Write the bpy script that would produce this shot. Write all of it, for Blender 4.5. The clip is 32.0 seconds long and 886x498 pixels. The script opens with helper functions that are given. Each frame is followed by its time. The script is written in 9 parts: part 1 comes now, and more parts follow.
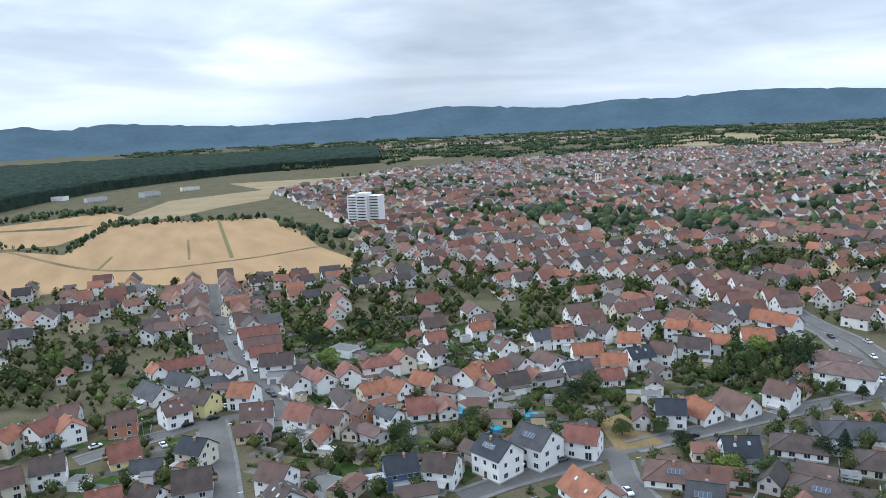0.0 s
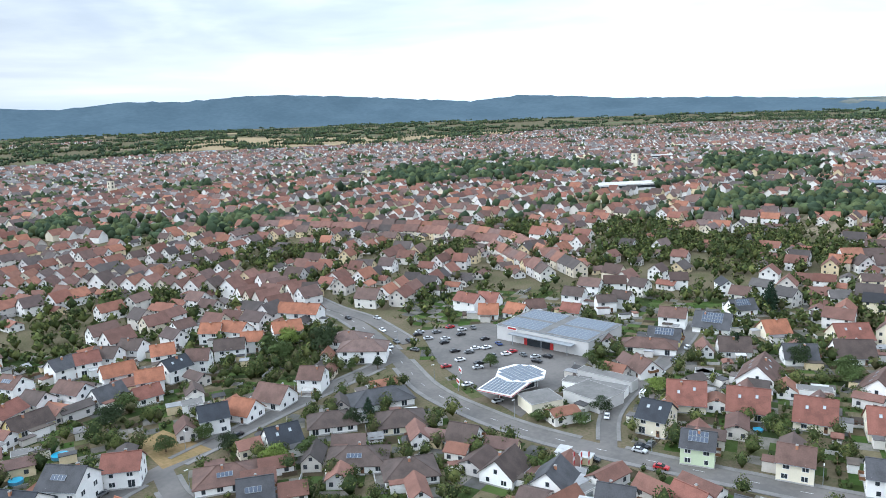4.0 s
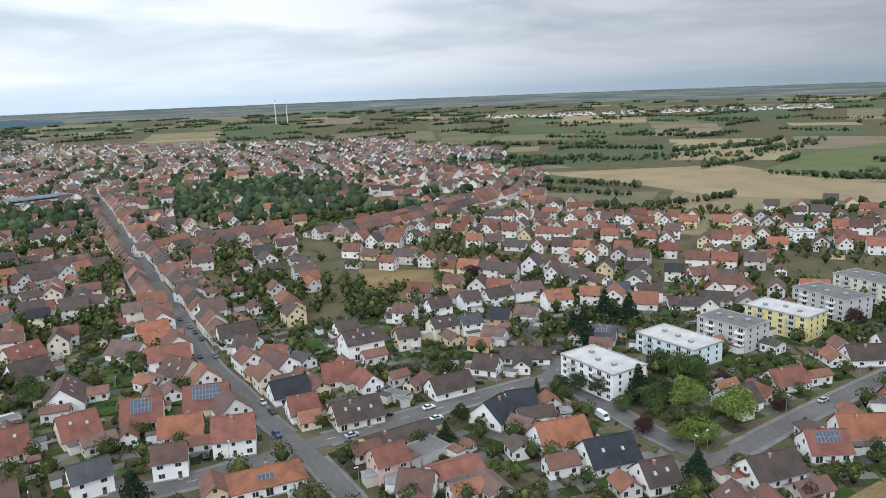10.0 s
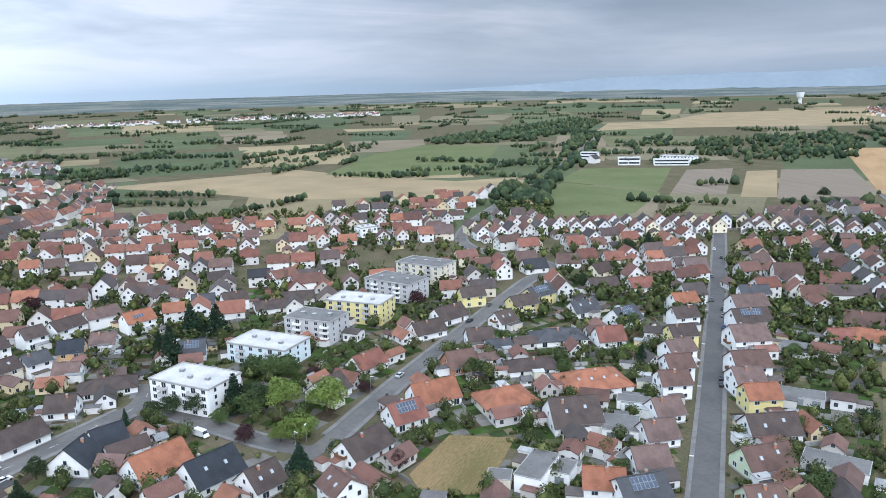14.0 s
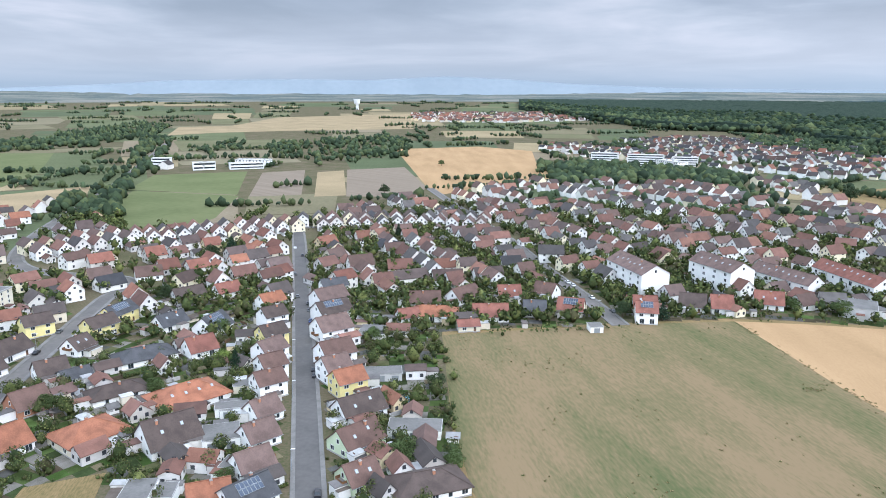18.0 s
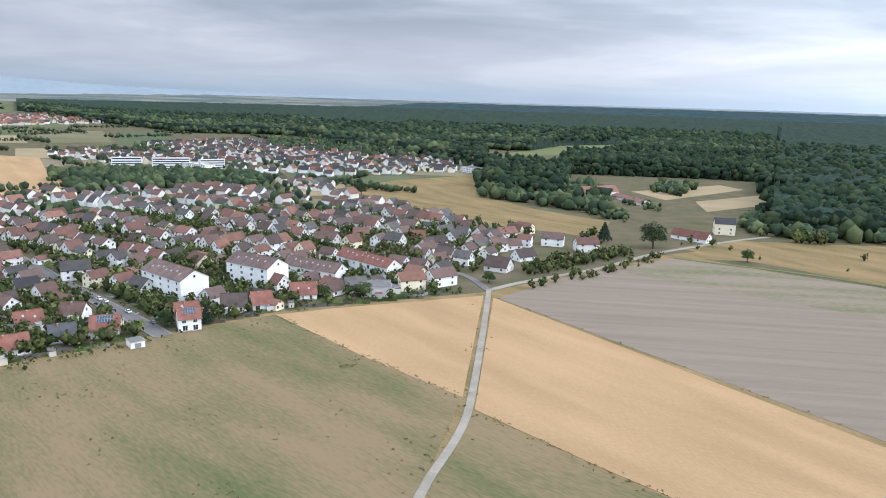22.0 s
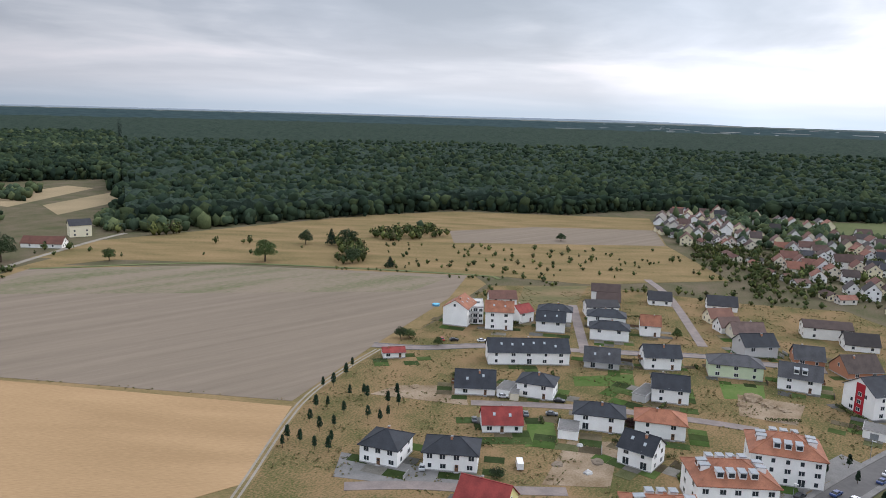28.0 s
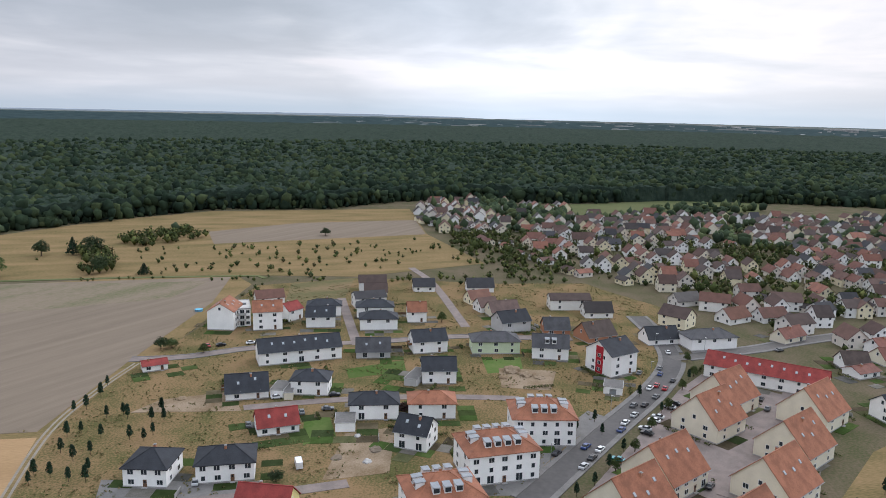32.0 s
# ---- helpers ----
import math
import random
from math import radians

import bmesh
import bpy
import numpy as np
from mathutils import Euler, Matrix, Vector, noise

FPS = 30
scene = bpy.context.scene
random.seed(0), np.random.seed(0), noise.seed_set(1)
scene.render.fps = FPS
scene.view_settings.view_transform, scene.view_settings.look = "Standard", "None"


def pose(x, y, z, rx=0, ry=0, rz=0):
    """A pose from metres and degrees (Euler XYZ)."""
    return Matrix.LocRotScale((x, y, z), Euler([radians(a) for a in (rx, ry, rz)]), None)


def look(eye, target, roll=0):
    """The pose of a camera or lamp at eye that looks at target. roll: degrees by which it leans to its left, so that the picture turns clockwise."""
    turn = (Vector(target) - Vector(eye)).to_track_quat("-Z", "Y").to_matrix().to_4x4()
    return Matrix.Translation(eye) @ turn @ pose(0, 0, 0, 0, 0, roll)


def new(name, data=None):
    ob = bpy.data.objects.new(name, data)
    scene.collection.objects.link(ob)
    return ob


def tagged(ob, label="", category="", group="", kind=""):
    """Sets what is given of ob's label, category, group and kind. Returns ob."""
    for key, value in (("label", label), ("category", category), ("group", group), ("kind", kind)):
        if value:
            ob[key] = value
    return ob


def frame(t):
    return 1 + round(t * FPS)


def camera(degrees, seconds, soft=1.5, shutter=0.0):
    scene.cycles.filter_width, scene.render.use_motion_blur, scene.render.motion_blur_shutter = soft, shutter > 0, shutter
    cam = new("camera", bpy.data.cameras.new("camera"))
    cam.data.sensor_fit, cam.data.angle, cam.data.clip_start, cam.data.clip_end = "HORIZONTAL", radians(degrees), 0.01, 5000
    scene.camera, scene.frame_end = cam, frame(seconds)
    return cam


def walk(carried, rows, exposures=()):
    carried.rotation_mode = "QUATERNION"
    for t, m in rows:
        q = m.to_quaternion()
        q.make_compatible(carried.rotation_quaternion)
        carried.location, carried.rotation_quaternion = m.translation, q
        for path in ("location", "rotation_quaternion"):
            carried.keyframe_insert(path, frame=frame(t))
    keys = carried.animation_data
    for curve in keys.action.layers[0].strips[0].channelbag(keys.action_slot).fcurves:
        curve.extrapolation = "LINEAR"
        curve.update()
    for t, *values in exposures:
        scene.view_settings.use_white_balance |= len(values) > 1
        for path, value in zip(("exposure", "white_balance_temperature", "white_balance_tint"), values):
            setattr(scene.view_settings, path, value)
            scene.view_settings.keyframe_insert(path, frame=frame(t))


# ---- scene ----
# The drone hovers 100 m over the edge of the town and turns where it is.
HEIGHT = 100.0
cam = camera(61.4, 32.0, soft=0.9)


def aim(heading, tilt, lean):
    """Pose of the hovering camera: compass heading, tilt against the level and lean in degrees."""
    h, p = radians(heading), radians(tilt)
    eye = Vector((0, 0, HEIGHT))
    way = Vector((math.sin(h) * math.cos(p), math.cos(h) * math.cos(p), math.sin(p)))
    return look(eye, eye + way * 100, -lean)


walk(cam, [
    (0, aim(0.20, -9.83, 2.74)),
    (0.5, aim(2.75, -9.92, 2.59)),
    (1, aim(3.37, -9.96, 2.30)),
    (1.5, aim(7.15, -10.09, 2.23)),
    (2, aim(13.06, -10.30, 2.25)),
    (2.5, aim(16.74, -10.38, 2.09)),
    (3, aim(23.32, -10.57, 2.10)),
    (3.5, aim(29.62, -10.77, 1.99)),
    (4, aim(36.02, -11.01, 2.04)),
    (4.5, aim(40.96, -11.24, 2.15)),
    (6.5, aim(60.48, -11.67, 2.23)),
    (7, aim(65.23, -11.64, 2.23)),
    (7.5, aim(71.04, -11.77, 2.15)),
    (8, aim(76.35, -11.72, 2.12)),
    (8.5, aim(81.09, -11.70, 2.08)),
    (9, aim(86.12, -11.72, 2.12)),
    (9.5, aim(90.43, -11.79, 2.05)),
    (10, aim(96.34, -11.98, 2.18)),
    (10.5, aim(100.63, -12.01, 2.18)),
    (11, aim(104.73, -12.12, 2.15)),
    (11.5, aim(109.10, -12.26, 2.07)),
    (12, aim(114.84, -12.36, 2.02)),
    (12.5, aim(119.60, -12.40, 1.92)),
    (13, aim(123.44, -12.43, 1.77)),
    (13.5, aim(125.86, -12.38, 1.66)),
    (15.5, aim(139.69, -12.63, 0.93)),
    (16, aim(144.38, -12.66, 0.83)),
    (16.5, aim(148.77, -12.57, 0.65)),
    (17, aim(153.76, -12.58, 0.34)),
    (17.5, aim(157.69, -12.55, 0.12)),
    (18, aim(160.33, -12.45, -0.14)),
    (18.5, aim(163.70, -12.47, -0.37)),
    (19, aim(169.15, -12.31, -0.59)),
    (19.5, aim(173.58, -12.21, -0.79)),
    (20, aim(177.57, -12.18, -0.97)),
    (20.5, aim(180.70, -12.06, -1.14)),
    (21, aim(186.20, -11.89, -1.29)),
    (21.5, aim(192.10, -11.75, -1.43)),
    (22, aim(195.62, -11.68, -1.71)),
    (22.5, aim(199.72, -11.61, -1.91)),
    (23, aim(202.91, -11.43, -2.02)),
    (23.5, aim(204.02, -11.38, -2.04)),
    (24, aim(208.65, -11.19, -2.08)),
    (24.5, aim(212.31, -11.05, -2.01)),
    (25, aim(217.07, -10.82, -2.02)),
    (25.5, aim(221.79, -10.67, -1.97)),
    (27.5, aim(237.96, -10.47, -1.72)),
    (28, aim(242.80, -10.51, -1.68)),
    (28.5, aim(246.85, -10.43, -1.50)),
    (29, aim(251.28, -10.37, -1.47)),
    (29.5, aim(256.55, -10.26, -1.27)),
    (30, aim(259.65, -10.17, -1.22)),
    (30.5, aim(260.10, -10.18, -1.27)),
    (31, aim(260.42, -10.21, -1.25)),
    (31.5, aim(260.70, -10.34, -1.24)),
    (32, aim(260.97, -10.47, -1.29)),
], exposures=[(0, -0.42, 5600, 11), (2, -0.22, 5650, 11), (3, -0.1, 5700, 11), (4, -0.1, 5750, 11), (7, -0.56, 5950, 11), (10, -0.66, 6050, 12), (12, -0.42, 5700, 12), (13, -0.36, 5600, 12), (16, -0.06, 5600, 15), (19, 0.0, 5750, 14), (20, 0.0, 5800, 14), (22, -0.15, 5850, 15), (25, -0.22, 5950, 16), (28, -0.68, 6200, 18), (32, -0.76, 6200, 18)])

# ---- sky and light: an overcast day ----
world = bpy.data.worlds.new("overcast_sky")
scene.world = world
world.use_nodes = True
W = world.node_tree
W.nodes.clear()


def wn(kind, **kw):
    n = W.nodes.new(kind)
    for k, v in kw.items():
        n.inputs[k].default_value = v
    return n


def wl(a, b):
    W.links.new(a, b)


def wmath(op, a, b=None):
    n = W.nodes.new("ShaderNodeMath")
    n.operation = op
    for i, v in enumerate((a, b)):
        if v is None:
            continue
        if isinstance(v, (int, float)):
            n.inputs[i].default_value = v
        else:
            wl(v, n.inputs[i])
    return n.outputs[0]


def wramp(fac, stops):
    n = W.nodes.new("ShaderNodeValToRGB")
    e = n.color_ramp.elements
    while len(e) < len(stops):
        e.new(0.5)
    for el, (p, c) in zip(e, stops):
        el.position, el.color = p, (*c, 1)
    wl(fac, n.inputs[0])
    return n.outputs[0]


def wmix(fac, a, b):
    n = W.nodes.new("ShaderNodeMixRGB")
    for i, v in enumerate((fac, a, b)):
        if isinstance(v, (int, float)):
            n.inputs[i].default_value = v
        elif isinstance(v, tuple):
            n.inputs[i].default_value = (*v, 1)
        else:
            wl(v, n.inputs[i])
    return n.outputs[0]


sky = W.nodes.new("ShaderNodeTexSky")
sky.sky_type, sky.sun_disc = "NISHITA", False
sky.sun_elevation, sky.sun_rotation = radians(52), radians(300)
tc = W.nodes.new("ShaderNodeTexCoord")
sep = W.nodes.new("ShaderNodeSeparateXYZ")
wl(tc.outputs["Generated"], sep.inputs[0])
up = wmath("MAXIMUM", sep.outputs[2], 0.0)
lift = wmath("ADD", up, 0.10)
com = W.nodes.new("ShaderNodeCombineXYZ")
wl(wmath("DIVIDE", sep.outputs[0], lift), com.inputs[0])
wl(wmath("DIVIDE", sep.outputs[1], lift), com.inputs[1])
big = wn("ShaderNodeTexNoise", Scale=0.36, Detail=5.0, Roughness=0.5, Distortion=0.7)
wl(com.outputs[0], big.inputs["Vector"])
fine = wn("ShaderNodeTexNoise", Scale=1.6, Detail=6.0, Roughness=0.55, Distortion=0.3)
wl(com.outputs[0], fine.inputs["Vector"])
mixed = wmath("ADD", wmath("MULTIPLY", big.outputs[0], 0.82), wmath("MULTIPLY", fine.outputs[0], 0.18))
cloud = wramp(mixed, [(0.37, (0.44, 0.51, 0.56)), (0.45, (0.55, 0.62, 0.67)), (0.52, (0.73, 0.79, 0.82)), (0.60, (1.0, 1.0, 1.0))])
blue = wmix(1.0, sky.outputs[0], (0.1, 0.1, 0.1))
blue.node.blend_type = "MULTIPLY"
body = wmix(0.06, cloud, blue)
veil = wramp(up, [(0.0, (0.60, 0.72, 0.80)), (0.03, (0.86, 0.90, 0.92)), (0.08, (0.95, 0.97, 0.98)), (0.2, (0.75, 0.8, 0.84))])
near = wramp(up, [(0.0, (0.92, 0.92, 0.92)), (0.045, (0.6, 0.6, 0.6)), (0.09, (0.22, 0.22, 0.22)), (0.2, (0, 0, 0))])
sheet = wmix(near, body, veil)
zen = wramp(up, [(0.15, (1, 1, 1)), (0.34, (2.0, 2.0, 2.0)), (0.75, (2.85, 2.85, 2.85))])
dot = W.nodes.new("ShaderNodeVectorMath")
dot.operation = "DOT_PRODUCT"
wl(tc.outputs["Generated"], dot.inputs[0])
dot.inputs[1].default_value = (-0.70, 0.49, 0.52)
glow = wramp(wmath("MULTIPLY_ADD", dot.outputs["Value"], 0.5), [(0.1, (0.74, 0.755, 0.775)), (0.2, (0.74, 0.755, 0.775)), (0.35, (0.86, 0.86, 0.87)), (0.53, (1.02, 1.02, 1.02)), (0.67, (1.1, 1.1, 1.1)), (0.77, (1.12, 1.12, 1.11)), (0.83, (1.55, 1.54, 1.52)), (0.93, (1.6, 1.58, 1.52)), (1.0, (2.0, 1.95, 1.85))])
glow.node.inputs[0].links[0].from_node.inputs[2].default_value = 0.5
side = W.nodes.new("ShaderNodeVectorMath")
side.operation = "DOT_PRODUCT"
wl(tc.outputs["Generated"], side.inputs[0])
side.inputs[1].default_value = (0.92, 0.39, 0.0)
gap = wramp(side.outputs["Value"], [(0.45, (1, 1, 1)), (0.8, (1.55, 1.54, 1.52)), (0.97, (2.3, 2.28, 2.22))])
glow = wmix(1.0, glow, gap)
glow.node.blend_type = "MULTIPLY"
west = W.nodes.new("ShaderNodeVectorMath")
west.operation = "DOT_PRODUCT"
wl(tc.outputs["Generated"], west.inputs[0])
west.inputs[1].default_value = (-0.94, -0.34, 0.0)
gap = wramp(west.outputs["Value"], [(0.7, (1, 1, 1)), (0.9, (1.22, 1.22, 1.21)), (1.0, (1.38, 1.38, 1.36))])
glow = wmix(1.0, glow, gap)
glow.node.blend_type = "MULTIPLY"
total = wmix(1.0, sheet, zen)
total.node.blend_type = "MULTIPLY"
lit = wmix(1.0, total, glow)
lit.node.blend_type = "MULTIPLY"
bg = wn("ShaderNodeBackground", Strength=1.0)
wl(lit, bg.inputs[0])
wo = W.nodes.new("ShaderNodeOutputWorld")
wl(bg.outputs[0], wo.inputs[0])

sun = new("sun", bpy.data.lights.new("sun", "SUN"))
sun.data.energy, sun.data.angle, sun.data.color = 1.15, radians(20), (1.0, 0.96, 0.90)
sun.matrix_world = look((0, 0, 400), (400 * 0.70, -400 * 0.49, 400 - 400 * 0.62))

# ---- materials ----
MATS = {}


def surface(name, color, other=None, scale=0.5, rough=0.85, metal=0.0, bump=0.0, bump_scale=6.0, random=0.0, island=False, hue=None, fine=3.0, stretch=(1, 1, 1), where="Object", mid=(0.38, 0.62), turn=0.0, grain=None):
    """A two-scale noise material; hue: a row of colours picked for each object (or each island) by chance."""
    m = bpy.data.materials.new(name)
    m.use_nodes = True
    nt = m.node_tree
    N, L = nt.nodes, nt.links
    b = N["Principled BSDF"]
    b.inputs["Roughness"].default_value, b.inputs["Metallic"].default_value = rough, metal
    b.inputs["Specular IOR Level"].default_value = 0.02 if rough > 0.94 else 0.25 if rough > 0.5 else 0.5
    t = N.new("ShaderNodeTexCoord")
    mp = N.new("ShaderNodeMapping")
    mp.inputs["Scale"].default_value = stretch
    if where == "World":
        g = N.new("ShaderNodeNewGeometry")
        place = g.outputs["Position"]
        if turn:
            axes = N.new("ShaderNodeCombineXYZ")
            for k, angle in enumerate((turn, turn + 90)):
                d = N.new("ShaderNodeVectorMath")
                d.operation = "DOT_PRODUCT"
                d.inputs[1].default_value = (math.cos(radians(angle)), math.sin(radians(angle)), 0)
                L.new(place, d.inputs[0])
                L.new(d.outputs["Value"], axes.inputs[k])
            place = axes.outputs[0]
        L.new(place, mp.inputs[0])
    else:
        L.new(t.outputs["Object"], mp.inputs[0])
    n1 = N.new("ShaderNodeTexNoise")
    n1.inputs["Scale"].default_value, n1.inputs["Detail"].default_value = scale, 5
    n2 = N.new("ShaderNodeTexNoise")
    n2.inputs["Scale"].default_value, n2.inputs["Detail"].default_value = scale * 9 * fine / 3, 3
    for n in (n1, n2):
        L.new(mp.outputs[0], n.inputs["Vector"])
    mx = N.new("ShaderNodeMath")
    mx.operation = "MULTIPLY_ADD"
    mx.inputs[1].default_value = grain or (0.5 if where == "World" and fine > 5 else 0.35)
    L.new(n2.outputs[0], mx.inputs[0])
    sc = N.new("ShaderNodeMath")
    sc.operation = "MULTIPLY"
    sc.inputs[1].default_value = 1 - mx.inputs[1].default_value
    L.new(n1.outputs[0], sc.inputs[0])
    L.new(sc.outputs[0], mx.inputs[2])
    rp = N.new("ShaderNodeMapRange")
    rp.inputs[1].default_value, rp.inputs[2].default_value = mid
    L.new(mx.outputs[0], rp.inputs[0])
    mix = N.new("ShaderNodeMixRGB")
    L.new(rp.outputs[0], mix.inputs[0])
    mix.inputs[2].default_value = (*(other or [c * 0.72 for c in color]), 1)
    mix.inputs[1].default_value = (*color, 1)
    out = mix.outputs[0]
    if hue or random:
        if island:
            g2 = N.new("ShaderNodeNewGeometry")
            rnd = g2.outputs["Random Per Island"]
        else:
            oi = N.new("ShaderNodeObjectInfo")
            rnd = oi.outputs["Random"]
        if hue:
            cr = N.new("ShaderNodeValToRGB")
            cr.color_ramp.interpolation = "CONSTANT"
            e = cr.color_ramp.elements
            while len(e) < len(hue):
                e.new(0.5)
            for i, (el, c) in enumerate(zip(e, hue)):
                el.position, el.color = i / len(hue), (*c, 1)
            L.new(rnd, cr.inputs[0])
            mul = N.new("ShaderNodeMixRGB")
            mul.blend_type = "MULTIPLY"
            mul.inputs[0].default_value = 1
            L.new(cr.outputs[0], mul.inputs[1])
            L.new(out, mul.inputs[2])
            out = mul.outputs[0]
        if random:
            hs = N.new("ShaderNodeHueSaturation")
            mr = N.new("ShaderNodeMapRange")
            mr.inputs[3].default_value, mr.inputs[4].default_value = 1 - random, 1 + random
            sh = N.new("ShaderNodeMath")
            sh.operation = "FRACT"
            s7 = N.new("ShaderNodeMath")
            s7.operation = "MULTIPLY"
            s7.inputs[1].default_value = 7.31
            L.new(rnd, s7.inputs[0])
            L.new(s7.outputs[0], sh.inputs[0])
            L.new(sh.outputs[0], mr.inputs[0])
            L.new(mr.outputs[0], hs.inputs["Value"])
            L.new(out, hs.inputs["Color"])
            out = hs.outputs[0]
    L.new(out, b.inputs["Base Color"])
    if bump:
        nb = N.new("ShaderNodeTexNoise")
        nb.inputs["Scale"].default_value, nb.inputs["Detail"].default_value = bump_scale, 4
        L.new(mp.outputs[0], nb.inputs["Vector"])
        bp = N.new("ShaderNodeBump")
        bp.inputs["Strength"].default_value, bp.inputs["Distance"].default_value = min(1, bump), bump
        L.new(nb.outputs[0], bp.inputs["Height"])
        L.new(bp.outputs[0], b.inputs["Normal"])
    MATS[name] = m
    return m


def tint(c, k):
    return tuple(min(1, v * k) for v in c)


WALLS = {"white": (0.88, 0.87, 0.845), "cream": (0.74, 0.68, 0.54), "yellow": (0.76, 0.66, 0.30), "grey": (0.52, 0.51, 0.50), "green": (0.58, 0.66, 0.46),
         "ochre": (0.66, 0.42, 0.20), "pink": (0.62, 0.42, 0.36), "blue": (0.10, 0.15, 0.24), "brick": (0.42, 0.20, 0.12), "red": (0.42, 0.03, 0.04), "paleblue": (0.70, 0.78, 0.80), "wood": (0.30, 0.16, 0.08)}
for k, c in WALLS.items():
    surface("plaster_" + k, c, tint(c, 0.9), scale=0.25, rough=0.9, bump=0.02, bump_scale=9, random=0.06)
ROOFS = {"red": (0.225, 0.093, 0.068), "orange": (0.31, 0.125, 0.070), "brown": (0.135, 0.080, 0.064), "darkbrown": (0.085, 0.062, 0.053), "grey": (0.075, 0.075, 0.08), "anthracite": (0.035, 0.039, 0.047),
         "pinkbrown": (0.155, 0.103, 0.088), "crimson": (0.26, 0.045, 0.038)}
for k, c in ROOFS.items():
    surface("tiles_" + k, c, tint(c, 0.62), scale=0.35, rough=0.72, bump=0.05, bump_scale=4, random=0.12, stretch=(1.0, 1.0, 0.6))
surface("flat_roof_grey", (0.165, 0.158, 0.15), (0.11, 0.106, 0.10), scale=0.15, rough=0.9)
surface("flat_roof_white", (0.52, 0.50, 0.47), (0.36, 0.35, 0.33), scale=0.15, rough=0.9)
surface("window_glass", (0.035, 0.045, 0.055), (0.02, 0.025, 0.03), scale=0.5, rough=0.12)
surface("skylight_glass", (0.40, 0.43, 0.45), (0.3, 0.33, 0.35), scale=0.5, rough=0.25)
surface("white_frame", (0.78, 0.78, 0.77), scale=1.0, rough=0.45)
surface("shutter_brown", (0.20, 0.10, 0.05), scale=1.0, rough=0.6)
surface("door_wood", (0.16, 0.08, 0.04), scale=1.0, rough=0.5)
surface("concrete", (0.42, 0.41, 0.39), (0.30, 0.29, 0.28), scale=0.3, rough=0.9)
surface("metal_grey", (0.30, 0.32, 0.335), scale=0.5, rough=0.55, metal=0.2)
surface("solar_cells", (0.038, 0.052, 0.082), (0.055, 0.072, 0.105), scale=0.6, rough=0.15)
surface("solar_blue", (0.13, 0.15, 0.18), (0.16, 0.185, 0.215), scale=0.6, rough=0.9)
surface("asphalt", (0.145, 0.132, 0.122), (0.10, 0.094, 0.088), scale=0.07, rough=0.9, bump=0.02, where="World")
surface("asphalt_dark", (0.115, 0.107, 0.102), (0.082, 0.078, 0.075), scale=0.07, rough=0.9, where="World")
surface("pavement_slabs", (0.19, 0.18, 0.17), (0.135, 0.13, 0.122), scale=0.25, rough=0.9, where="World")
surface("paving_reddish", (0.235, 0.192, 0.172), (0.165, 0.138, 0.126), scale=0.25, rough=0.9, where="World")
surface("gravel_path", (0.285, 0.255, 0.212), (0.215, 0.19, 0.152), scale=0.12, rough=1.0, bump=0.04, where="World")
surface("road_paint", (0.60, 0.60, 0.58), scale=0.7, rough=0.7)
surface("wheat", (0.375, 0.248, 0.135), (0.288, 0.188, 0.10), scale=0.045, rough=1.0, bump=0.25, bump_scale=1.2, where="World", fine=12, stretch=(0.3, 1.4, 1), turn=113, grain=0.42)
surface("wheat_pale", (0.315, 0.24, 0.145), (0.22, 0.175, 0.105), scale=0.02, rough=1.0, bump=0.2, bump_scale=1.0, where="World", fine=14)
surface("soil", (0.226, 0.182, 0.140), (0.162, 0.132, 0.100), scale=0.03, rough=1.0, bump=0.2, bump_scale=0.9, where="World", stretch=(0.25, 6.5, 1), turn=158, fine=5, grain=0.4, mid=(0.34, 0.68))
surface("soil_weeds", (0.215, 0.172, 0.13), (0.098, 0.115, 0.05), scale=0.035, rough=1.0, bump=0.2, bump_scale=0.9, where="World", stretch=(0.2, 1.6, 1), turn=158, fine=10, mid=(0.44, 0.66))
surface("meadow", (0.200, 0.146, 0.084), (0.092, 0.100, 0.045), scale=0.04, rough=1.0, mid=(0.43, 0.63), stretch=(0.26, 1.0, 1), turn=121, bump=0.3, bump_scale=0.8, where="World", fine=9, grain=0.30)
surface("meadow_weeds", (0.125, 0.125, 0.056), (0.20, 0.155, 0.085), scale=0.12, rough=1.0, bump=0.2, bump_scale=1.0, where="World", fine=6)
surface("dry_meadow", (0.252, 0.172, 0.09), (0.13, 0.108, 0.048), scale=0.05, rough=1.0, bump=0.25, bump_scale=1.0, where="World", fine=9, mid=(0.38, 0.62), stretch=(0.4, 1.5, 1), turn=115, grain=0.45)
surface("building_land", (0.222, 0.146, 0.078), (0.082, 0.084, 0.032), scale=0.06, rough=1.0, bump=0.25, bump_scale=1.0, where="World", fine=8, mid=(0.42, 0.60))
surface("sand", (0.29, 0.225, 0.16), (0.175, 0.125, 0.076), scale=0.12, rough=1.0, bump=0.3, bump_scale=0.8, where="World", fine=5)
surface("lawn", (0.062, 0.108, 0.026), (0.10, 0.128, 0.045), scale=0.08, rough=1.0, bump=0.1, where="World", random=0.2)
surface("crop_green", (0.128, 0.138, 0.066), (0.10, 0.115, 0.052), scale=0.02, rough=1.0, where="World", random=0.1)
surface("ground_mixed", (0.072, 0.076, 0.036), (0.138, 0.108, 0.075), scale=0.06, rough=1.0, bump=0.2, bump_scale=0.6, where="World", fine=6)
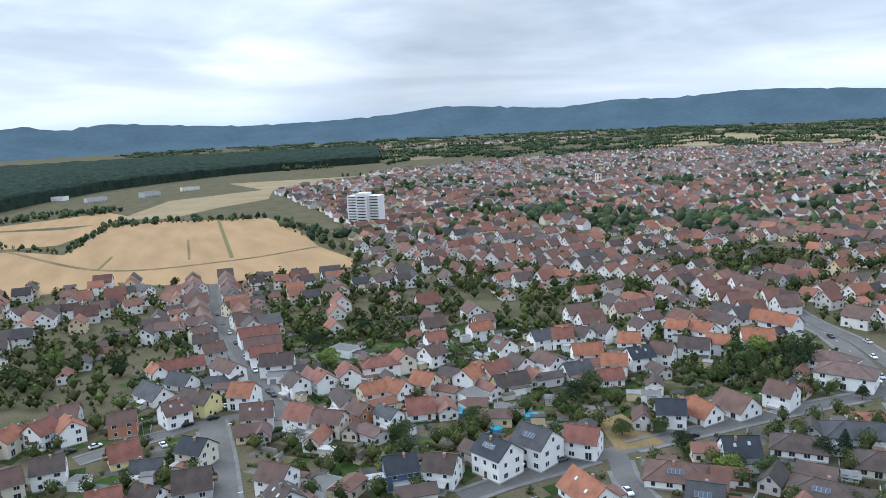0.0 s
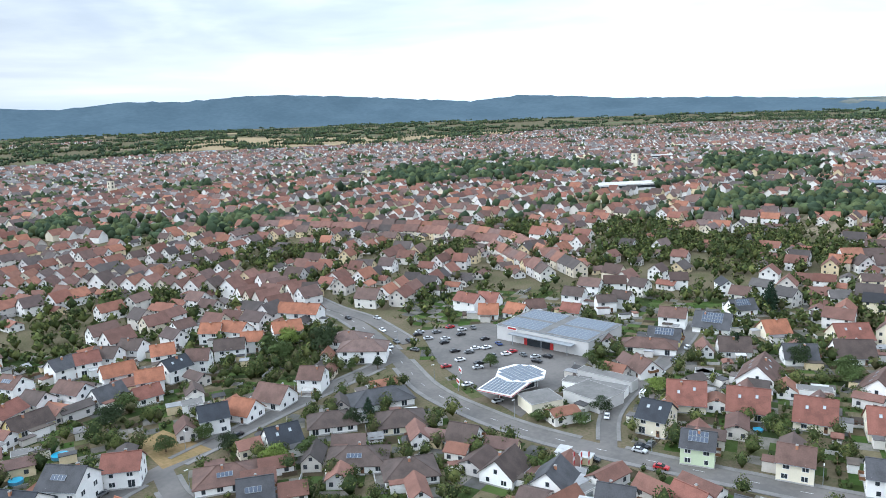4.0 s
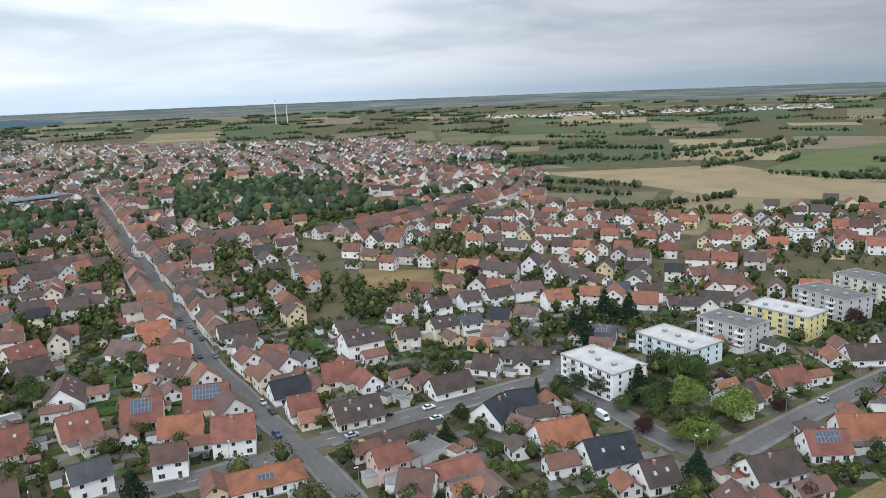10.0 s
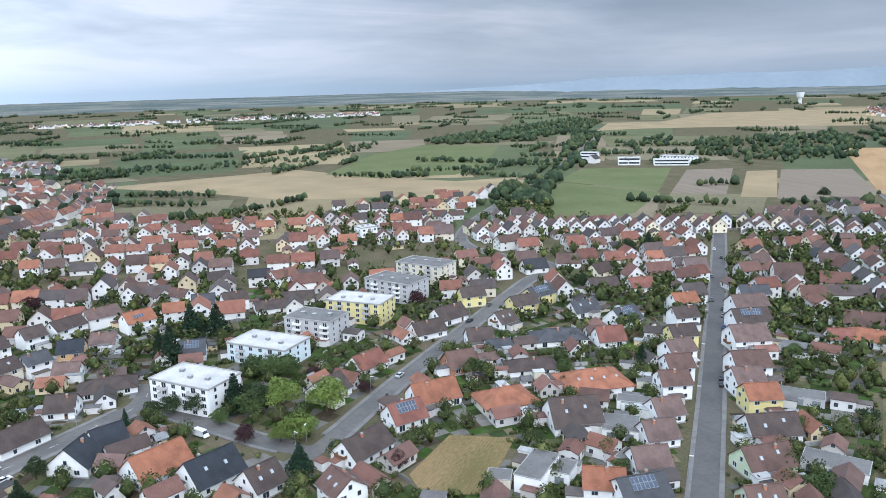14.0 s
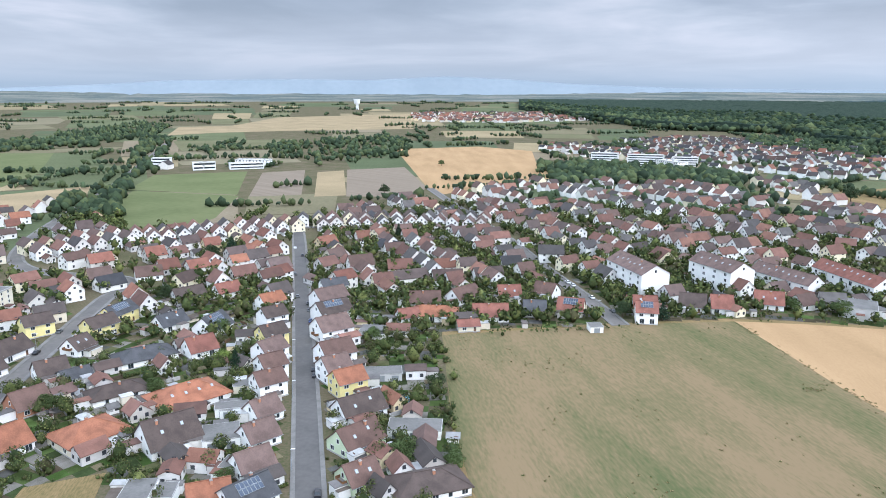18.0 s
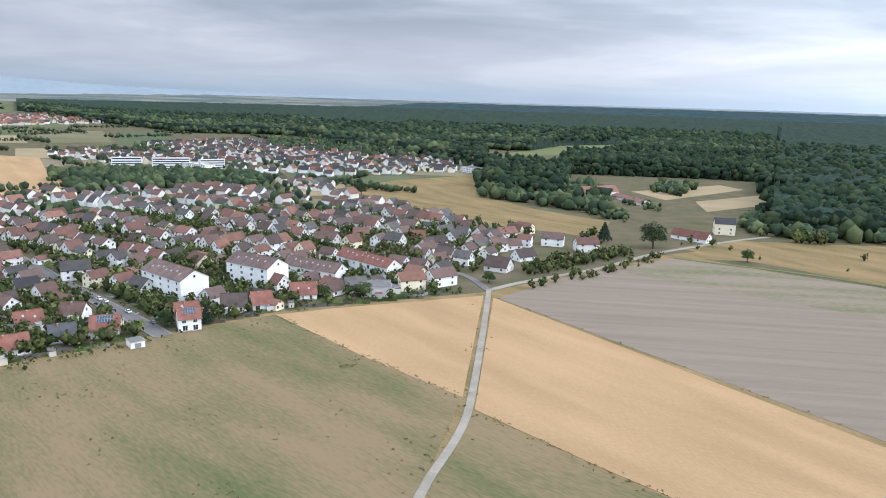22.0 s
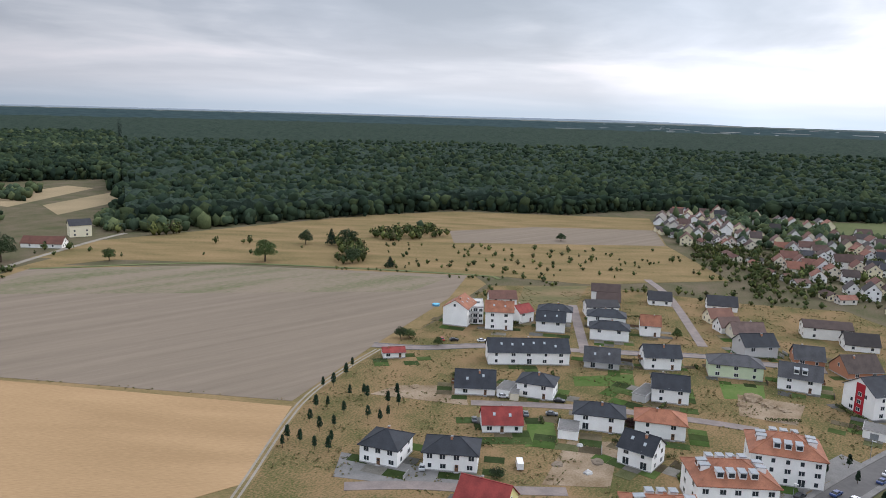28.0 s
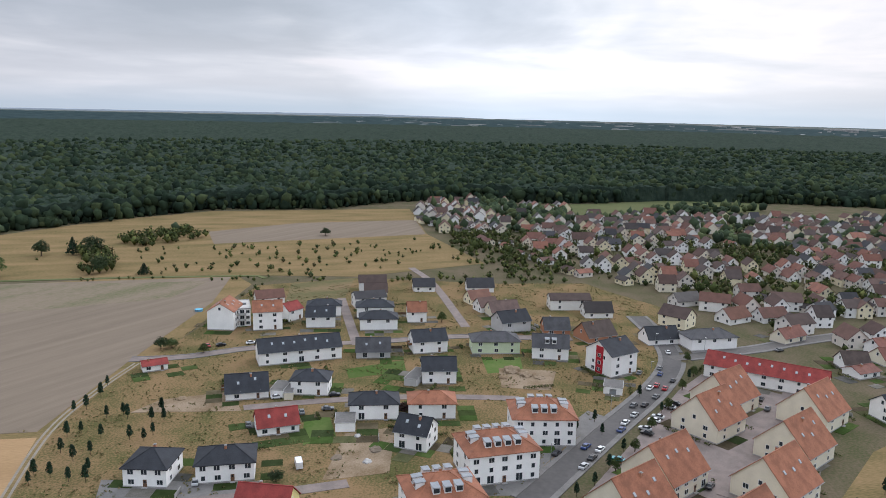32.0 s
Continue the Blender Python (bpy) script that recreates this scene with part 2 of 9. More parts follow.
surface("field_patches", (1, 1, 1), (0.72, 0.72, 0.7), scale=0.012, rough=1.0, where="World", island=True, fine=10,
        hue=[(0.125, 0.138, 0.075), (0.25, 0.205, 0.125), (0.10, 0.12, 0.065), (0.18, 0.16, 0.10), (0.115, 0.13, 0.07), (0.22, 0.18, 0.125), (0.155, 0.15, 0.085), (0.30, 0.24, 0.145), (0.10, 0.118, 0.068), (0.20, 0.175, 0.115)])
surface("far_roofs", (1, 1, 1), (0.72, 0.72, 0.72), scale=0.3, rough=0.75, island=True, random=0.25, where="World",
        hue=[(0.18, 0.08, 0.058), (0.14, 0.074, 0.058), (0.24, 0.105, 0.07), (0.075, 0.062, 0.058), (0.13, 0.08, 0.066), (0.165, 0.08, 0.06), (0.20, 0.085, 0.06), (0.085, 0.068, 0.062), (0.12, 0.085, 0.076), (0.27, 0.115, 0.07), (0.21, 0.095, 0.066), (0.11, 0.072, 0.06)])
surface("roofs_dark", (1, 1, 1), (0.72, 0.72, 0.72), scale=0.3, rough=0.75, island=True, random=0.25, where="World",
        hue=[(0.075, 0.05, 0.042), (0.055, 0.047, 0.045), (0.10, 0.06, 0.048), (0.042, 0.042, 0.046), (0.065, 0.05, 0.045), (0.16, 0.07, 0.05), (0.05, 0.048, 0.05), (0.085, 0.058, 0.05), (0.20, 0.09, 0.06), (0.04, 0.04, 0.044)])
surface("roofs_red", (1, 1, 1), (0.72, 0.72, 0.72), scale=0.3, rough=0.75, island=True, random=0.22, where="World",
        hue=[(0.155, 0.08, 0.062), (0.12, 0.074, 0.06), (0.18, 0.09, 0.068), (0.085, 0.062, 0.055), (0.135, 0.085, 0.07), (0.21, 0.105, 0.075), (0.07, 0.062, 0.06), (0.11, 0.075, 0.065), (0.10, 0.09, 0.085)])
surface("roofs_old", (1, 1, 1), (0.7, 0.7, 0.7), scale=0.3, rough=0.75, island=True, random=0.2, where="World",
        hue=[(0.21, 0.098, 0.066), (0.17, 0.085, 0.064), (0.26, 0.118, 0.075), (0.14, 0.08, 0.064), (0.20, 0.10, 0.075), (0.10, 0.07, 0.06), (0.19, 0.10, 0.078), (0.16, 0.10, 0.085), (0.08, 0.066, 0.06)])
surface("roofs_outer", (1, 1, 1), (0.75, 0.75, 0.75), scale=0.3, rough=0.75, island=True, random=0.25, where="World",
        hue=[(0.19, 0.10, 0.078), (0.14, 0.115, 0.105), (0.21, 0.105, 0.078), (0.17, 0.155, 0.15), (0.15, 0.095, 0.08), (0.20, 0.115, 0.09), (0.24, 0.225, 0.215), (0.17, 0.09, 0.07), (0.11, 0.095, 0.09), (0.22, 0.11, 0.08)])
surface("roofs_estate", (1, 1, 1), (0.72, 0.72, 0.72), scale=0.3, rough=0.75, island=True, random=0.22, where="World",
        hue=[(0.085, 0.052, 0.042), (0.17, 0.075, 0.055), (0.06, 0.05, 0.048), (0.12, 0.066, 0.052), (0.22, 0.095, 0.065), (0.10, 0.06, 0.05), (0.045, 0.045, 0.05), (0.15, 0.07, 0.053), (0.075, 0.055, 0.05)])
surface("walls_estate", (1, 1, 1), (0.88, 0.88, 0.88), scale=0.2, rough=0.9, island=True, random=0.06, where="World",
        hue=[(0.86, 0.85, 0.83), (0.78, 0.71, 0.57), (0.86, 0.85, 0.83), (0.76, 0.68, 0.48), (0.84, 0.82, 0.78), (0.70, 0.65, 0.58)])
surface("walls_white", (1, 1, 1), (0.88, 0.88, 0.88), scale=0.2, rough=0.9, island=True, random=0.06, where="World",
        hue=[(0.83, 0.82, 0.80), (0.80, 0.78, 0.73), (0.83, 0.82, 0.80), (0.84, 0.76, 0.56), (0.81, 0.80, 0.77), (0.72, 0.69, 0.65)])
surface("far_walls", (1, 1, 1), (0.86, 0.86, 0.86), scale=0.2, rough=0.9, island=True, random=0.08, where="World",
        hue=[(0.77, 0.75, 0.72), (0.68, 0.61, 0.49), (0.80, 0.78, 0.76), (0.58, 0.54, 0.49), (0.73, 0.70, 0.65), (0.68, 0.56, 0.36), (0.62, 0.59, 0.57), (0.78, 0.76, 0.73)])
surface("far_glass", (0.06, 0.065, 0.075), scale=0.5, rough=0.2)
LEAVES = {"leaves_mid": (0.08, 0.115, 0.036), "leaves_dark": (0.042, 0.064, 0.026), "leaves_light": (0.17, 0.225, 0.05), "leaves_red": (0.06, 0.028, 0.03), "leaves_conifer": (0.022, 0.047, 0.024)}
for k, c in LEAVES.items():
    surface(k, c, tint(c, 0.55), scale=0.7, rough=0.9, random=0.18)
surface("leaves_stuff", (1, 1, 1), (0.6, 0.62, 0.6), scale=0.6, rough=0.95, island=True, random=0.25, where="World",
        hue=[(0.082, 0.102, 0.037), (0.054, 0.073, 0.029), (0.118, 0.137, 0.047), (0.068, 0.087, 0.034), (0.045, 0.062, 0.027), (0.158, 0.170, 0.060), (0.080, 0.093, 0.037), (0.095, 0.090, 0.046)])
# forest hues lifted and slightly blued to stand in for distance haze
surface("leaves_forest", (1, 1, 1), (0.55, 0.58, 0.58), scale=0.15, rough=0.95, island=True, random=0.22, where="World",
        hue=[(0.035, 0.052, 0.031), (0.026, 0.042, 0.027), (0.046, 0.065, 0.034), (0.031, 0.048, 0.028), (0.058, 0.076, 0.036), (0.025, 0.040, 0.027), (0.038, 0.056, 0.030)])
surface("leaves_far", (1, 1, 1), (0.6, 0.62, 0.6), scale=0.1, rough=0.95, island=True, random=0.25, where="World", hue=[(0.062, 0.086, 0.046), (0.046, 0.066, 0.038), (0.085, 0.108, 0.052), (0.056, 0.078, 0.044), (0.042, 0.06, 0.038), (0.10, 0.12, 0.056)])
# same haze lift and blue cast in the canopy colour
surface("canopy", (0.038, 0.055, 0.040), (0.021, 0.033, 0.025), scale=0.07, rough=1.0, bump=3.0, bump_scale=0.12, where="World", fine=1.2, mid=(0.40, 0.60))
surface("garden_plot", (1, 1, 1), (0.6, 0.62, 0.55), scale=0.25, rough=1.0, island=True, where="World", fine=5, random=0.2,
        hue=[(0.060, 0.098, 0.028), (0.075, 0.108, 0.035), (0.13, 0.105, 0.068), (0.050, 0.072, 0.026), (0.17, 0.155, 0.14), (0.085, 0.068, 0.046), (0.062, 0.085, 0.03), (0.155, 0.13, 0.082), (0.125, 0.12, 0.115), (0.098, 0.10, 0.05), (0.20, 0.185, 0.165), (0.042, 0.058, 0.024)])
surface("shed_roofs", (1, 1, 1), (0.7, 0.7, 0.7), scale=0.5, rough=0.8, island=True, where="World", random=0.2, hue=[(0.16, 0.15, 0.145), (0.19, 0.095, 0.07), (0.12, 0.10, 0.09), (0.30, 0.30, 0.30), (0.10, 0.08, 0.065), (0.075, 0.072, 0.072), (0.42, 0.42, 0.41), (0.15, 0.085, 0.068)])
surface("fence_boards", (1, 1, 1), (0.7, 0.7, 0.7), scale=0.8, rough=0.85, island=True, where="World", hue=[(0.16, 0.10, 0.06), (0.42, 0.41, 0.39), (0.10, 0.075, 0.05), (0.34, 0.33, 0.31), (0.22, 0.21, 0.20)])
surface("weed_leaves", (1, 1, 1), (0.7, 0.7, 0.7), scale=0.6, rough=1.0, island=True, random=0.2, where="World", hue=[(0.13, 0.145, 0.055), (0.26, 0.20, 0.10), (0.11, 0.13, 0.05), (0.34, 0.25, 0.14), (0.17, 0.165, 0.07)])
surface("bark", (0.10, 0.075, 0.055), scale=2.0, rough=0.95)
# distance haze is painted into these four colours: bluish, paler or greyer
surface("hill_woods_hazed", (0.078, 0.115, 0.142), (0.060, 0.092, 0.116), scale=0.004, rough=1.0, where="World")
surface("hill_hazed", (0.23, 0.265, 0.295), (0.205, 0.24, 0.27), scale=0.003, rough=1.0, where="World")
surface("far_woods_hazed", (0.040, 0.062, 0.064), (0.026, 0.045, 0.048), scale=0.02, rough=1.0, where="World")
surface("far_plain_hazed", (0.085, 0.105, 0.10), (0.19, 0.185, 0.16), scale=0.006, rough=1.0, where="World", stretch=(0.5, 0.5, 22), fine=4, mid=(0.44, 0.62))
surface("pool_water", (0.05, 0.36, 0.52), (0.04, 0.30, 0.46), scale=0.4, rough=0.08)
surface("pool_shell", (0.10, 0.30, 0.45), scale=1, rough=0.5)
surface("tyre", (0.02, 0.02, 0.02), scale=2, rough=0.9)
surface("car_glass", (0.02, 0.025, 0.03), scale=1, rough=0.08)
surface("sign_red", (0.45, 0.02, 0.02), scale=1, rough=0.5)
surface("render_white", (0.76, 0.76, 0.75), (0.66, 0.66, 0.65), scale=0.2, rough=0.8)
surface("timber_raw", (0.45, 0.30, 0.15), scale=0.8, rough=0.8)
surface("water", (0.20, 0.27, 0.30), scale=0.01, rough=0.15)
for k, c in {"silver": (0.45, 0.46, 0.47), "black": (0.015, 0.015, 0.018), "white": (0.72, 0.72, 0.72), "red": (0.38, 0.02, 0.025), "blue": (0.03, 0.06, 0.18), "grey": (0.12, 0.125, 0.13), "teal": (0.02, 0.20, 0.22)}.items():
    surface("paint_" + k, c, tint(c, 0.93), scale=1.5, rough=0.28)


# ---- building blocks ----
def mesh(name, verts, faces, mats, slots=None, smooth=False):
    me = bpy.data.meshes.new(name)
    me.from_pydata([tuple(v) for v in verts], [], faces)
    for m in mats:
        me.materials.append(MATS[m])
    if slots:
        me.polygons.foreach_set("material_index", slots)
    if smooth:
        me.polygons.foreach_set("use_smooth", [True] * len(me.polygons))
    me.update()
    return me


class Soup:
    """Collects boxes, prisms and sheets for one mesh."""

    def __init__(self):
        self.v, self.f, self.s = [], [], []

    def add(self, verts, faces, slot=0):
        o = len(self.v)
        self.v += verts
        self.f += [tuple(o + i for i in f) for f in faces]
        self.s += [slot] * len(faces)
        return self

    def box(self, x0, y0, z0, x1, y1, z1, slot=0):
        return self.add([(x0, y0, z0), (x1, y0, z0), (x1, y1, z0), (x0, y1, z0), (x0, y0, z1), (x1, y0, z1), (x1, y1, z1), (x0, y1, z1)],
                        [(0, 3, 2, 1), (4, 5, 6, 7), (0, 1, 5, 4), (1, 2, 6, 5), (2, 3, 7, 6), (3, 0, 4, 7)], slot)

    def hull(self, low, high, slot=0):
        n = len(low)
        return self.add(list(low) + list(high), [tuple(range(n - 1, -1, -1)), tuple(range(n, 2 * n))] + [(i, (i + 1) % n, n + (i + 1) % n, n + i) for i in range(n)], slot)

    def tube(self, x, y, z0, z1, r0, r1, n=8, slot=0):
        a = [(x + r0 * math.cos(6.2832 * i / n), y + r0 * math.sin(6.2832 * i / n), z0) for i in range(n)]
        b = [(x + r1 * math.cos(6.2832 * i / n), y + r1 * math.sin(6.2832 * i / n), z1) for i in range(n)]
        return self.hull(a, b, slot)

    def mesh(self, name, *mats):
        return mesh(name, self.v, self.f, mats, self.s)


def part(name, data, parent, label="", m=None):
    """Links a mesh as one part under a thing or under a part."""
    ob = new(name, data)
    ob.parent = parent
    if m is not None:
        ob.matrix_basis = m
    return tagged(ob, label) if label else ob


def root(name, x, y, z=0, turn=0, label="", category="", group="", kind=""):
    ob = new(name)
    ob.matrix_basis = pose(x, y, z, 0, 0, turn)
    return tagged(ob, label, category, group, kind)


FIELDS = []


def sheet(name, pts, material, z, label, kind="structure", category="ground", low=None):
    """A flat patch of ground with a thin edge."""
    FIELDS.append(pts)
    me = Soup().hull([(x, y, z - 0.25 if low is None else low) for x, y in pts], [(x, y, z) for x, y in pts]).mesh(name, material)
    return tagged(new(name, me), label, category, "", kind)


def ribbon(pts, half, z0, z1, soup=None, slot=0, shift=0.0):
    """A strip along a line of points, in a Soup."""
    s = soup or Soup()
    P = [Vector(p) for p in pts]
    L, Rr = [], []
    for i, p in enumerate(P):
        d = (P[min(i + 1, len(P) - 1)] - P[max(i - 1, 0)]).normalized()
        n = Vector((-d.y, d.x))
        L.append(p + n * (shift + half))
        Rr.append(p + n * (shift - half))
    o = []
    for a, b in zip(L, Rr):
        o += [(a.x, a.y, z0), (b.x, b.y, z0), (b.x, b.y, z1), (a.x, a.y, z1)]
    f = []
    for i in range(len(P) - 1):
        k = 4 * i
        for j in range(4):
            f.append((k + j, k + (j + 1) % 4, k + 4 + (j + 1) % 4, k + 4 + j))
    f += [(3, 2, 1, 0), tuple(4 * (len(P) - 1) + j for j in range(4))]
    s.add(o, f, slot)
    return s


def smooth_line(pts, step=6.0):
    """Catmull-Rom line through the points."""
    P = [Vector(p) for p in pts]
    P = [P[0] * 2 - P[1]] + P + [P[-1] * 2 - P[-2]]
    out = []
    for i in range(1, len(P) - 2):
        n = max(1, int((P[i + 1] - P[i]).length / step))
        for k in range(n):
            t = k / n
            a, b, c, d = P[i - 1], P[i], P[i + 1], P[i + 2]
            out.append(0.5 * ((2 * b) + (c - a) * t + (2 * a - 5 * b + 4 * c - d) * t * t + (3 * b - a - 3 * c + d) * t ** 3))
    out.append(P[-2])
    return [(p.x, p.y) for p in out]


ROADS = []


PAVED = []


def road(name, pts, width, label, walk_side=1.6, material="asphalt", dashes=False, z=0.06):
    """A carriageway; its kerbs and pavements follow once all roads are known."""
    line = smooth_line(pts)
    z += 0.006 * len(ROADS)
    ROADS.append((line, width / 2 + walk_side))
    PAVED.append((line, width / 2, walk_side, z))
    r = tagged(new(name, ribbon(line, width / 2, -0.2, z).mesh(name, material)), label, "road", "", "structure")
    if dashes:
        s = Soup()
        for i in range(0, len(line) - 1, 2):
            a, b = Vector(line[i]), Vector(line[i + 1])
            ribbon([a, a + (b - a).normalized() * 3], 0.07, z, z + 0.008, s)
        part("lane_marking", s.mesh("lane_marking", "road_paint"), r, "worn white dashed centre line")
    return r


def ruts(pts, label):
    """An earth track of two wheel ruts with grass between."""
    line = smooth_line(pts)
    ROADS.append((line, 1.6))
    tagged(new("track", ribbon(line, 1.9, -.2, .13).mesh("track", "dry_meadow")), label, "track", "", "structure")
    for k in (-.85, .85):
        tagged(new("wheel_rut", ribbon(line, .38, -.2, .15, shift=k).mesh("wheel_rut", "gravel_path")), "pale worn wheel rut of the farm track", "track", "", "structure")


def pavements():
    """Raised footways on both sides of each road, open where another road joins."""
    for i, (line, half, side, z) in enumerate(PAVED):
        if not side:
            continue
        for k in (1, -1):
            run, runs = [], []
            for j, p in enumerate(line):
                q = Vector(line[min(j + 1, len(line) - 1)]) - Vector(line[max(j - 1, 0)])
                n = Vector((-q.y, q.x)).normalized() * k * (half + side / 2)
                c = Vector(p) + n
                free = all(i == m or min((Vector(o) - c).length for o in other) > h2 + side * .5 + 1.2 for m, (other, h2, _s, _z) in enumerate(PAVED))
                if free:
                    run.append(p)
                else:
                    runs.append(run)
                    run = []
            runs.append(run)
            for r in runs:
                if len(r) > 1:
                    me = ribbon(r, side / 2, -0.2, z + 0.12, shift=k * (half + side / 2)).mesh("pavement", "pavement_slabs")
                    tagged(new("pavement", me), "grey paved footway behind a raised kerb", "pavement", "", "structure")

# ---- fields and roads ----
sheet("wheat_field", [(-399.0, 633.0), (-396.4, 676.5), (-324.8, 637.1), (-367.6, 835.0), (-306.7, 848.1), (-191.3, 835.2), (-141.1, 732.7), (-101.7, 618.3), (-51.6, 527.5), (-84.5, 505.8), (-152.3, 483.7), (-224.1, 492.8), (-294.8, 460.4)], "wheat", 0.12, "ripe golden wheat field at the edge of the town")
sheet("wheat_field", [(-438.1, 697.5), (-513.9, 822.3), (-412.6, 816.6), (-383.8, 864.4), (-365.9, 791.6), (-361.0, 698.5), (-402.7, 687.7)], "wheat", 0.12, "ripe wheat field divided by farm tracks")
sheet("wheat_field", [(-534.5, 856.3), (-434.3, 981.5), (-387.3, 926.7), (-385.2, 850.9), (-517.2, 827.8)], "wheat", 0.1, "narrow golden strip of ripe wheat")
sheet("meadow_strip", [(-385.5, 894.6), (-398.7, 1110.8), (-272.0, 1245.1), (-241.9, 1065.4), (-289.2, 974.4), (-316.6, 876.2)], "wheat_pale", 0.08, "pale stubble field beside an orchard")
sheet("stubble_field", [(-393.1, 1410.7), (24.5, 1477.7), (68.9, 1513.6), (-200.3, 1262.2), (-273.1, 1207.3)], "wheat_pale", 0.06, "pale stubble field behind the houses")
sheet("stubble_field", [(515.5, 2123.0), (1015.9, 2988.0), (1309.1, 2039.9), (1867.5, 1974.7), (1628.5, 1772.5), (1097.8, 1711.8), (750.6, 1938.6)], "wheat_pale", 0.05, "wide pale stubble field far behind the town")
sheet("pond", [(493, 1881), (520, 1800), (678, 1888), (700, 1975), (585, 1945)], "water", 0.09, "pale pond and greenhouses at the edge of the town", category="water")
sheet("crop_field", [(779.9, -442.8), (951.7, -626.7), (1033.6, -781.7), (908.4, -843.2), (718.6, -643.2), (654.4, -540.3), (702.0, -461.3)], "crop_green", 0.06, "light green crop field between hedges")
sheet("stubble_field", [(867.5, -207.8), (852.5, -444.3), (715.5, -462.8), (609.2, -502.8), (580.8, -579.3), (522.6, -513.7), (515.0, -418.5), (570.5, -386.2), (623.7, -312.1), (756.2, -269.1)], "wheat_pale", 0.05, "pale stubble field behind the last houses")
sheet("crop_field", [(438.0, -439.1), (517.0, -566.7), (403.2, -573.8), (352.3, -469.1), (344.6, -417.7), (379.4, -402.8)], "crop_green", 0.06, "dark green crop field by the tree belt")
sheet("vineyard", [(526.8, -570.8), (584.5, -674.8), (508.2, -742.7), (408.7, -579.0)], "crop_green", 0.07, "bright green rows of low vines")
sheet("ploughed_field", [(392.0, -572.8), (484.6, -737.6), (453.5, -780.7), (353.2, -599.4)], "soil", 0.07, "bare brown ploughed field")
sheet("stubble_field", [(336.7, -594.0), (427.8, -764.2), (408.4, -792.8), (313.1, -611.0)], "wheat_pale", 0.07, "narrow pale stubble field")
sheet("ploughed_field", [(310.0, -604.9), (407.9, -800.4), (354.7, -850.7), (258.4, -678.8), (270.4, -617.7)], "soil", 0.07, "bare grey-brown ploughed field")
sheet("wheat_field", [(469.2, -1087.8), (361.5, -1182.7), (259.4, -1130.5), (201.8, -914.2), (148.8, -822.5), (197.9, -737.6), (231.8, -647.1), (266.8, -696.1)], "wheat", 0.08, "ripe golden wheat field with one lone tree")
sheet("stubble_field", [(1014.8, -1217.2), (1181.9, -1460.2), (1102.7, -1558.5), (1252.2, -2004.6), (990.3, -2430.7), (645.0, -1601.7), (860.1, -1445.4), (977.1, -1319.5)], "wheat_pale", 0.05, "wide pale field before the distant village")
sheet("meadow_field", [(97.8, -272.6), (56.8, -297.1), (22.7, -315.5), (-15.1, -333.2), (-71.9, -226.9), (-43.1, -169.9), (-30.0, -60.0), (50.6, -163.3), (68.4, -200.2)], "meadow", 0.1, "large mown meadow, dry with green patches")
sheet("wheat_field", [(-15.1, -333.2), (-44.6, -339.3), (-119.9, -349.2), (-71.6, -226.0), (-47.0, -268.4)], "wheat", 0.14, "ripe golden wheat field by the concrete track")
sheet("wheat_field", [(-123.7, -344.9), (-189.4, -153.2), (-140.6, -130.6), (-110.3, -145.1), (-94.6, -172.2), (-72.6, -215.6)], "wheat", 0.14, "large ripe golden wheat field")
sheet("meadow_field", [(-71.7, -215.0), (-94.0, -171.0), (-108.9, -145.7), (-60.0, -100.0), (-44.0, -169.6), (-58.6, -192.8)], "meadow", 0.1, "dry mown meadow beside the track")
sheet("ploughed_field", [(-125.6, -343.8), (-178.2, -379.0), (-273.2, -417.5), (-347.8, -332.3), (-408.3, -192.3), (-351.5, -176.2), (-255.9, -165.4), (-193.2, -156.1)], "soil", 0.1, "large bare grey ploughed field with green streaks")
sheet("grass_margins", [(99.6, -277.8), (-15.2, -338.4), (-122.9, -356.2), (-280.5, -428.8), (-421.7, -199.0), (-393.9, -173.1), (-248.4, -155.6), (-141.2, -129.1), (-20.0, -20.0), (51.9, -157.9)], "dry_meadow", 0.02, "dry grass margins between the fields")
sheet("weedy_strip", [(-271.4, -408.1), (-347.8, -332.3), (-394.7, -199.7), (-353.0, -200.7), (-276.9, -305.6), (-218.7, -387.8)], "soil_weeds", 0.115, "weedy green streaks on the ploughed field")
sheet("dry_meadow", [(-146.3, -131.1), (-200.9, -154.1), (-254.2, -159.1), (-327.2, -161.9), (-392.3, -169.0), (-425.2, -119.5), (-431.6, -35.2), (-445.5, 16.3), (-380.3, 60.3), (-307.3, 48.3), (-233.6, 19.4), (-178.3, -4.5)], "building_land", 0.05, "patchy dry grass and weeds on the new building land")
sheet("building_land", [(-153.0, -135.1), (-175.3, -102.2), (-156.3, -77.8), (-126.0, -123.0)], "building_land", 0.045, "patchy dry grass beside the rutted track")
sheet("dry_meadow", [(-436.8, -16.2), (-439.0, 19.4), (-396.2, 56.5), (-347.8, 46.8), (-386.8, 15.0)], "building_land", 0.06, "dry grass strip before the older houses")
sheet("dry_meadow", [(-261.6, -424.6), (-340.9, -445.7), (-405.5, -438.4), (-596.8, -383.2), (-670.0, -333.4), (-750.1, -155.3), (-596.7, -108.4), (-489.5, -49.1), (-428.7, -120.4), (-413.7, -193.0), (-391.8, -255.0), (-363.1, -320.9), (-319.9, -400.8)], "dry_meadow", 0.08, "dry yellow orchard meadow before the forest")
sheet("ploughed_field", [(-556.9, -280.6), (-507.7, -251.7), (-596.0, -109.2), (-672.6, -133.4), (-623.0, -228.6)], "soil", 0.11, "bare brown strip of ploughed ground")
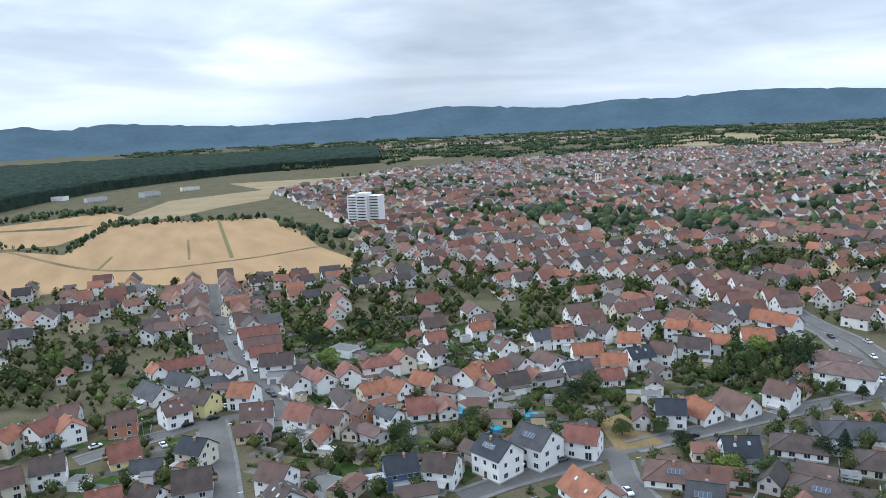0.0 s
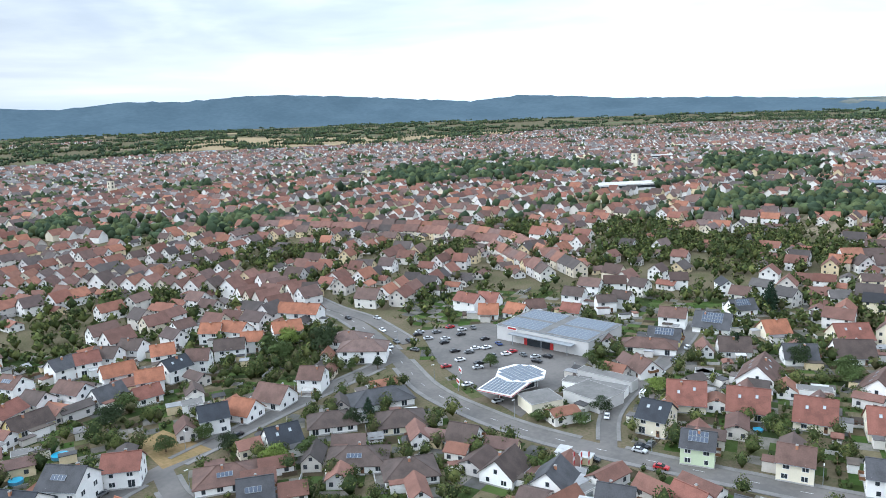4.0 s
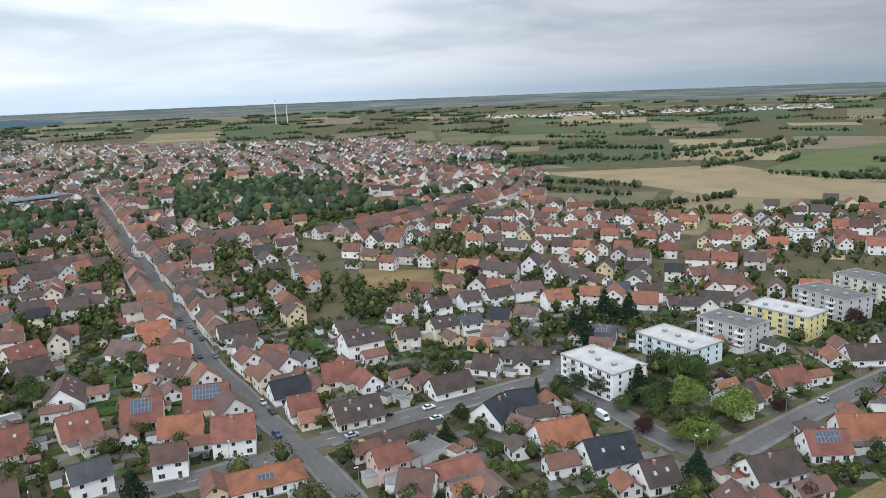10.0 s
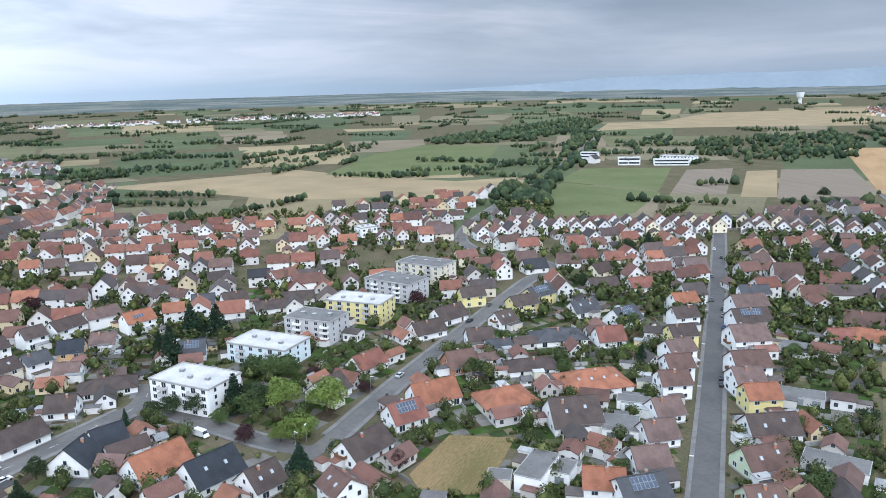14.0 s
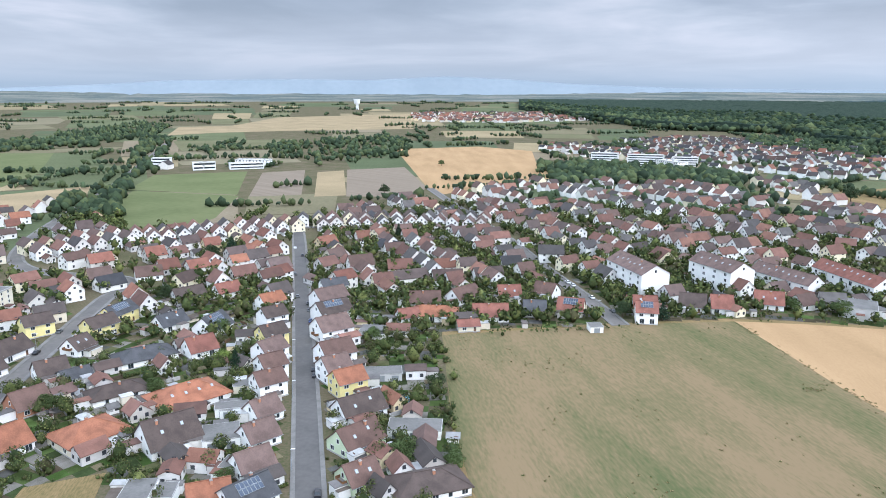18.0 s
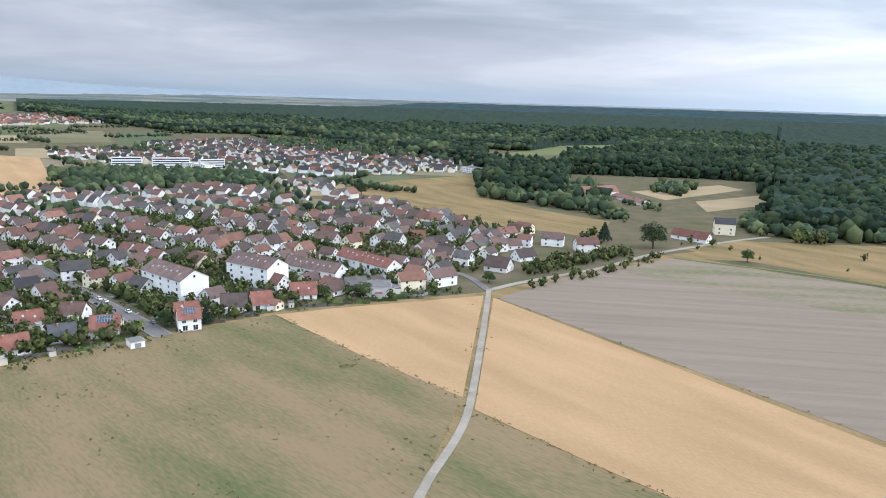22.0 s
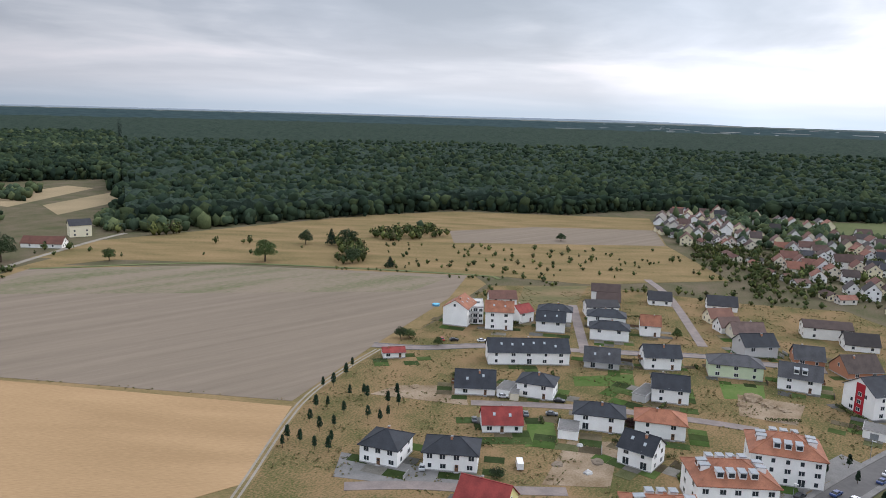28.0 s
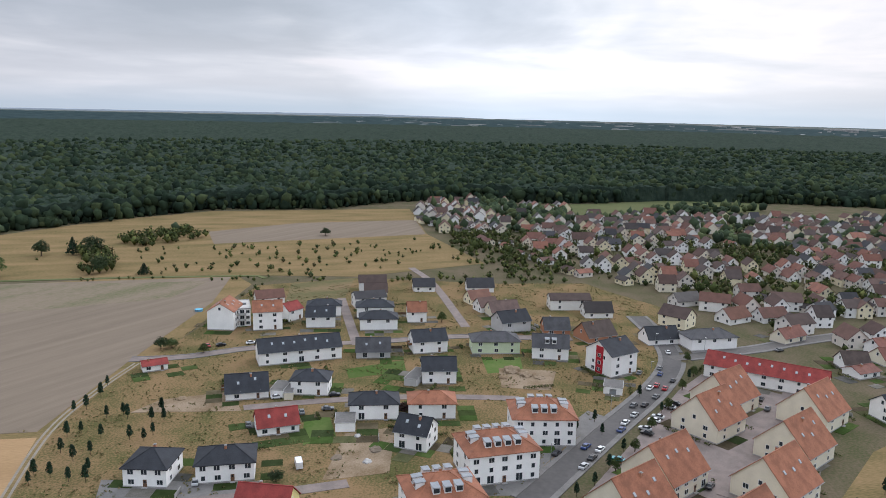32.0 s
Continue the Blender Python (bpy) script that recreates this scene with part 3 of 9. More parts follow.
sheet("dry_meadow", [(-87.4, -770.5), (-179.5, -854.9), (-300.2, -917.1), (-237.2, -728.3), (-262.9, -627.2), (-299.9, -555.6), (-253.9, -488.7), (-197.2, -557.0), (-129.4, -660.0)], "dry_meadow", 0.08, "dry yellow meadow behind the village")
sheet("meadow_strip", [(-294.1, -448.3), (-352.2, -467.9), (-569.0, -395.4), (-400.4, -273.2), (-359.4, -323.9), (-324.5, -392.3)], "dry_meadow", 0.07, "dry yellow meadow behind a row of saplings")
sheet("crop_field", [(-409.3, -1213.4), (-572.5, -1378.7), (-671.7, -1495.1), (-912.0, -1582.7), (-607.0, -1164.5), (-559.6, -1244.3)], "crop_green", 0.06, "green clearing in the forest")
sheet("crop_field", [(-839.5, 1.0), (-922.8, 121.0), (-937.0, 240.7), (-852.2, 213.3), (-730.2, 6.8)], "crop_green", 0.08, "green meadow at the forest edge")
sheet("stubble_field", [(-453.2, -664.5), (-604.5, -720.3), (-583.1, -659.7), (-422.2, -599.2)], "wheat_pale", 0.07, "pale field behind the farm")
sheet("stubble_field", [(-425.2, -745.4), (-577.2, -798.3), (-578.6, -753.3), (-426.3, -676.3)], "wheat_pale", 0.07, "pale field behind the farm")
sheet("paved_yard", [(-180.2, 7.0), (-225.8, 26.1), (-274.1, 46.4), (-294.8, 58.2), (-273.6, 89.6), (-257.1, 93.6), (-185.8, 66.4)], "paving_reddish", 0.05, "reddish paved yard between the terraces")
sheet("paved_yard", [(-183.6, -9.3), (-214.0, 3.4), (-242.8, 17.9), (-246.8, 12.3), (-217.2, -1.8), (-181.7, -19.5)], "pavement_slabs", 0.085, "grey paved forecourt along the street")
sheet("lawn", [(-268.7, -80.0), (-284.2, -60.4), (-271.7, -56.6), (-259.0, -76.0)], "lawn", 0.09, "fresh green lawn behind a house")
sheet("lawn", [(-291.8, -29.1), (-298.8, -13.9), (-282.2, -11.8), (-276.0, -25.2)], "lawn", 0.09, "fresh green lawn behind a house")
sheet("lawn", [(-218.7, -79.4), (-225.3, -73.0), (-207.2, -64.6), (-201.4, -73.4)], "lawn", 0.09, "fresh green lawn behind a house")
sheet("bare_earth", [(-283.3, -21.6), (-284.8, 1.1), (-263.2, -0.5), (-262.3, -18.6)], "sand", 0.1, "pale building sand and earth of a plot")
sheet("bare_earth", [(-211.8, -63.3), (-219.9, -49.2), (-189.5, -43.9), (-181.6, -60.9)], "sand", 0.1, "bare churned earth of a building plot")
sheet("paved_yard", [(-169.8, -119.0), (-176.5, -78.5), (-167.2, -76.3), (-156.3, -112.4)], "pavement_slabs", 0.11, "grey paved forecourt")
sheet("paved_yard", [(-225.0, -132.7), (-237.5, -112.4), (-221.6, -102.2), (-212.6, -136.8)], "sand", 0.11, "pale sandy playground")
sheet("lawn", [(-358.3, -139.6), (-401.8, -152.1), (-423.5, -120.5), (-370.0, -111.8)], "meadow", 0.09, "green verge with young trees")
sheet("dry_meadow", [(-253.7, 120.2), (-232.7, 98.2), (-196.0, 75.7), (-186.5, 94.2)], "dry_meadow", 0.09, "dry yellow grass plot with young trees")
sheet("dry_grass_plot", [(147.0, -103.2), (157.6, -125.6), (143.5, -138.6), (126.8, -111.7), (136.3, -99.8)], "dry_meadow", 0.09, "dry fenced grass plot")
sheet("dry_grass_plot", [(48.4, 231.1), (58.0, 236.6), (65.5, 212.1), (49.9, 209.0)], "dry_meadow", 0.09, "dry yellow lawn of a garden")
sheet("market_car_park", [(180.2, 267.8), (210.6, 256.8), (223.9, 200.2), (194.2, 184.3), (151.5, 168.9), (154.5, 195.1), (161.2, 227.2)], "asphalt", 0.1, "grey asphalt car park of the supermarket")
sheet("church_square", [(380.7, -42.7), (411.2, -39.9), (428.3, 2.9), (378.5, 0.0), (351.2, -20.9)], "dry_meadow", 0.07, "dry grass plot between gardens")
road("road", [(-151.4, 483.5), (-137.2, 434.7), (-107.4, 359.7), (-76.6, 289.7), (-64.9, 264.0), (-59.8, 251.1)], 6.5, "grey asphalt street between rows of houses", 2.2, "asphalt", False, 0.06)
road("road", [(-117.1, 219.9), (-100.2, 234.4), (-83.2, 246.8), (-72.6, 251.7), (-59.8, 251.1), (-45.6, 246.6)], 6.0, "grey asphalt side street", 1.4, "asphalt", False, 0.06)
road("road", [(-82.6, 246.8), (-72.9, 220.7), (-62.7, 189.6), (-58.1, 174.5)], 9.0, "wide worn asphalt street", 1.2, "asphalt", False, 0.06)
road("road", [(2.3, 185.6), (14.9, 193.0), (31.6, 200.6), (49.9, 209.0), (91.1, 224.4), (115.1, 232.8), (141.5, 241.0), (153.9, 246.1)], 6.0, "grey asphalt side street", 1.6, "asphalt", False, 0.06)
road("road", [(49.5, 209.0), (48.1, 190.6), (50.6, 178.5), (51.4, 164.9)], 6.0, "grey asphalt side street", 1.4, "asphalt", False, 0.06)
road("road", [(152.4, 362.9), (166.0, 329.3), (163.8, 290.3), (153.6, 246.8), (143.0, 208.8), (143.0, 180.8), (146.9, 156.1), (158.3, 124.3), (176.1, 84.0), (183.8, 68.0), (192.0, 44.3), (205.0, 20.2), (210.6, 7.3), (222.9, -20.4), (233.3, -45.1), (242.3, -63.2), (258.1, -72.2)], 7.5, "wide grey asphalt main road with dashed line", 1.8, "asphalt", True, 0.06)
road("road", [(155.0, 135.2), (173.7, 150.9), (197.4, 161.6), (228.8, 171.2), (256.9, 182.5), (280.3, 193.5)], 5.0, "asphalt access road behind the supermarket", 1.2, "asphalt", False, 0.06)
road("road", [(866.4, 291.0), (575.7, 176.7), (396.4, 105.3), (286.5, 62.3), (253.4, 45.9), (224.3, 32.4), (202.4, 20.0), (176.2, 7.8), (165.1, 3.4)], 5.8, "straight asphalt street between old houses", 1.2, "asphalt", False, 0.06)
road("road", [(169.3, -69.6), (176.3, -93.9), (189.0, -117.2), (204.4, -145.6), (232.3, -200.1), (265.0, -265.0), (281.8, -298.8), (387.8, -325.0), (578.5, -616.3), (883.6, -1059.6)], 6.0, "asphalt street between detached houses", 1.6, "asphalt", False, 0.06)
road("road", [(242.3, -63.2), (220.6, -71.8), (191.4, -81.9), (178.0, -88.5), (174.2, -91.9)], 6.0, "asphalt side street by the flats", 1.2, "asphalt", False, 0.06)
road("road", [(83.7, -139.8), (98.6, -165.2), (118.4, -198.9), (146.5, -246.1), (189.3, -318.1), (244.8, -410.6), (272.8, -455.9)], 6.6, "long straight asphalt street with parked cars", 1.3, "asphalt_dark", False, 0.06)
road("road", [(319.2, -404.7), (272.8, -455.9), (203.7, -496.5), (173.7, -505.3)], 5.0, "asphalt cross street before the last houses", 1.0, "asphalt", False, 0.06)
road("road", [(30.6, -310.7), (46.7, -339.8), (83.0, -400.0), (123.9, -472.3), (193.9, -580.8), (258.4, -682.8)], 5.5, "asphalt street through the estate", 1.4, "asphalt", False, 0.06)
road("track", [(-40.8, -163.9), (-47.2, -175.5), (-62.4, -199.4), (-73.4, -222.5), (-94.0, -274.9), (-117.5, -336.1), (-126.6, -360.9)], 2.7, "pale concrete farm track", 0, "gravel_path", False, 0.2)
road("track", [(-125.9, -358.8), (-150.6, -372.5), (-210.8, -398.1), (-271.5, -433.9), (-356.7, -466.9), (-391.7, -476.4)], 4.0, "pale farm road along the last houses", 0, "gravel_path", False, 0.18)
road("track", [(-125.9, -358.8), (-122.6, -393.2), (-102.5, -426.8), (-71.3, -503.4)], 4.5, "asphalt street into the village", 0, "asphalt", False, 0.18)
ruts([(-125.6, -123.5), (-143.0, -131.1), (-193.1, -152.3), (-229.5, -159.1), (-256.8, -161.3)], "rutted earth farm track beside the wheat")
road("road", [(-260.6, -166.4), (-268.5, -146.7), (-285.9, -124.2), (-299.9, -91.6), (-311.1, -65.2), (-322.3, -40.5), (-325.3, -18.9), (-330.4, 7.4)], 5.0, "reddish paved residential street", 0.6, "paving_reddish", False, 0.06)
road("road", [(-153.4, -106.6), (-163.1, -91.5), (-171.6, -72.3), (-181.3, -53.5)], 4.5, "reddish paved residential street", 0, "paving_reddish", False, 0.06)
road("road", [(-224.2, -102.5), (-235.1, -80.1), (-244.5, -54.9), (-250.6, -26.7), (-252.5, -11.5)], 4.5, "reddish paved residential street", 0, "paving_reddish", False, 0.06)
road("road", [(-299.2, -84.0), (-345.4, -102.4), (-375.1, -114.1)], 4.5, "reddish paved residential lane", 0, "paving_reddish", False, 0.06)
road("road", [(-337.1, -41.9), (-421.2, -72.4), (-462.4, -93.9)], 4.5, "reddish paved residential lane", 0, "paving_reddish", False, 0.06)
road("road", [(-181.3, -4.7), (-202.9, 5.2), (-233.6, 19.4), (-272.8, 37.8), (-307.3, 48.3), (-339.0, 47.2), (-376.0, 40.0)], 7.5, "wide asphalt street with parked cars", 1.8, "asphalt_dark", False, 0.06)
road("road", [(-311.1, 48.8), (-333.2, 87.4), (-349.9, 110.5), (-390.1, 175.1)], 6.0, "asphalt street along the older houses", 1.6, "asphalt", False, 0.06)
road("road", [(-194.3, 47.5), (-230.3, 64.8), (-266.9, 81.3), (-286.1, 90.6)], 5.5, "paved lane between rows of houses", 0, "paving_reddish", False, 0.06)
road("road", [(171.1, 353.7), (170.3, 326.8), (172.6, 297.8), (167.0, 256.3)], 7.0, "grey asphalt main road", 1.6, "asphalt", False, 0.06)
road("track", [(-394.4, 672.9), (-255.1, 554.0), (-164.0, 569.5), (-101.7, 618.3)], 4, "grassy farm track between wheat fields", 0, "meadow", False, 0.16)
road("track", [(-249.1, 839.4), (-165.6, 584.0)], 3.2, "weedy farm track in the wheat", 0, "meadow_weeds", False, 0.16)
road("track", [(-259.3, 554.9), (-274.4, 616.2)], 2.2, "weedy farm track in the wheat", 0, "meadow_weeds", False, 0.16)
road("track", [(-236.0, 693.8), (-199.8, 585.2)], 2, "tractor track in the wheat", 0, "meadow", False, 0.16)
road("track", [(-15.1, -333.2), (-47.0, -268.4), (-71.4, -225.1)], 1.8, "green weedy strip at the edge of the wheat", 0, "meadow_weeds", False, -0.20)
road("track", [(-72.2, -214.4), (-94.3, -171.6), (-109.3, -144.9)], 1.8, "green weedy strip at the edge of the wheat", 0, "meadow_weeds", False, -0.20)
road("track", [(-273.2, -417.5), (-351.5, -336.0), (-410.3, -194.0), (-410.1, -171.7)], 3.0, "green hedge bank behind the ploughed field", 0, "crop_green", False, 0.12)
road("track", [(21.8, -304.4), (-19.5, -231.9), (-48.1, -186.2)], 0.8, "narrow straw-coloured path across the meadow", 0, "wheat_pale", False, -0.12)
pavements()

rng = np.random.default_rng(7)


def inside(x, y, poly):
    c, j = False, len(poly) - 1
    for i in range(len(poly)):
        (xi, yi), (xj, yj) = poly[i], poly[j]
        if (yi > y) != (yj > y) and x < (xj - xi) * (y - yi) / (yj - yi) + xi:
            c = not c
        j = i
    return c


ROAD_CELLS = {}
for line, half in ROADS:
    for (xa, ya), (xb, yb) in zip(line[:-1], line[1:]):
        for k in range(3):
            px, py = xa + (xb - xa) * k / 3, ya + (yb - ya) * k / 3
            ROAD_CELLS.setdefault((int(px // 20), int(py // 20)), []).append((px, py, half))


def on_road(x, y, more):
    cx, cy = int(x // 20), int(y // 20)
    for i in (-1, 0, 1):
        for j in (-1, 0, 1):
            for px, py, half in ROAD_CELLS.get((cx + i, cy + j), ()):
                if (px - x) ** 2 + (py - y) ** 2 < (half + more) ** 2:
                    return True
    return False


BOXES = [(min(p[0] for p in f), min(p[1] for p in f), max(p[0] for p in f), max(p[1] for p in f), f) for f in FIELDS]


def on_field(x, y):
    return any(a <= x <= c and b <= y <= d and inside(x, y, f) for a, b, c, d, f in BOXES)


TAKEN = {}


def take(x, y, r):
    TAKEN.setdefault((int(x // 25), int(y // 25)), []).append((x, y, r))


def taken(x, y, r):
    cx, cy = int(x // 25), int(y // 25)
    for i in (-1, 0, 1):
        for j in (-1, 0, 1):
            for px, py, q in TAKEN.get((cx + i, cy + j), ()):
                if (px - x) ** 2 + (py - y) ** 2 < (q + r) ** 2:
                    return True
    return False


# ---- ground to the horizon ----
def disc(name, r, material, z, n=96):
    s = Soup()
    s.hull([(r * math.cos(6.28319 * i / n), r * math.sin(6.28319 * i / n), z - 2) for i in range(n)], [(r * math.cos(6.28319 * i / n), r * math.sin(6.28319 * i / n), z) for i in range(n)])
    return s.mesh(name, material)


tagged(new("ground", disc("ground", 4900, "ground_mixed", 0)), "ground of gardens, dry grass and soil to the horizon", "ground", "", "structure")


def polar(heading, r, z=0.0):
    return (r * math.sin(radians(heading)), r * math.cos(radians(heading)), z)


def ridge_strip(name, profile, r0, r1, material, label, rough=6.0, cols_per_deg=2.0, rows=9, seed=0.0):
    """A long slope that rises from the plain at r0 to a skyline at r1; profile: heading and elevation angle."""
    hs = np.arange(profile[0][0], profile[-1][0] + 0.01, 1 / cols_per_deg)
    el = np.interp(hs, [p[0] for p in profile], [p[1] for p in profile])
    v, f = [], []
    for i, (h, e) in enumerate(zip(hs, el)):
        top = HEIGHT + r1 * math.tan(radians(e))
        for k in range(rows):
            q = k / (rows - 1)
            r = r0 + (r1 - r0) * q
            wob = noise.noise(Vector((h * 0.35, q * 3.0, seed))) * rough * 3 * q * (1 - q) + noise.noise(Vector((h * 1.7, q * 6, seed + 4))) * rough * q
            z = top * (q ** 1.25) + wob * (1 if k < rows - 1 else 0.5)
            v.append(polar(h, r, max(z, 0.05) if k else -1))
    n = len(hs)
    for i in range(n - 1):
        for k in range(rows - 1):
            f.append((i * rows + k, (i + 1) * rows + k, (i + 1) * rows + k + 1, i * rows + k + 1))
    me = mesh(name, v, f, [material], smooth=True)
    return tagged(new(name, me), label, "hills", "", "structure")


# skyline slopes; their materials carry the painted haze
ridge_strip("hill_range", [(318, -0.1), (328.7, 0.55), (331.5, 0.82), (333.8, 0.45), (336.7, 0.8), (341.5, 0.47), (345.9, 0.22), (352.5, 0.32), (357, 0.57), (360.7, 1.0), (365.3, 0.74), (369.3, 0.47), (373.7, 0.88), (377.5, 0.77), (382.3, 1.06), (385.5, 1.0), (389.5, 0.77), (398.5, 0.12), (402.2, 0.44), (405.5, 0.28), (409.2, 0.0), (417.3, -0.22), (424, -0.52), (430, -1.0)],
            4250, 4860, "hill_woods_hazed", "long wooded hill range behind the plain, blue haze put into its colour", rough=22)
ridge_strip("distant_plain", [(40, -1.1), (50, -0.68), (60, -0.52), (80, -0.52), (120, -0.5), (150, -0.48), (190, -0.5), (200, -0.52), (240, -0.5), (285, -0.5), (300, -0.55), (330, -0.6)], 4500, 4830, "far_plain_hazed", "plain with woods at the horizon, haze put into its colours", rough=5, rows=5)
ridge_strip("far_forest", [(186, -1.1), (194, -0.62), (215, -0.56), (240, -0.56), (262, -0.58), (280, -0.62), (300, -0.7), (306, -1.1)], 4150, 4780, "far_woods_hazed", "dark forest reaching the horizon, bluish haze put into its colour", rough=6, rows=8, seed=5)
ridge_strip("distant_hills", [(122, -0.7), (129, -0.35), (135.3, -0.1), (141.1, 0.25), (149.2, 0.33), (155, 0.3), (160.6, 0.58), (165.4, 0.36), (169.8, 0.05), (178, -0.25), (200, -0.42), (240, -0.4), (255, -0.34), (262, -0.42), (270, -0.7)], 4650, 4880, "hill_hazed", "hills at the horizon, paled by haze put into their colour", rough=5, rows=4, seed=9)

# ---- distant patchwork of fields, hedges and villages ----
FOREST = [(165, 3300), (170, 2300), (176, 1800), (184, 1750), (187, 1450), (190.3, 1400), (195, 1150), (198.2, 1050), (199, 800), (204.5, 735), (205, 1020), (218.4, 1060), (219.4, 640), (225.6, 640), (236, 695), (243.5, 757), (251.9, 755), (258.5, 832), (270, 845), (284.4, 961), (292.8, 1010), (300, 1000)]


def forest_edge(h):
    return float(np.interp(h % 360, [p[0] for p in FOREST], [p[1] for p in FOREST], left=9999, right=9999))


s = Soup()
for r0, r1, step in ((560, 760, 11), (760, 1050, 8), (1050, 1450, 6.5), (1450, 2000, 5.5), (2000, 2800, 4.5), (2800, 3600, 4), (3600, 4500, 3.5)):
    h = 62.0
    while h < 200:
        w = step * rng.uniform(0.5, 1.5)
        q0, q1 = r0 * rng.uniform(0.92, 1.05), r1 * rng.uniform(0.9, 1.02)
        if rng.random() < 0.8 and q1 < forest_edge(h + w / 2):
            cut = rng.uniform(0.25, 0.75)
            for a, b in ((0, cut - 0.03), (cut, 0.96)):
                m0, m1 = q0 + (q1 - q0) * a, q0 + (q1 - q0) * b
                tw = rng.uniform(-0.15, 0.15) * w
                ring = [polar(h, m0), polar(h + tw, m1), polar(h + w * 0.93 + tw, m1), polar(h + w * 0.93, m0)]
                lift_z = .02 + .03 * rng.random()
                s.hull([(x, y, -0.2) for x, y, _ in ring], [(x, y, lift_z) for x, y, _ in ring])
        h += w
h = 340.0
while h < 420:
    w = rng.uniform(2, 6)
    for k in range(6):
        if rng.random() < 0.6:
            q0 = 1900 + 400 * k + rng.uniform(-120, 120)
            ring = [polar(h, q0), polar(h, q0 + 160), polar(h + w * 0.9, q0 + 190), polar(h + w * 0.9, q0 + 40)]
            lift_z = .02 + .03 * rng.random()
            s.hull([(x, y, -0.2) for x, y, _ in ring], [(x, y, lift_z) for x, y, _ in ring])
    h += w
tagged(new("distant_fields", s.mesh("distant_fields", "field_patches")), "patchwork of green, straw and brown fields in the plain", "fields", "", "stuff")


def leaf_cloud(name, spots, material, quads, size, flat=1.0):
    """Many small leaf clumps round the spots (x, y, z, rx, rz); one mesh."""
    spots = np.asarray(spots, float)
    n = len(spots)
    d = rng.normal(size=(n, quads, 3))
    d /= np.linalg.norm(d, axis=2, keepdims=True)
    d[:, :, 2] = np.abs(d[:, :, 2]) * 1.15 - 0.25
    rad = rng.uniform(0.72, 1.08, (n, quads, 1)) * (1 + 0.22 * np.sin(d[:, :, :1] * 3.1 + spots[:, None, :1]) * np.cos(d[:, :, 1:2] * 2.7 + spots[:, None, 1:2]))
    c = spots[:, None, :3] + d * rad * np.stack([spots[:, 3], spots[:, 3], spots[:, 4]], 1)[:, None, :]
    nrm = d + rng.normal(size=d.shape) * 0.45
    nrm /= np.linalg.norm(nrm, axis=2, keepdims=True)
    t = np.cross(nrm, rng.normal(size=d.shape))
    t /= np.linalg.norm(t, axis=2, keepdims=True) + 1e-9
    b = np.cross(nrm, t)
    k = (size * rng.uniform(0.6, 1.3, (n, quads, 1)) * spots[:, None, 3:4] ** 0.55)
    bulge = nrm * k * 0.35
    V = np.stack([c - t * k, c - b * k * 0.8, c + t * k, c + b * k * 0.8], 2) - np.stack([bulge, bulge * 0, bulge, bulge * 0], 2)
    V = V.reshape(-1, 3)
    me = bpy.data.meshes.new(name)
    m = n * quads
    me.vertices.add(4 * m)
    me.vertices.foreach_set("co", V.ravel())
    me.loops.add(4 * m)
    me.loops.foreach_set("vertex_index", np.arange(4 * m))
    me.polygons.add(m)
    me.polygons.foreach_set("loop_start", np.arange(0, 4 * m, 4))
    me.materials.append(MATS[material])
    me.update(calc_edges=True)
    return me


BALL = bmesh.new()
bmesh.ops.create_icosphere(BALL, subdivisions=1, radius=1)
BALL.verts.ensure_lookup_table()
BALL_V = np.array([v.co[:] for v in BALL.verts])
BALL_F = np.array([[v.index for v in f.verts] for f in BALL.faces])
BALL.free()


OCTA_V = np.array([(1, 0, 0), (-1, 0, 0), (0, 1, 0), (0, -1, 0), (0, 0, 1), (0, 0, -1)], float)
OCTA_F = np.array([(0, 2, 4), (2, 1, 4), (1, 3, 4), (3, 0, 4), (2, 0, 5), (1, 2, 5), (3, 1, 5), (0, 3, 5)])


def lumps(name, spots, material, rough=0.22, simple=False, soft=False):
    """Uneven crowns for spots (x, y, z, rx, rz), far off; one mesh."""
    spots = np.asarray(spots, float)
    shape, faces = (OCTA_V, OCTA_F) if simple else (BALL_V, BALL_F)
    n, nv = len(spots), len(shape)
    V = shape[None] * (1 + rng.normal(0, rough, (n, nv, 1))) * np.stack([spots[:, 3], spots[:, 3], spots[:, 4]], 1)[:, None, :] + spots[:, None, :3]
    Fc = (faces[None] + (np.arange(n) * nv)[:, None, None]).reshape(-1, 3)
    me = bpy.data.meshes.new(name)
    me.vertices.add(n * nv)
    me.vertices.foreach_set("co", V.ravel())
    me.loops.add(Fc.size)
    me.loops.foreach_set("vertex_index", Fc.ravel())
    me.polygons.add(len(Fc))
    me.polygons.foreach_set("loop_start", np.arange(0, Fc.size, 3))
    if soft:
        me.polygons.foreach_set("use_smooth", [True] * len(Fc))
    me.materials.append(MATS[material])
    me.update(calc_edges=True)
    return me


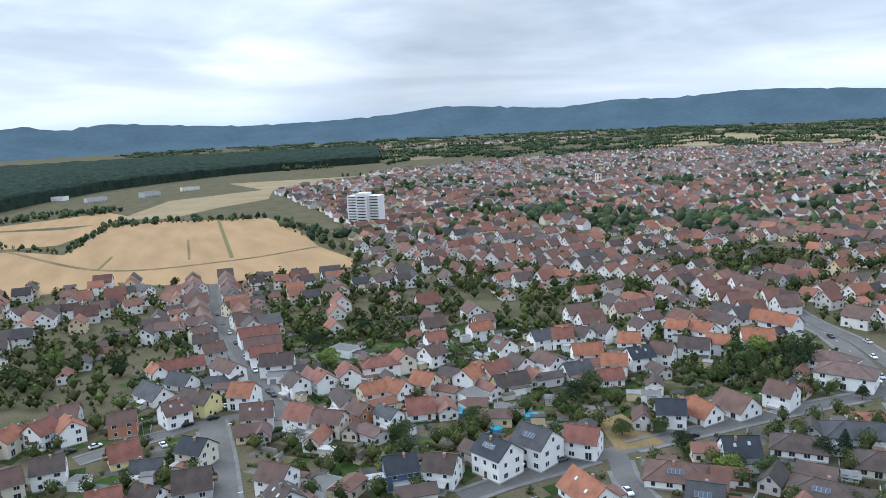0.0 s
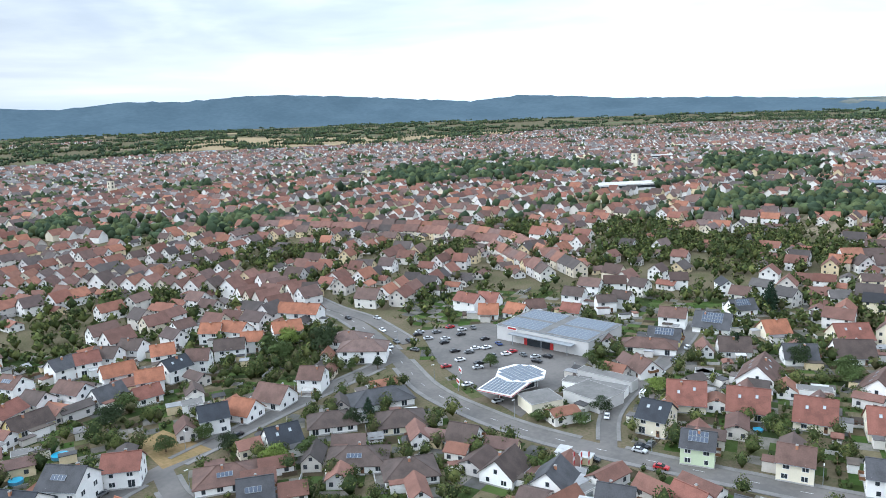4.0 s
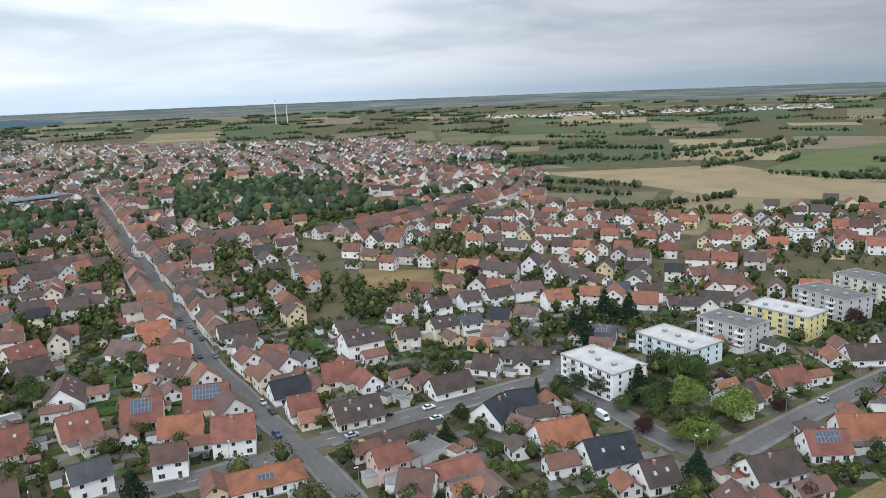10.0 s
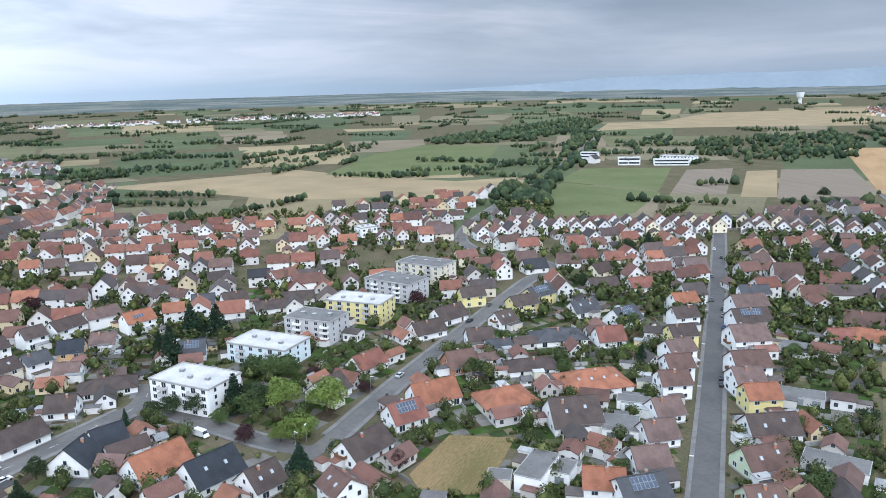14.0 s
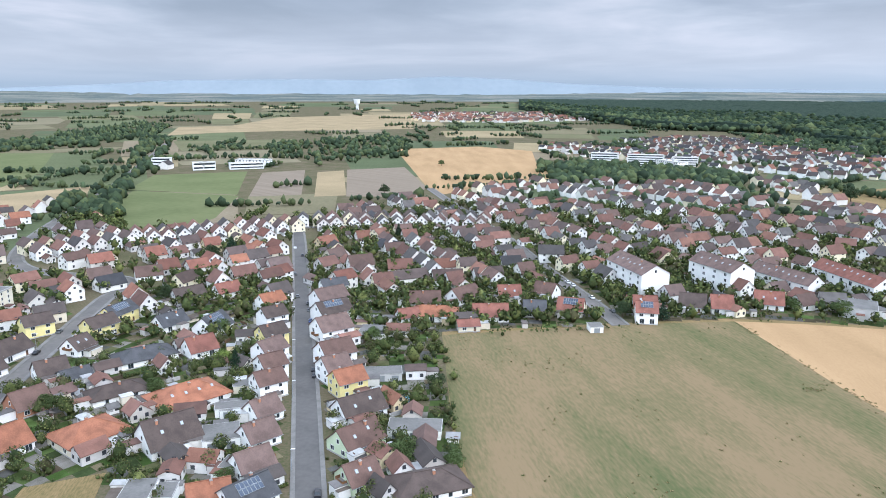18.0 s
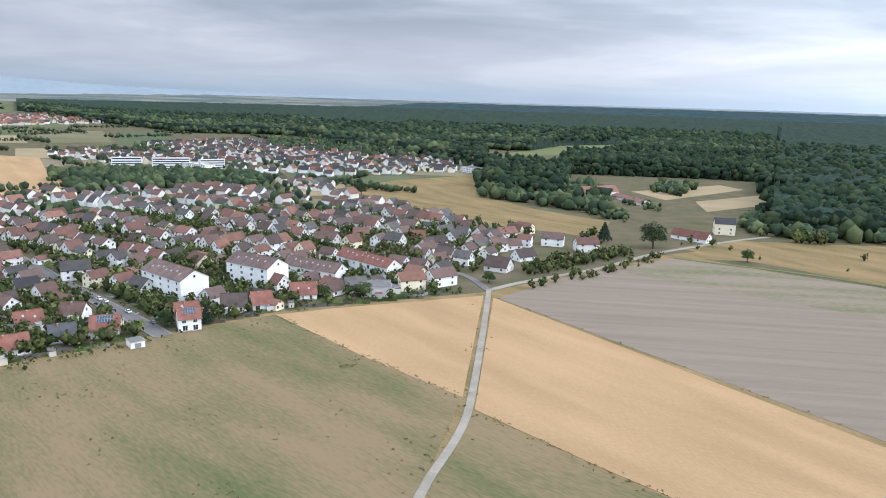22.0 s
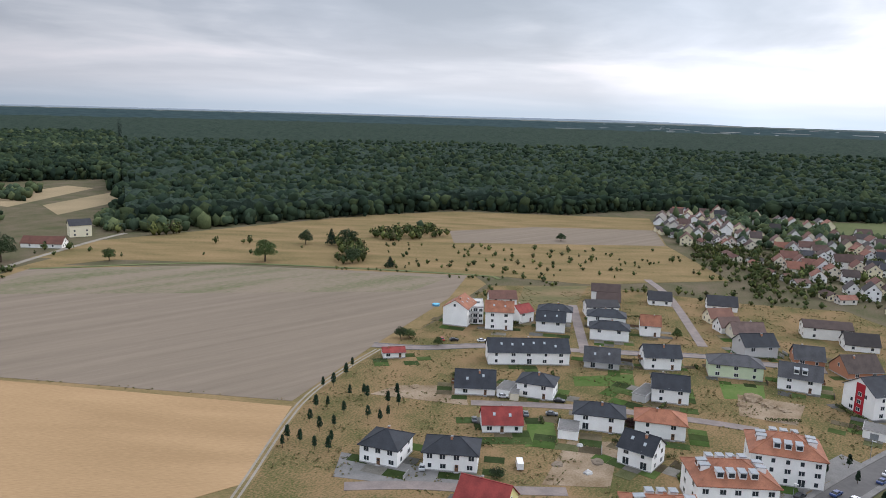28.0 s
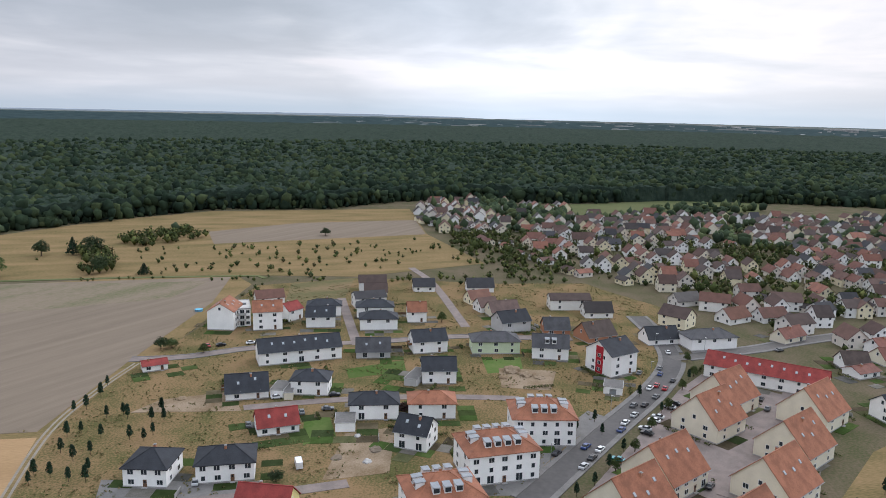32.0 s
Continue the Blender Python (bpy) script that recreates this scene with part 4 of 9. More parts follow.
# ---- the forest ----
spots = []
h = 193.0
while h < 297:
    e = forest_edge(h)
    r = e + rng.uniform(0, 8)
    while r < e + (320 if 196 < h < 205 else 1250):
        q = rng.uniform(2.6, 6.4) * (1 if r < e + 400 else 1.15)
        x, y, _ = polar(h + rng.uniform(-0.35, 0.35), r)
        if not on_field(x, y):
            z = rng.uniform(12, 18) if r > e + 22 else rng.uniform(6.5, 14)
            spots.append((x, y, z, q, q * rng.uniform(0.8, 1.2)))
            if r < e + 30:
                spots.append((x + rng.uniform(-3, 3), y + rng.uniform(-3, 3), z * 0.45, q * 0.9, q * 1.3))
                spots.append((x + rng.uniform(-4, 4), y + rng.uniform(-4, 4), 2.2, rng.uniform(1.6, 3), rng.uniform(2, 3.4)))
        r += rng.uniform(6, 12) * (1 if r < e + 200 else 1.35 + (r - e) / 600)
    h += math.degrees(7.0 / e)
tagged(new("forest_edge", lumps("forest_edge", spots, "leaves_forest", 0.26, False, True)), "dense dark green deciduous forest edge", "forest", "", "stuff")


def canopy(name, h0, h1, dh, reach, edge, label):
    v, f = [], []
    hs = np.arange(h0, h1 + 1e-6, dh)
    rows = 90
    for h in hs:
        e = edge(h)
        for k in range(rows):
            r = e + (reach - e) * (k / (rows - 1)) ** 2
            x, y, _ = polar(h, r)
            g = 16.5 + 3.2 * noise.noise(Vector((x / 9, y / 9, 0))) + 4.0 * noise.noise(Vector((x / 70, y / 70, 3))) + rng.uniform(-1.6, 1.6)
            v.append((x, y, g if k and not on_field(x, y) else 0.05))
    for i in range(len(hs) - 1):
        for k in range(rows - 1):
            f.append((i * rows + k, i * rows + k + 1, (i + 1) * rows + k + 1, (i + 1) * rows + k))
    me = mesh(name, v, f, ["canopy"])
    tagged(new(name, me), label, "forest", "", "stuff")


canopy("forest_canopy", 166, 300, 0.25, 4500, lambda h: (max(forest_edge(h) + 300, 1450) if h < 219.4 else forest_edge(h) + 14) if h > 196 else forest_edge(h), "endless dark green forest canopy reaching the horizon")
canopy("wooded_belt", 320, 356, 0.35, 2900, lambda h: float(np.interp(h, [320, 328, 336, 345, 356], [1050, 1150, 1500, 1750, 1900])), "dark wooded belt before the hills")


# ---- far houses and gardens ----
def plain_house(s, x, y, turn, L, Wd, eave, ridge, t_wall=0, t_roof=1, t_glass=2):
    c, n = math.cos(turn), math.sin(turn)

    def P(a, b, z):
        return (x + a * c - b * n, y + a * n + b * c, z)
    l, w, o = L / 2, Wd / 2, 0.45
    s.add([P(-l, -w, -.2), P(l, -w, -.2), P(l, w, -.2), P(-l, w, -.2), P(-l, -w, eave), P(l, -w, eave), P(l, w, eave), P(-l, w, eave), P(-l, 0, ridge - .1), P(l, 0, ridge - .1)],
          [(0, 1, 5, 4), (2, 3, 7, 6), (1, 2, 6, 9, 5), (3, 0, 4, 8, 7)], t_wall)
    d = (ridge - eave) / w * o
    s.add([P(-l - o, -w - o, eave - d), P(l + o, -w - o, eave - d), P(l + o, 0, ridge), P(-l - o, 0, ridge), P(l + o, w + o, eave - d), P(-l - o, w + o, eave - d),
           P(-l - o, -w - o, eave - d - .2), P(l + o, -w - o, eave - d - .2), P(l + o, 0, ridge - .2), P(-l - o, 0, ridge - .2), P(l + o, w + o, eave - d - .2), P(-l - o, w + o, eave - d - .2)],
          [(0, 1, 2, 3), (3, 2, 4, 5), (6, 7, 1, 0), (4, 10, 11, 5), (1, 7, 8, 2), (2, 8, 10, 4), (0, 3, 9, 6), (3, 5, 11, 9)], t_roof)
    if math.hypot(x, y) > 640:
        return
    for zz in ((1.0, 4.0) if eave > 4.5 else (1.0,)):
        for k in (-0.28, 0.28):
            for b in (-1, 1):
                e = b * (w + .04)
                s.add([P(k * L - .6, e, zz), P(k * L + .6, e, zz), P(k * L + .6, e, zz + 1.3), P(k * L - .6, e, zz + 1.3)], [(0, 1, 2, 3)], t_glass)
                g = b * (l + .04)
                s.add([P(g, k * Wd - .55, zz), P(g, k * Wd + .55, zz), P(g, k * Wd + .55, zz + 1.3), P(g, k * Wd - .55, zz + 1.3)], [(0, 1, 2, 3)], t_glass)
    for b in (-1, 1):
        g = b * (l + .04)
        s.add([P(g, -.5, eave + .3), P(g, .5, eave + .3), P(g, .5, eave + 1.4), P(g, -.5, eave + 1.4)], [(0, 1, 2, 3)], t_glass)


TREES, SHRUBS, FAR_HOUSES = [], [], []


GROVES = [
    ([(-91, 390), (-74, 438), (-43, 419), (-6, 488), (22, 465), (14, 373), (-13, 338), (-42, 325), (-69, 337)], 6, 1.5, 3.6),
    ([(-234, 359), (-194, 367), (-125, 352), (-106, 300), (-126, 280), (-154, 280), (-175, 260)], 8, 1.3, 3.4),
    ([(85, 777), (140, 796), (123, 701), (81, 696)], 9, 3, 5),
    ([(213, 694), (291, 677), (248, 567), (201, 582)], 9, 3, 5),
    ([(124, 306), (145, 298), (135, 259), (117, 253), (97, 265)], 5, 1.8, 3.6),
    ([(484, -445), (488, -520), (379, -403), (407, -385)], 8, 2.5, 4.5),
    ([(579, -616), (1023, -1158), (920, -1120), (582, -676)], 10, 3, 5),
    ([(570, -884), (443, -885), (401, -968), (503, -1264), (614, -1342), (704, -1092)], 12, 2.5, 4.5),
    ([(195, -869), (122, -958), (-23, -888), (-21, -786), (81, -774), (148, -827)], 8, 3, 5.5),
    ([(-293, -904), (-367, -981), (-389, -746), (-319, -588), (-278, -637), (-235, -709)], 9, 4, 6.5),
    ([(-136, -352), (-211, -398), (-275, -433), (-257, -410), (-191, -374), (-144, -356)], 4, 1.2, 2.6),
    ([(-393, -508), (-511, -570), (-603, -534), (-506, -440), (-399, -444)], 9, 4, 6),
    ([(-448, -454), (-512, -465), (-567, -419), (-542, -400), (-478, -435)], 10, 3, 5),
    ([(-495, -323), (-558, -298), (-532, -269), (-477, -287)], 6, 2.2, 4.4),
    ([(-449, -324), (-461, -308), (-406, -264), (-387, -275)], 7, 2.5, 4.5),
    ([(-513, -50), (-519, 3), (-458, 6), (-464, -31)], 7, 1.5, 3),
    ([(-850, -98), (-738, 7), (-684, 2), (-729, -78)], 8, 2.5, 4.5),
    ([(-833, 98), (-894, 196), (-856, 221), (-743, 88)], 9, 2.5, 4.5),
    ([(-623, -97), (-610, -65), (-470, -11), (-443, 6), (-449, -37), (-507, -72)], 8, 1.2, 3.0),
    ([(-421, -112), (-451, -30), (-442, 3), (-435, 3), (-411, -109)], 8, 1.0, 2.4),
    ([(-366, -167), (-407, -170), (-381, -161), (-341, -153)], 6, 0.8, 1.8),
    ([(-313, -684), (-327, -639), (-331, -581), (-310, -549), (-295, -596), (-288, -628)], 7, 2, 3.4),
    ([(-161, -400), (-199, -431), (-221, -428), (-261, -448), (-252, -431), (-207, -406), (-158, -384)], 4, 1.5, 3.6),
    ([(101, -268), (98, -274), (79, -235), (60, -178), (52, -165), (58, -161), (83, -221)], 5, 0.9, 2.2),
    ([(97, -275), (53, -304), (24, -320), (23, -309), (91, -270)], 4, 0.8, 1.8),
    ([(22, -323), (-15, -348), (-56, -361), (-112, -363), (-110, -355), (-15, -333)], 4, 0.8, 1.8),
    ([(-365, -318), (-389, -253), (-414, -193), (-422, -135), (-411, -132), (-381, -248)], 9, 0.8, 1.8),
    ([(-465, -303), (-570, -105), (-500, -54), (-422, -135), (-392, -255)], 13, 1.0, 2.3),
    ([(-290, -477), (-389, -420), (-507, -352), (-433, -291), (-339, -367)], 30, 1.2, 3.0),
    ([(-372, 846), (-315, 870), (-195, 851), (-188, 820), (-301, 832), (-357, 809)], 7, 1.5, 3.0),
    ([(-431, 686), (-414, 707), (-339, 661), (-325, 637), (-390, 666)], 8, 1.2, 2.8),
    ([(-336, 660), (-379, 853), (-385, 895), (-367, 867), (-318, 635)], 8, 1.2, 2.8),
    ([(-549, 880), (-522, 986), (-454, 1028), (-410, 982), (-485, 915)], 10, 2.0, 4.0),
    ([(-184, 832), (-118, 725), (-83, 619), (-51, 534), (-56, 522), (-103, 630), (-163, 760)], 8, 1.5, 3.5),
    ([(904, -407), (1010, -585), (1162, -766), (1088, -728), (932, -539), (849, -389)], 9, 1.6, 3.2),
    ([(1065, -225), (1004, -401), (1018, -579), (954, -542), (932, -372), (968, -211)], 9, 1.6, 3.2),
    ([(1106, -837), (1142, -1061), (1086, -1114), (930, -955), (1002, -792)], 9, 2.5, 5),
    ([(1186, -1098), (1416, -1604), (1245, -1516), (1002, -1167), (971, -951)], 11, 3, 5),
    ([(-61, -1619), (-259, -1422), (-355, -1115), (-212, -1152), (-53, -1379)], 11, 3, 5.5),
    ([(-237, -483), (-241, -457), (-271, -510), (-261, -524)], 6, 1.6, 3.2),
    ([(-383, -499), (-380, -462), (-450, -545), (-442, -572)], 7, 2.5, 4.5),
    ([(-363, -657), (-371, -597), (-392, -622), (-385, -686)], 8, 1.8, 3.4),
    ([(-446, -743), (-459, -694), (-529, -778), (-497, -803)], 9, 2.5, 5),
    ([(330, 307), (407, 376), (479, 408), (477, 363), (442, 312), (366, 262), (334, 278)], 6, 1.8, 4.4),
    ([(565, 396), (633, 434), (672, 381), (722, 319), (728, 268), (639, 234), (591, 260), (571, 350)], 8, 3.0, 5.5),
    ([(385, 276), (450, 318), (492, 302), (515, 253), (474, 204), (431, 191), (415, 238)], 6, 1.8, 4.4),
    ([(309, 187), (344, 203), (354, 172), (368, 144), (382, 116), (349, 106), (319, 135), (320, 173)], 5, 1.6, 3.8),
    ([(488, 807), (574, 917), (654, 922), (666, 808), (596, 729), (524, 740)], 10, 3.5, 6.0),
    ([(255, 376), (295, 420), (349, 453), (353, 428), (306, 377), (270, 358)], 6, 2.0, 4.4),
    ([(202, 613), (242, 698), (297, 704), (307, 657), (274, 600), (233, 591)], 7, 2.4, 5.0),
    ([(164, 460), (194, 517), (243, 538), (268, 523), (239, 476), (187, 445)], 6, 1.8, 4.0),
    ([(626, 151), (838, 199), (911, 148), (902, 81), (811, 3), (668, -6), (600, 20), (604, 65)], 7, 2.4, 5.2),
    ([(573, -8), (648, -15), (640, -76), (584, -71), (567, -46)], 7, 2.4, 5.0),
    ([(370, 63), (410, 66), (422, 36), (383, 28), (359, 37)], 5, 2.4, 4.6),
    ([(343, 26), (382, 22), (390, -13), (369, -28), (350, -21), (324, 0)], 5, 1.0, 3.0),
    ([(500, 826), (618, 989), (775, 969), (884, 880), (729, 726), (595, 744)], 11, 3.5, 6.0),
    ([(93, 722), (107, 806), (138, 830), (126, 712), (103, 685)], 7, 3.0, 5.0),
    ([(274, 389), (309, 433), (350, 449), (341, 418), (302, 380)], 6, 2.0, 4.4),
    ([(147, -746), (202, -916), (138, -947), (40, -902), (-29, -884), (-39, -814), (46, -794), (102, -781)], 7, 3.4, 6.0),
    ([(448, -400), (515, -473), (550, -567), (611, -663), (537, -590), (429, -443), (405, -403)], 6, 2.6, 5.0),
    ([(393, 348), (467, 400), (485, 369), (460, 320), (432, 265), (465, 249), (401, 216), (357, 243), (358, 288)], 6, 1.8, 4.2),
    ([(118, 750), (129, 813), (164, 733), (205, 700), (186, 633), (146, 658)], 8, 2.4, 4.6),
    ([(392, 457), (426, 482), (404, 419), (376, 391), (370, 414)], 6, 2.4, 4.6),
    ([(834, 589), (1030, 706), (1202, 739), (1090, 618), (1087, 538), (920, 471), (840, 516)], 11, 3.4, 5.6),
    ([(726, 773), (775, 861), (871, 837), (838, 739), (775, 684)], 9, 3.4, 5.6),
    ([(687, 436), (770, 473), (795, 421), (809, 361), (742, 328), (710, 382)], 9, 2.6, 5.0),
]
GROVE_BOXES = [(min(p[0] for p in f), min(p[1] for p in f), max(p[0] for p in f), max(p[1] for p in f), f) for f, _gap, _a, _b in GROVES]


def in_grove(x, y):
    return any(a <= x <= c and b <= y <= d and inside(x, y, f) for a, b, c, d, f in GROVE_BOXES)


def fill_town(s, poly, turn, period=54.0, step=13.0, near=0.0, keep=1.0, warp=60.0, green=0.5, flat_low=0.25, barns=0.5, face=None, outer=None):
    """Rows of houses along both sides of parallel streets, with gardens between."""
    xs, ys = [p[0] for p in poly], [p[1] for p in poly]
    cx, cy = (min(xs) + max(xs)) / 2, (min(ys) + max(ys)) / 2
    R = math.hypot(max(xs) - min(xs), max(ys) - min(ys)) / 2 + 80
    a = radians(turn)
    ca, sa = math.cos(a), math.sin(a)
    v = -R
    while v < R:
        for row in (0, 1, 2):
            u = -R
            while u < R:
                st = step * rng.uniform(0.78, 1.35)
                u += st
                vv = v + (0, .35 * period, .68 * period)[row] + rng.uniform(-2, 2) + (rng.uniform(-7, 7) if row == 2 else 0)
                bend = warp * noise.noise(Vector((u / 400, vv / 400, turn)))
                bx, by = u + 0.3 * bend, vv + bend
                x, y = cx + bx * ca - by * sa, cy + bx * sa + by * ca
                d = math.hypot(x, y)
                if d < near or (u % 170) < 12 or not inside(x, y, poly) or on_field(x, y) or on_road(x, y, 5.5):
                    continue
                if row == 2:
                    if not taken(x, y, 3) and d < 1500 and rng.random() < green:
                        q = rng.uniform(1.6, 4.2)
                        (TREES if q > 2.3 else SHRUBS).append((x, y, q * 0.9 + (1.2 if q > 2.3 else 0), q, q * 1.15))
                    if rng.random() < barns and d < 1500 and not taken(x, y, 3):
                        plain_house(s, x + 4, y, a + rng.choice([0, 1.57]), rng.uniform(6, 12), rng.uniform(5, 7), 3.2, 5.0)
                    continue
                thin = noise.noise(Vector((x / 95, y / 95, 7)))
                if rng.random() > keep or taken(x, y, 5.0) or (in_grove(x, y) and rng.random() < .9):
                    continue
                if thin > .30 and d > 330:
                    if rng.random() < .8:
                        q = rng.uniform(2.0, 4.6)
                        TREES.append((x, y, q * .9 + 1, q, q * rng.uniform(1, 1.3)))
                    continue
                L, wd = rng.uniform(8.5, 13), rng.uniform(7.6, 9.8)
                low = rng.random() < flat_low
                ev = rng.uniform(3.0, 4.0) if low else rng.uniform(4.8, 6.0)
                plain_house(outer if outer and d > 1050 + 250 * thin else s, x, y, (a if face is None else radians(face)) + (0 if rng.random() < (0.55 if face is None else .72) else math.pi / 2) + rng.uniform(-.08, .08), L, wd, ev, ev + wd * rng.uniform(0.36, 0.52))
                take(x, y, 5.5)
                if d < 1300 and rng.random() < green * 0.8:
                    q = rng.uniform(1.0, 2.6)
                    SHRUBS.append((x + rng.uniform(7, 10) * rng.choice([-1, 1]), y + rng.uniform(-8, 8), q * 0.8, q, q))
        v += period


def street_row(s, pts, off, gable=False, near=330.0, lots=(8.5, 13.0), gap=2.0):
    """Houses shoulder to shoulder along one side of a street; off: distance of their middle from its axis."""
    u = 0.0
    for (xa, ya), (xb, yb) in zip(pts[:-1], pts[1:]):
        run, a = math.hypot(xb - xa, yb - ya), math.atan2(yb - ya, xb - xa)
        while u < run:
            L = rng.uniform(*lots)
            m = u + L / 2
            x, y = xa + math.cos(a) * m - math.sin(a) * off, ya + math.sin(a) * m + math.cos(a) * off
            u += L + rng.uniform(0, gap)
            if math.hypot(x, y) < near or taken(x, y, 3.0) or on_field(x, y):
                continue
            ev = rng.uniform(4.6, 6.2)
            side = a + (math.pi / 2 if gable or rng.random() < .12 else 0) + rng.uniform(-.03, .03)
            deep = rng.uniform(8.5, 10.5)
            if gable:
                plain_house(s, x, y, side, deep + 2, L, ev, ev + L * rng.uniform(.42, .5))
            else:
                plain_house(s, x, y, side, L, deep, ev, ev + deep * rng.uniform(.38, .48))
            take(x, y, 4.6)
            if rng.random() < .6:
                bx, by = x - math.sin(a) * math.copysign(12, off), y + math.cos(a) * math.copysign(12, off)
                if not taken(bx, by, 2.5) and not on_road(bx, by, 3):
                    plain_house(s, bx, by, a + rng.choice([0, 1.57]), rng.uniform(6, 10), rng.uniform(5, 6.5), 3.0, 4.8)
                    take(bx, by, 3)
        u -= run


NEAR, NEAR2 = 330, 352

# ---- houses ----
KINDS = {"0": (2.8, 0.42), "1": (3.3, 0.85), "2": (5.7, 0.72), "3": (7.2, 0.72), "4": (9.0, 0.62), "5": (5.6, 1.0), "6": (12.0, 0.55)}
STOREYS = {"0": "single-storey", "1": "one-and-a-half-storey", "2": "two-storey", "3": "two-and-a-half-storey", "4": "three-storey", "5": "steep-roofed two-storey", "6": "four-storey"}
WALL_WORDS = {"white": "white rendered", "cream": "cream rendered", "yellow": "yellow rendered", "grey": "grey rendered", "green": "pale green", "ochre": "ochre rendered", "pink": "reddish rendered", "blue": "dark blue",
              "brick": "raw brick", "paleblue": "pale blue", "red": "red"}
ROOF_WORDS = {"red": "red-brown tiled", "orange": "orange tiled", "brown": "brown tiled", "darkbrown": "dark brown tiled", "grey": "grey tiled", "anthracite": "anthracite tiled", "pinkbrown": "faded pinkish tiled", "crimson": "crimson"}


def window_mesh(name, w, h, bars=1):
    """Frame with a set-back pane, one closed shape; the wall is the plane y = 0, outside is -y."""
    f, o = 0.1, 0.07
    v = [(-w / 2 - f, .02, -f), (w / 2 + f, .02, -f), (w / 2 + f, .02, h + f), (-w / 2 - f, .02, h + f)]
    v += [(a, -o, c) for a, _b, c in v]
    fc, sl = [(0, 1, 5, 4), (1, 2, 6, 5), (2, 3, 7, 6), (3, 0, 4, 7)], [0] * 4
    n = bars + 1
    xs = [-w / 2 + (w + .08) * i / n for i in range(n)]
    low, top = [4], [7]
    for x in xs:
        k = len(v)
        x1 = x + (w + .08) / n - .08
        v += [(x, -o, 0), (x1, -o, 0), (x1, -o, h), (x, -o, h), (x, -.02, 0), (x1, -.02, 0), (x1, -.02, h), (x, -.02, h)]
        fc += [(k, k + 1, k + 5, k + 4), (k + 1, k + 2, k + 6, k + 5), (k + 2, k + 3, k + 7, k + 6), (k + 3, k, k + 4, k + 7), (k + 4, k + 5, k + 6, k + 7)]
        sl += [0, 0, 0, 0, 1]
        if k > 8:
            fc.append((k - 7, k, k + 3, k - 6))
            sl.append(0)
        low += [k, k + 1]
        top += [k + 3, k + 2]
    low.append(5)
    top.append(6)
    fc += [tuple([4, 5] + low[-2:0:-1]), tuple([6, 7] + top[1:-1]), (4, 8, 11, 7), (5, 6, len(v) - 6, len(v) - 7)]
    sl += [0] * 4
    return mesh(name, v, fc, ["white_frame", "window_glass"], sl)


WINDOWS = {"wide": window_mesh("window", 1.5, 1.3), "narrow": window_mesh("window", 1.0, 1.25, 0), "tall": window_mesh("window", 1.8, 2.1), "shop": window_mesh("window", 2.6, 1.5, 2)}
s = Soup()
s.box(-0.5, -0.08, 0, 0.5, 0.02, 2.05, 0).box(-0.25, -0.1, 1.2, 0.25, -0.06, 1.8, 1).box(-0.7, -0.9, -0.12, 0.7, 0, 0.02, 2)
DOOR = s.mesh("door", "door_wood", "window_glass", "concrete")
s = Soup()
s.box(-0.32, -0.32, -1.6, 0.32, 0.32, 1.0, 0).box(-0.38, -0.38, 0.85, 0.38, 0.38, 1.0, 1).box(-0.2, -0.2, 1.0, 0.2, 0.2, 1.15, 1)
CHIMNEY = s.mesh("chimney", "plaster_brick", "concrete")
s = Soup()
s.box(-0.42, -0.58, -0.03, 0.42, 0.58, 0.1, 0).box(-0.34, -0.5, 0.09, 0.34, 0.5, 0.115, 1)
SKYLIGHT = s.mesh("skylight", "metal_grey", "skylight_glass")
def panel_mesh(w, d, z0, z1, glass):
    """A framed solar panel, one closed shape."""
    o, i = (w / 2, d / 2), (w / 2 - .06, d / 2 - .06)
    ring = [(-1, -1), (1, -1), (1, 1), (-1, 1)]
    v = [(a * o[0], c * o[1], z0) for a, c in ring] + [(a * o[0], c * o[1], z1) for a, c in ring] + [(a * i[0], c * i[1], z1) for a, c in ring] + [(a * i[0], c * i[1], z1 - .012) for a, c in ring]
    f = [(3, 2, 1, 0)] + [(k + j, k + (j + 1) % 4, k + 4 + (j + 1) % 4, k + 4 + j) for k in (0, 4, 8) for j in range(4)] + [(12, 13, 14, 15)]
    return mesh("solar_panel", v, f, ["metal_grey", glass], [0] * 13 + [1])


SOLAR = panel_mesh(1.0, 1.6, 0, .1, "solar_cells")
BIG_PANEL = panel_mesh(1.9, 2.0, .05, .16, "solar_blue")
SMALL_PANEL = panel_mesh(1.9, 1.16, 0, .06, "solar_blue")


s = Soup()
s.hull([(-1.8, -1.4, 0), (1.8, -1.4, 0), (1.8, 0, 0), (-1.8, 0, 0)], [(-1.8, -1.4, .14), (1.8, -1.4, .14), (1.8, 0, .14), (-1.8, 0, .14)], 1)
s.box(-1.8, -1.42, .1, 1.8, -1.34, 1.0, 0).box(-1.82, -1.4, .1, -1.74, 0, 1.0, 0).box(1.74, -1.4, .1, 1.82, 0, 1.0, 0)
HOUSE_BALCONY = s.mesh("balcony", "shutter_brown", "concrete")
s = Soup()
s.hull([(-2, -3, 2.2), (2, -3, 2.2), (2, 0, 2.6), (-2, 0, 2.6)], [(-2, -3, 2.32), (2, -3, 2.32), (2, 0, 2.72), (-2, 0, 2.72)], 0)
for k in (-1.85, 1.85):
    s.box(k - .07, -2.9, 0, k + .07, -2.76, 2.25, 1)
s.box(-2, -3, -.1, 2, 0, .12, 2)
PORCH = s.mesh("porch", "flat_roof_white", "timber_raw", "concrete")


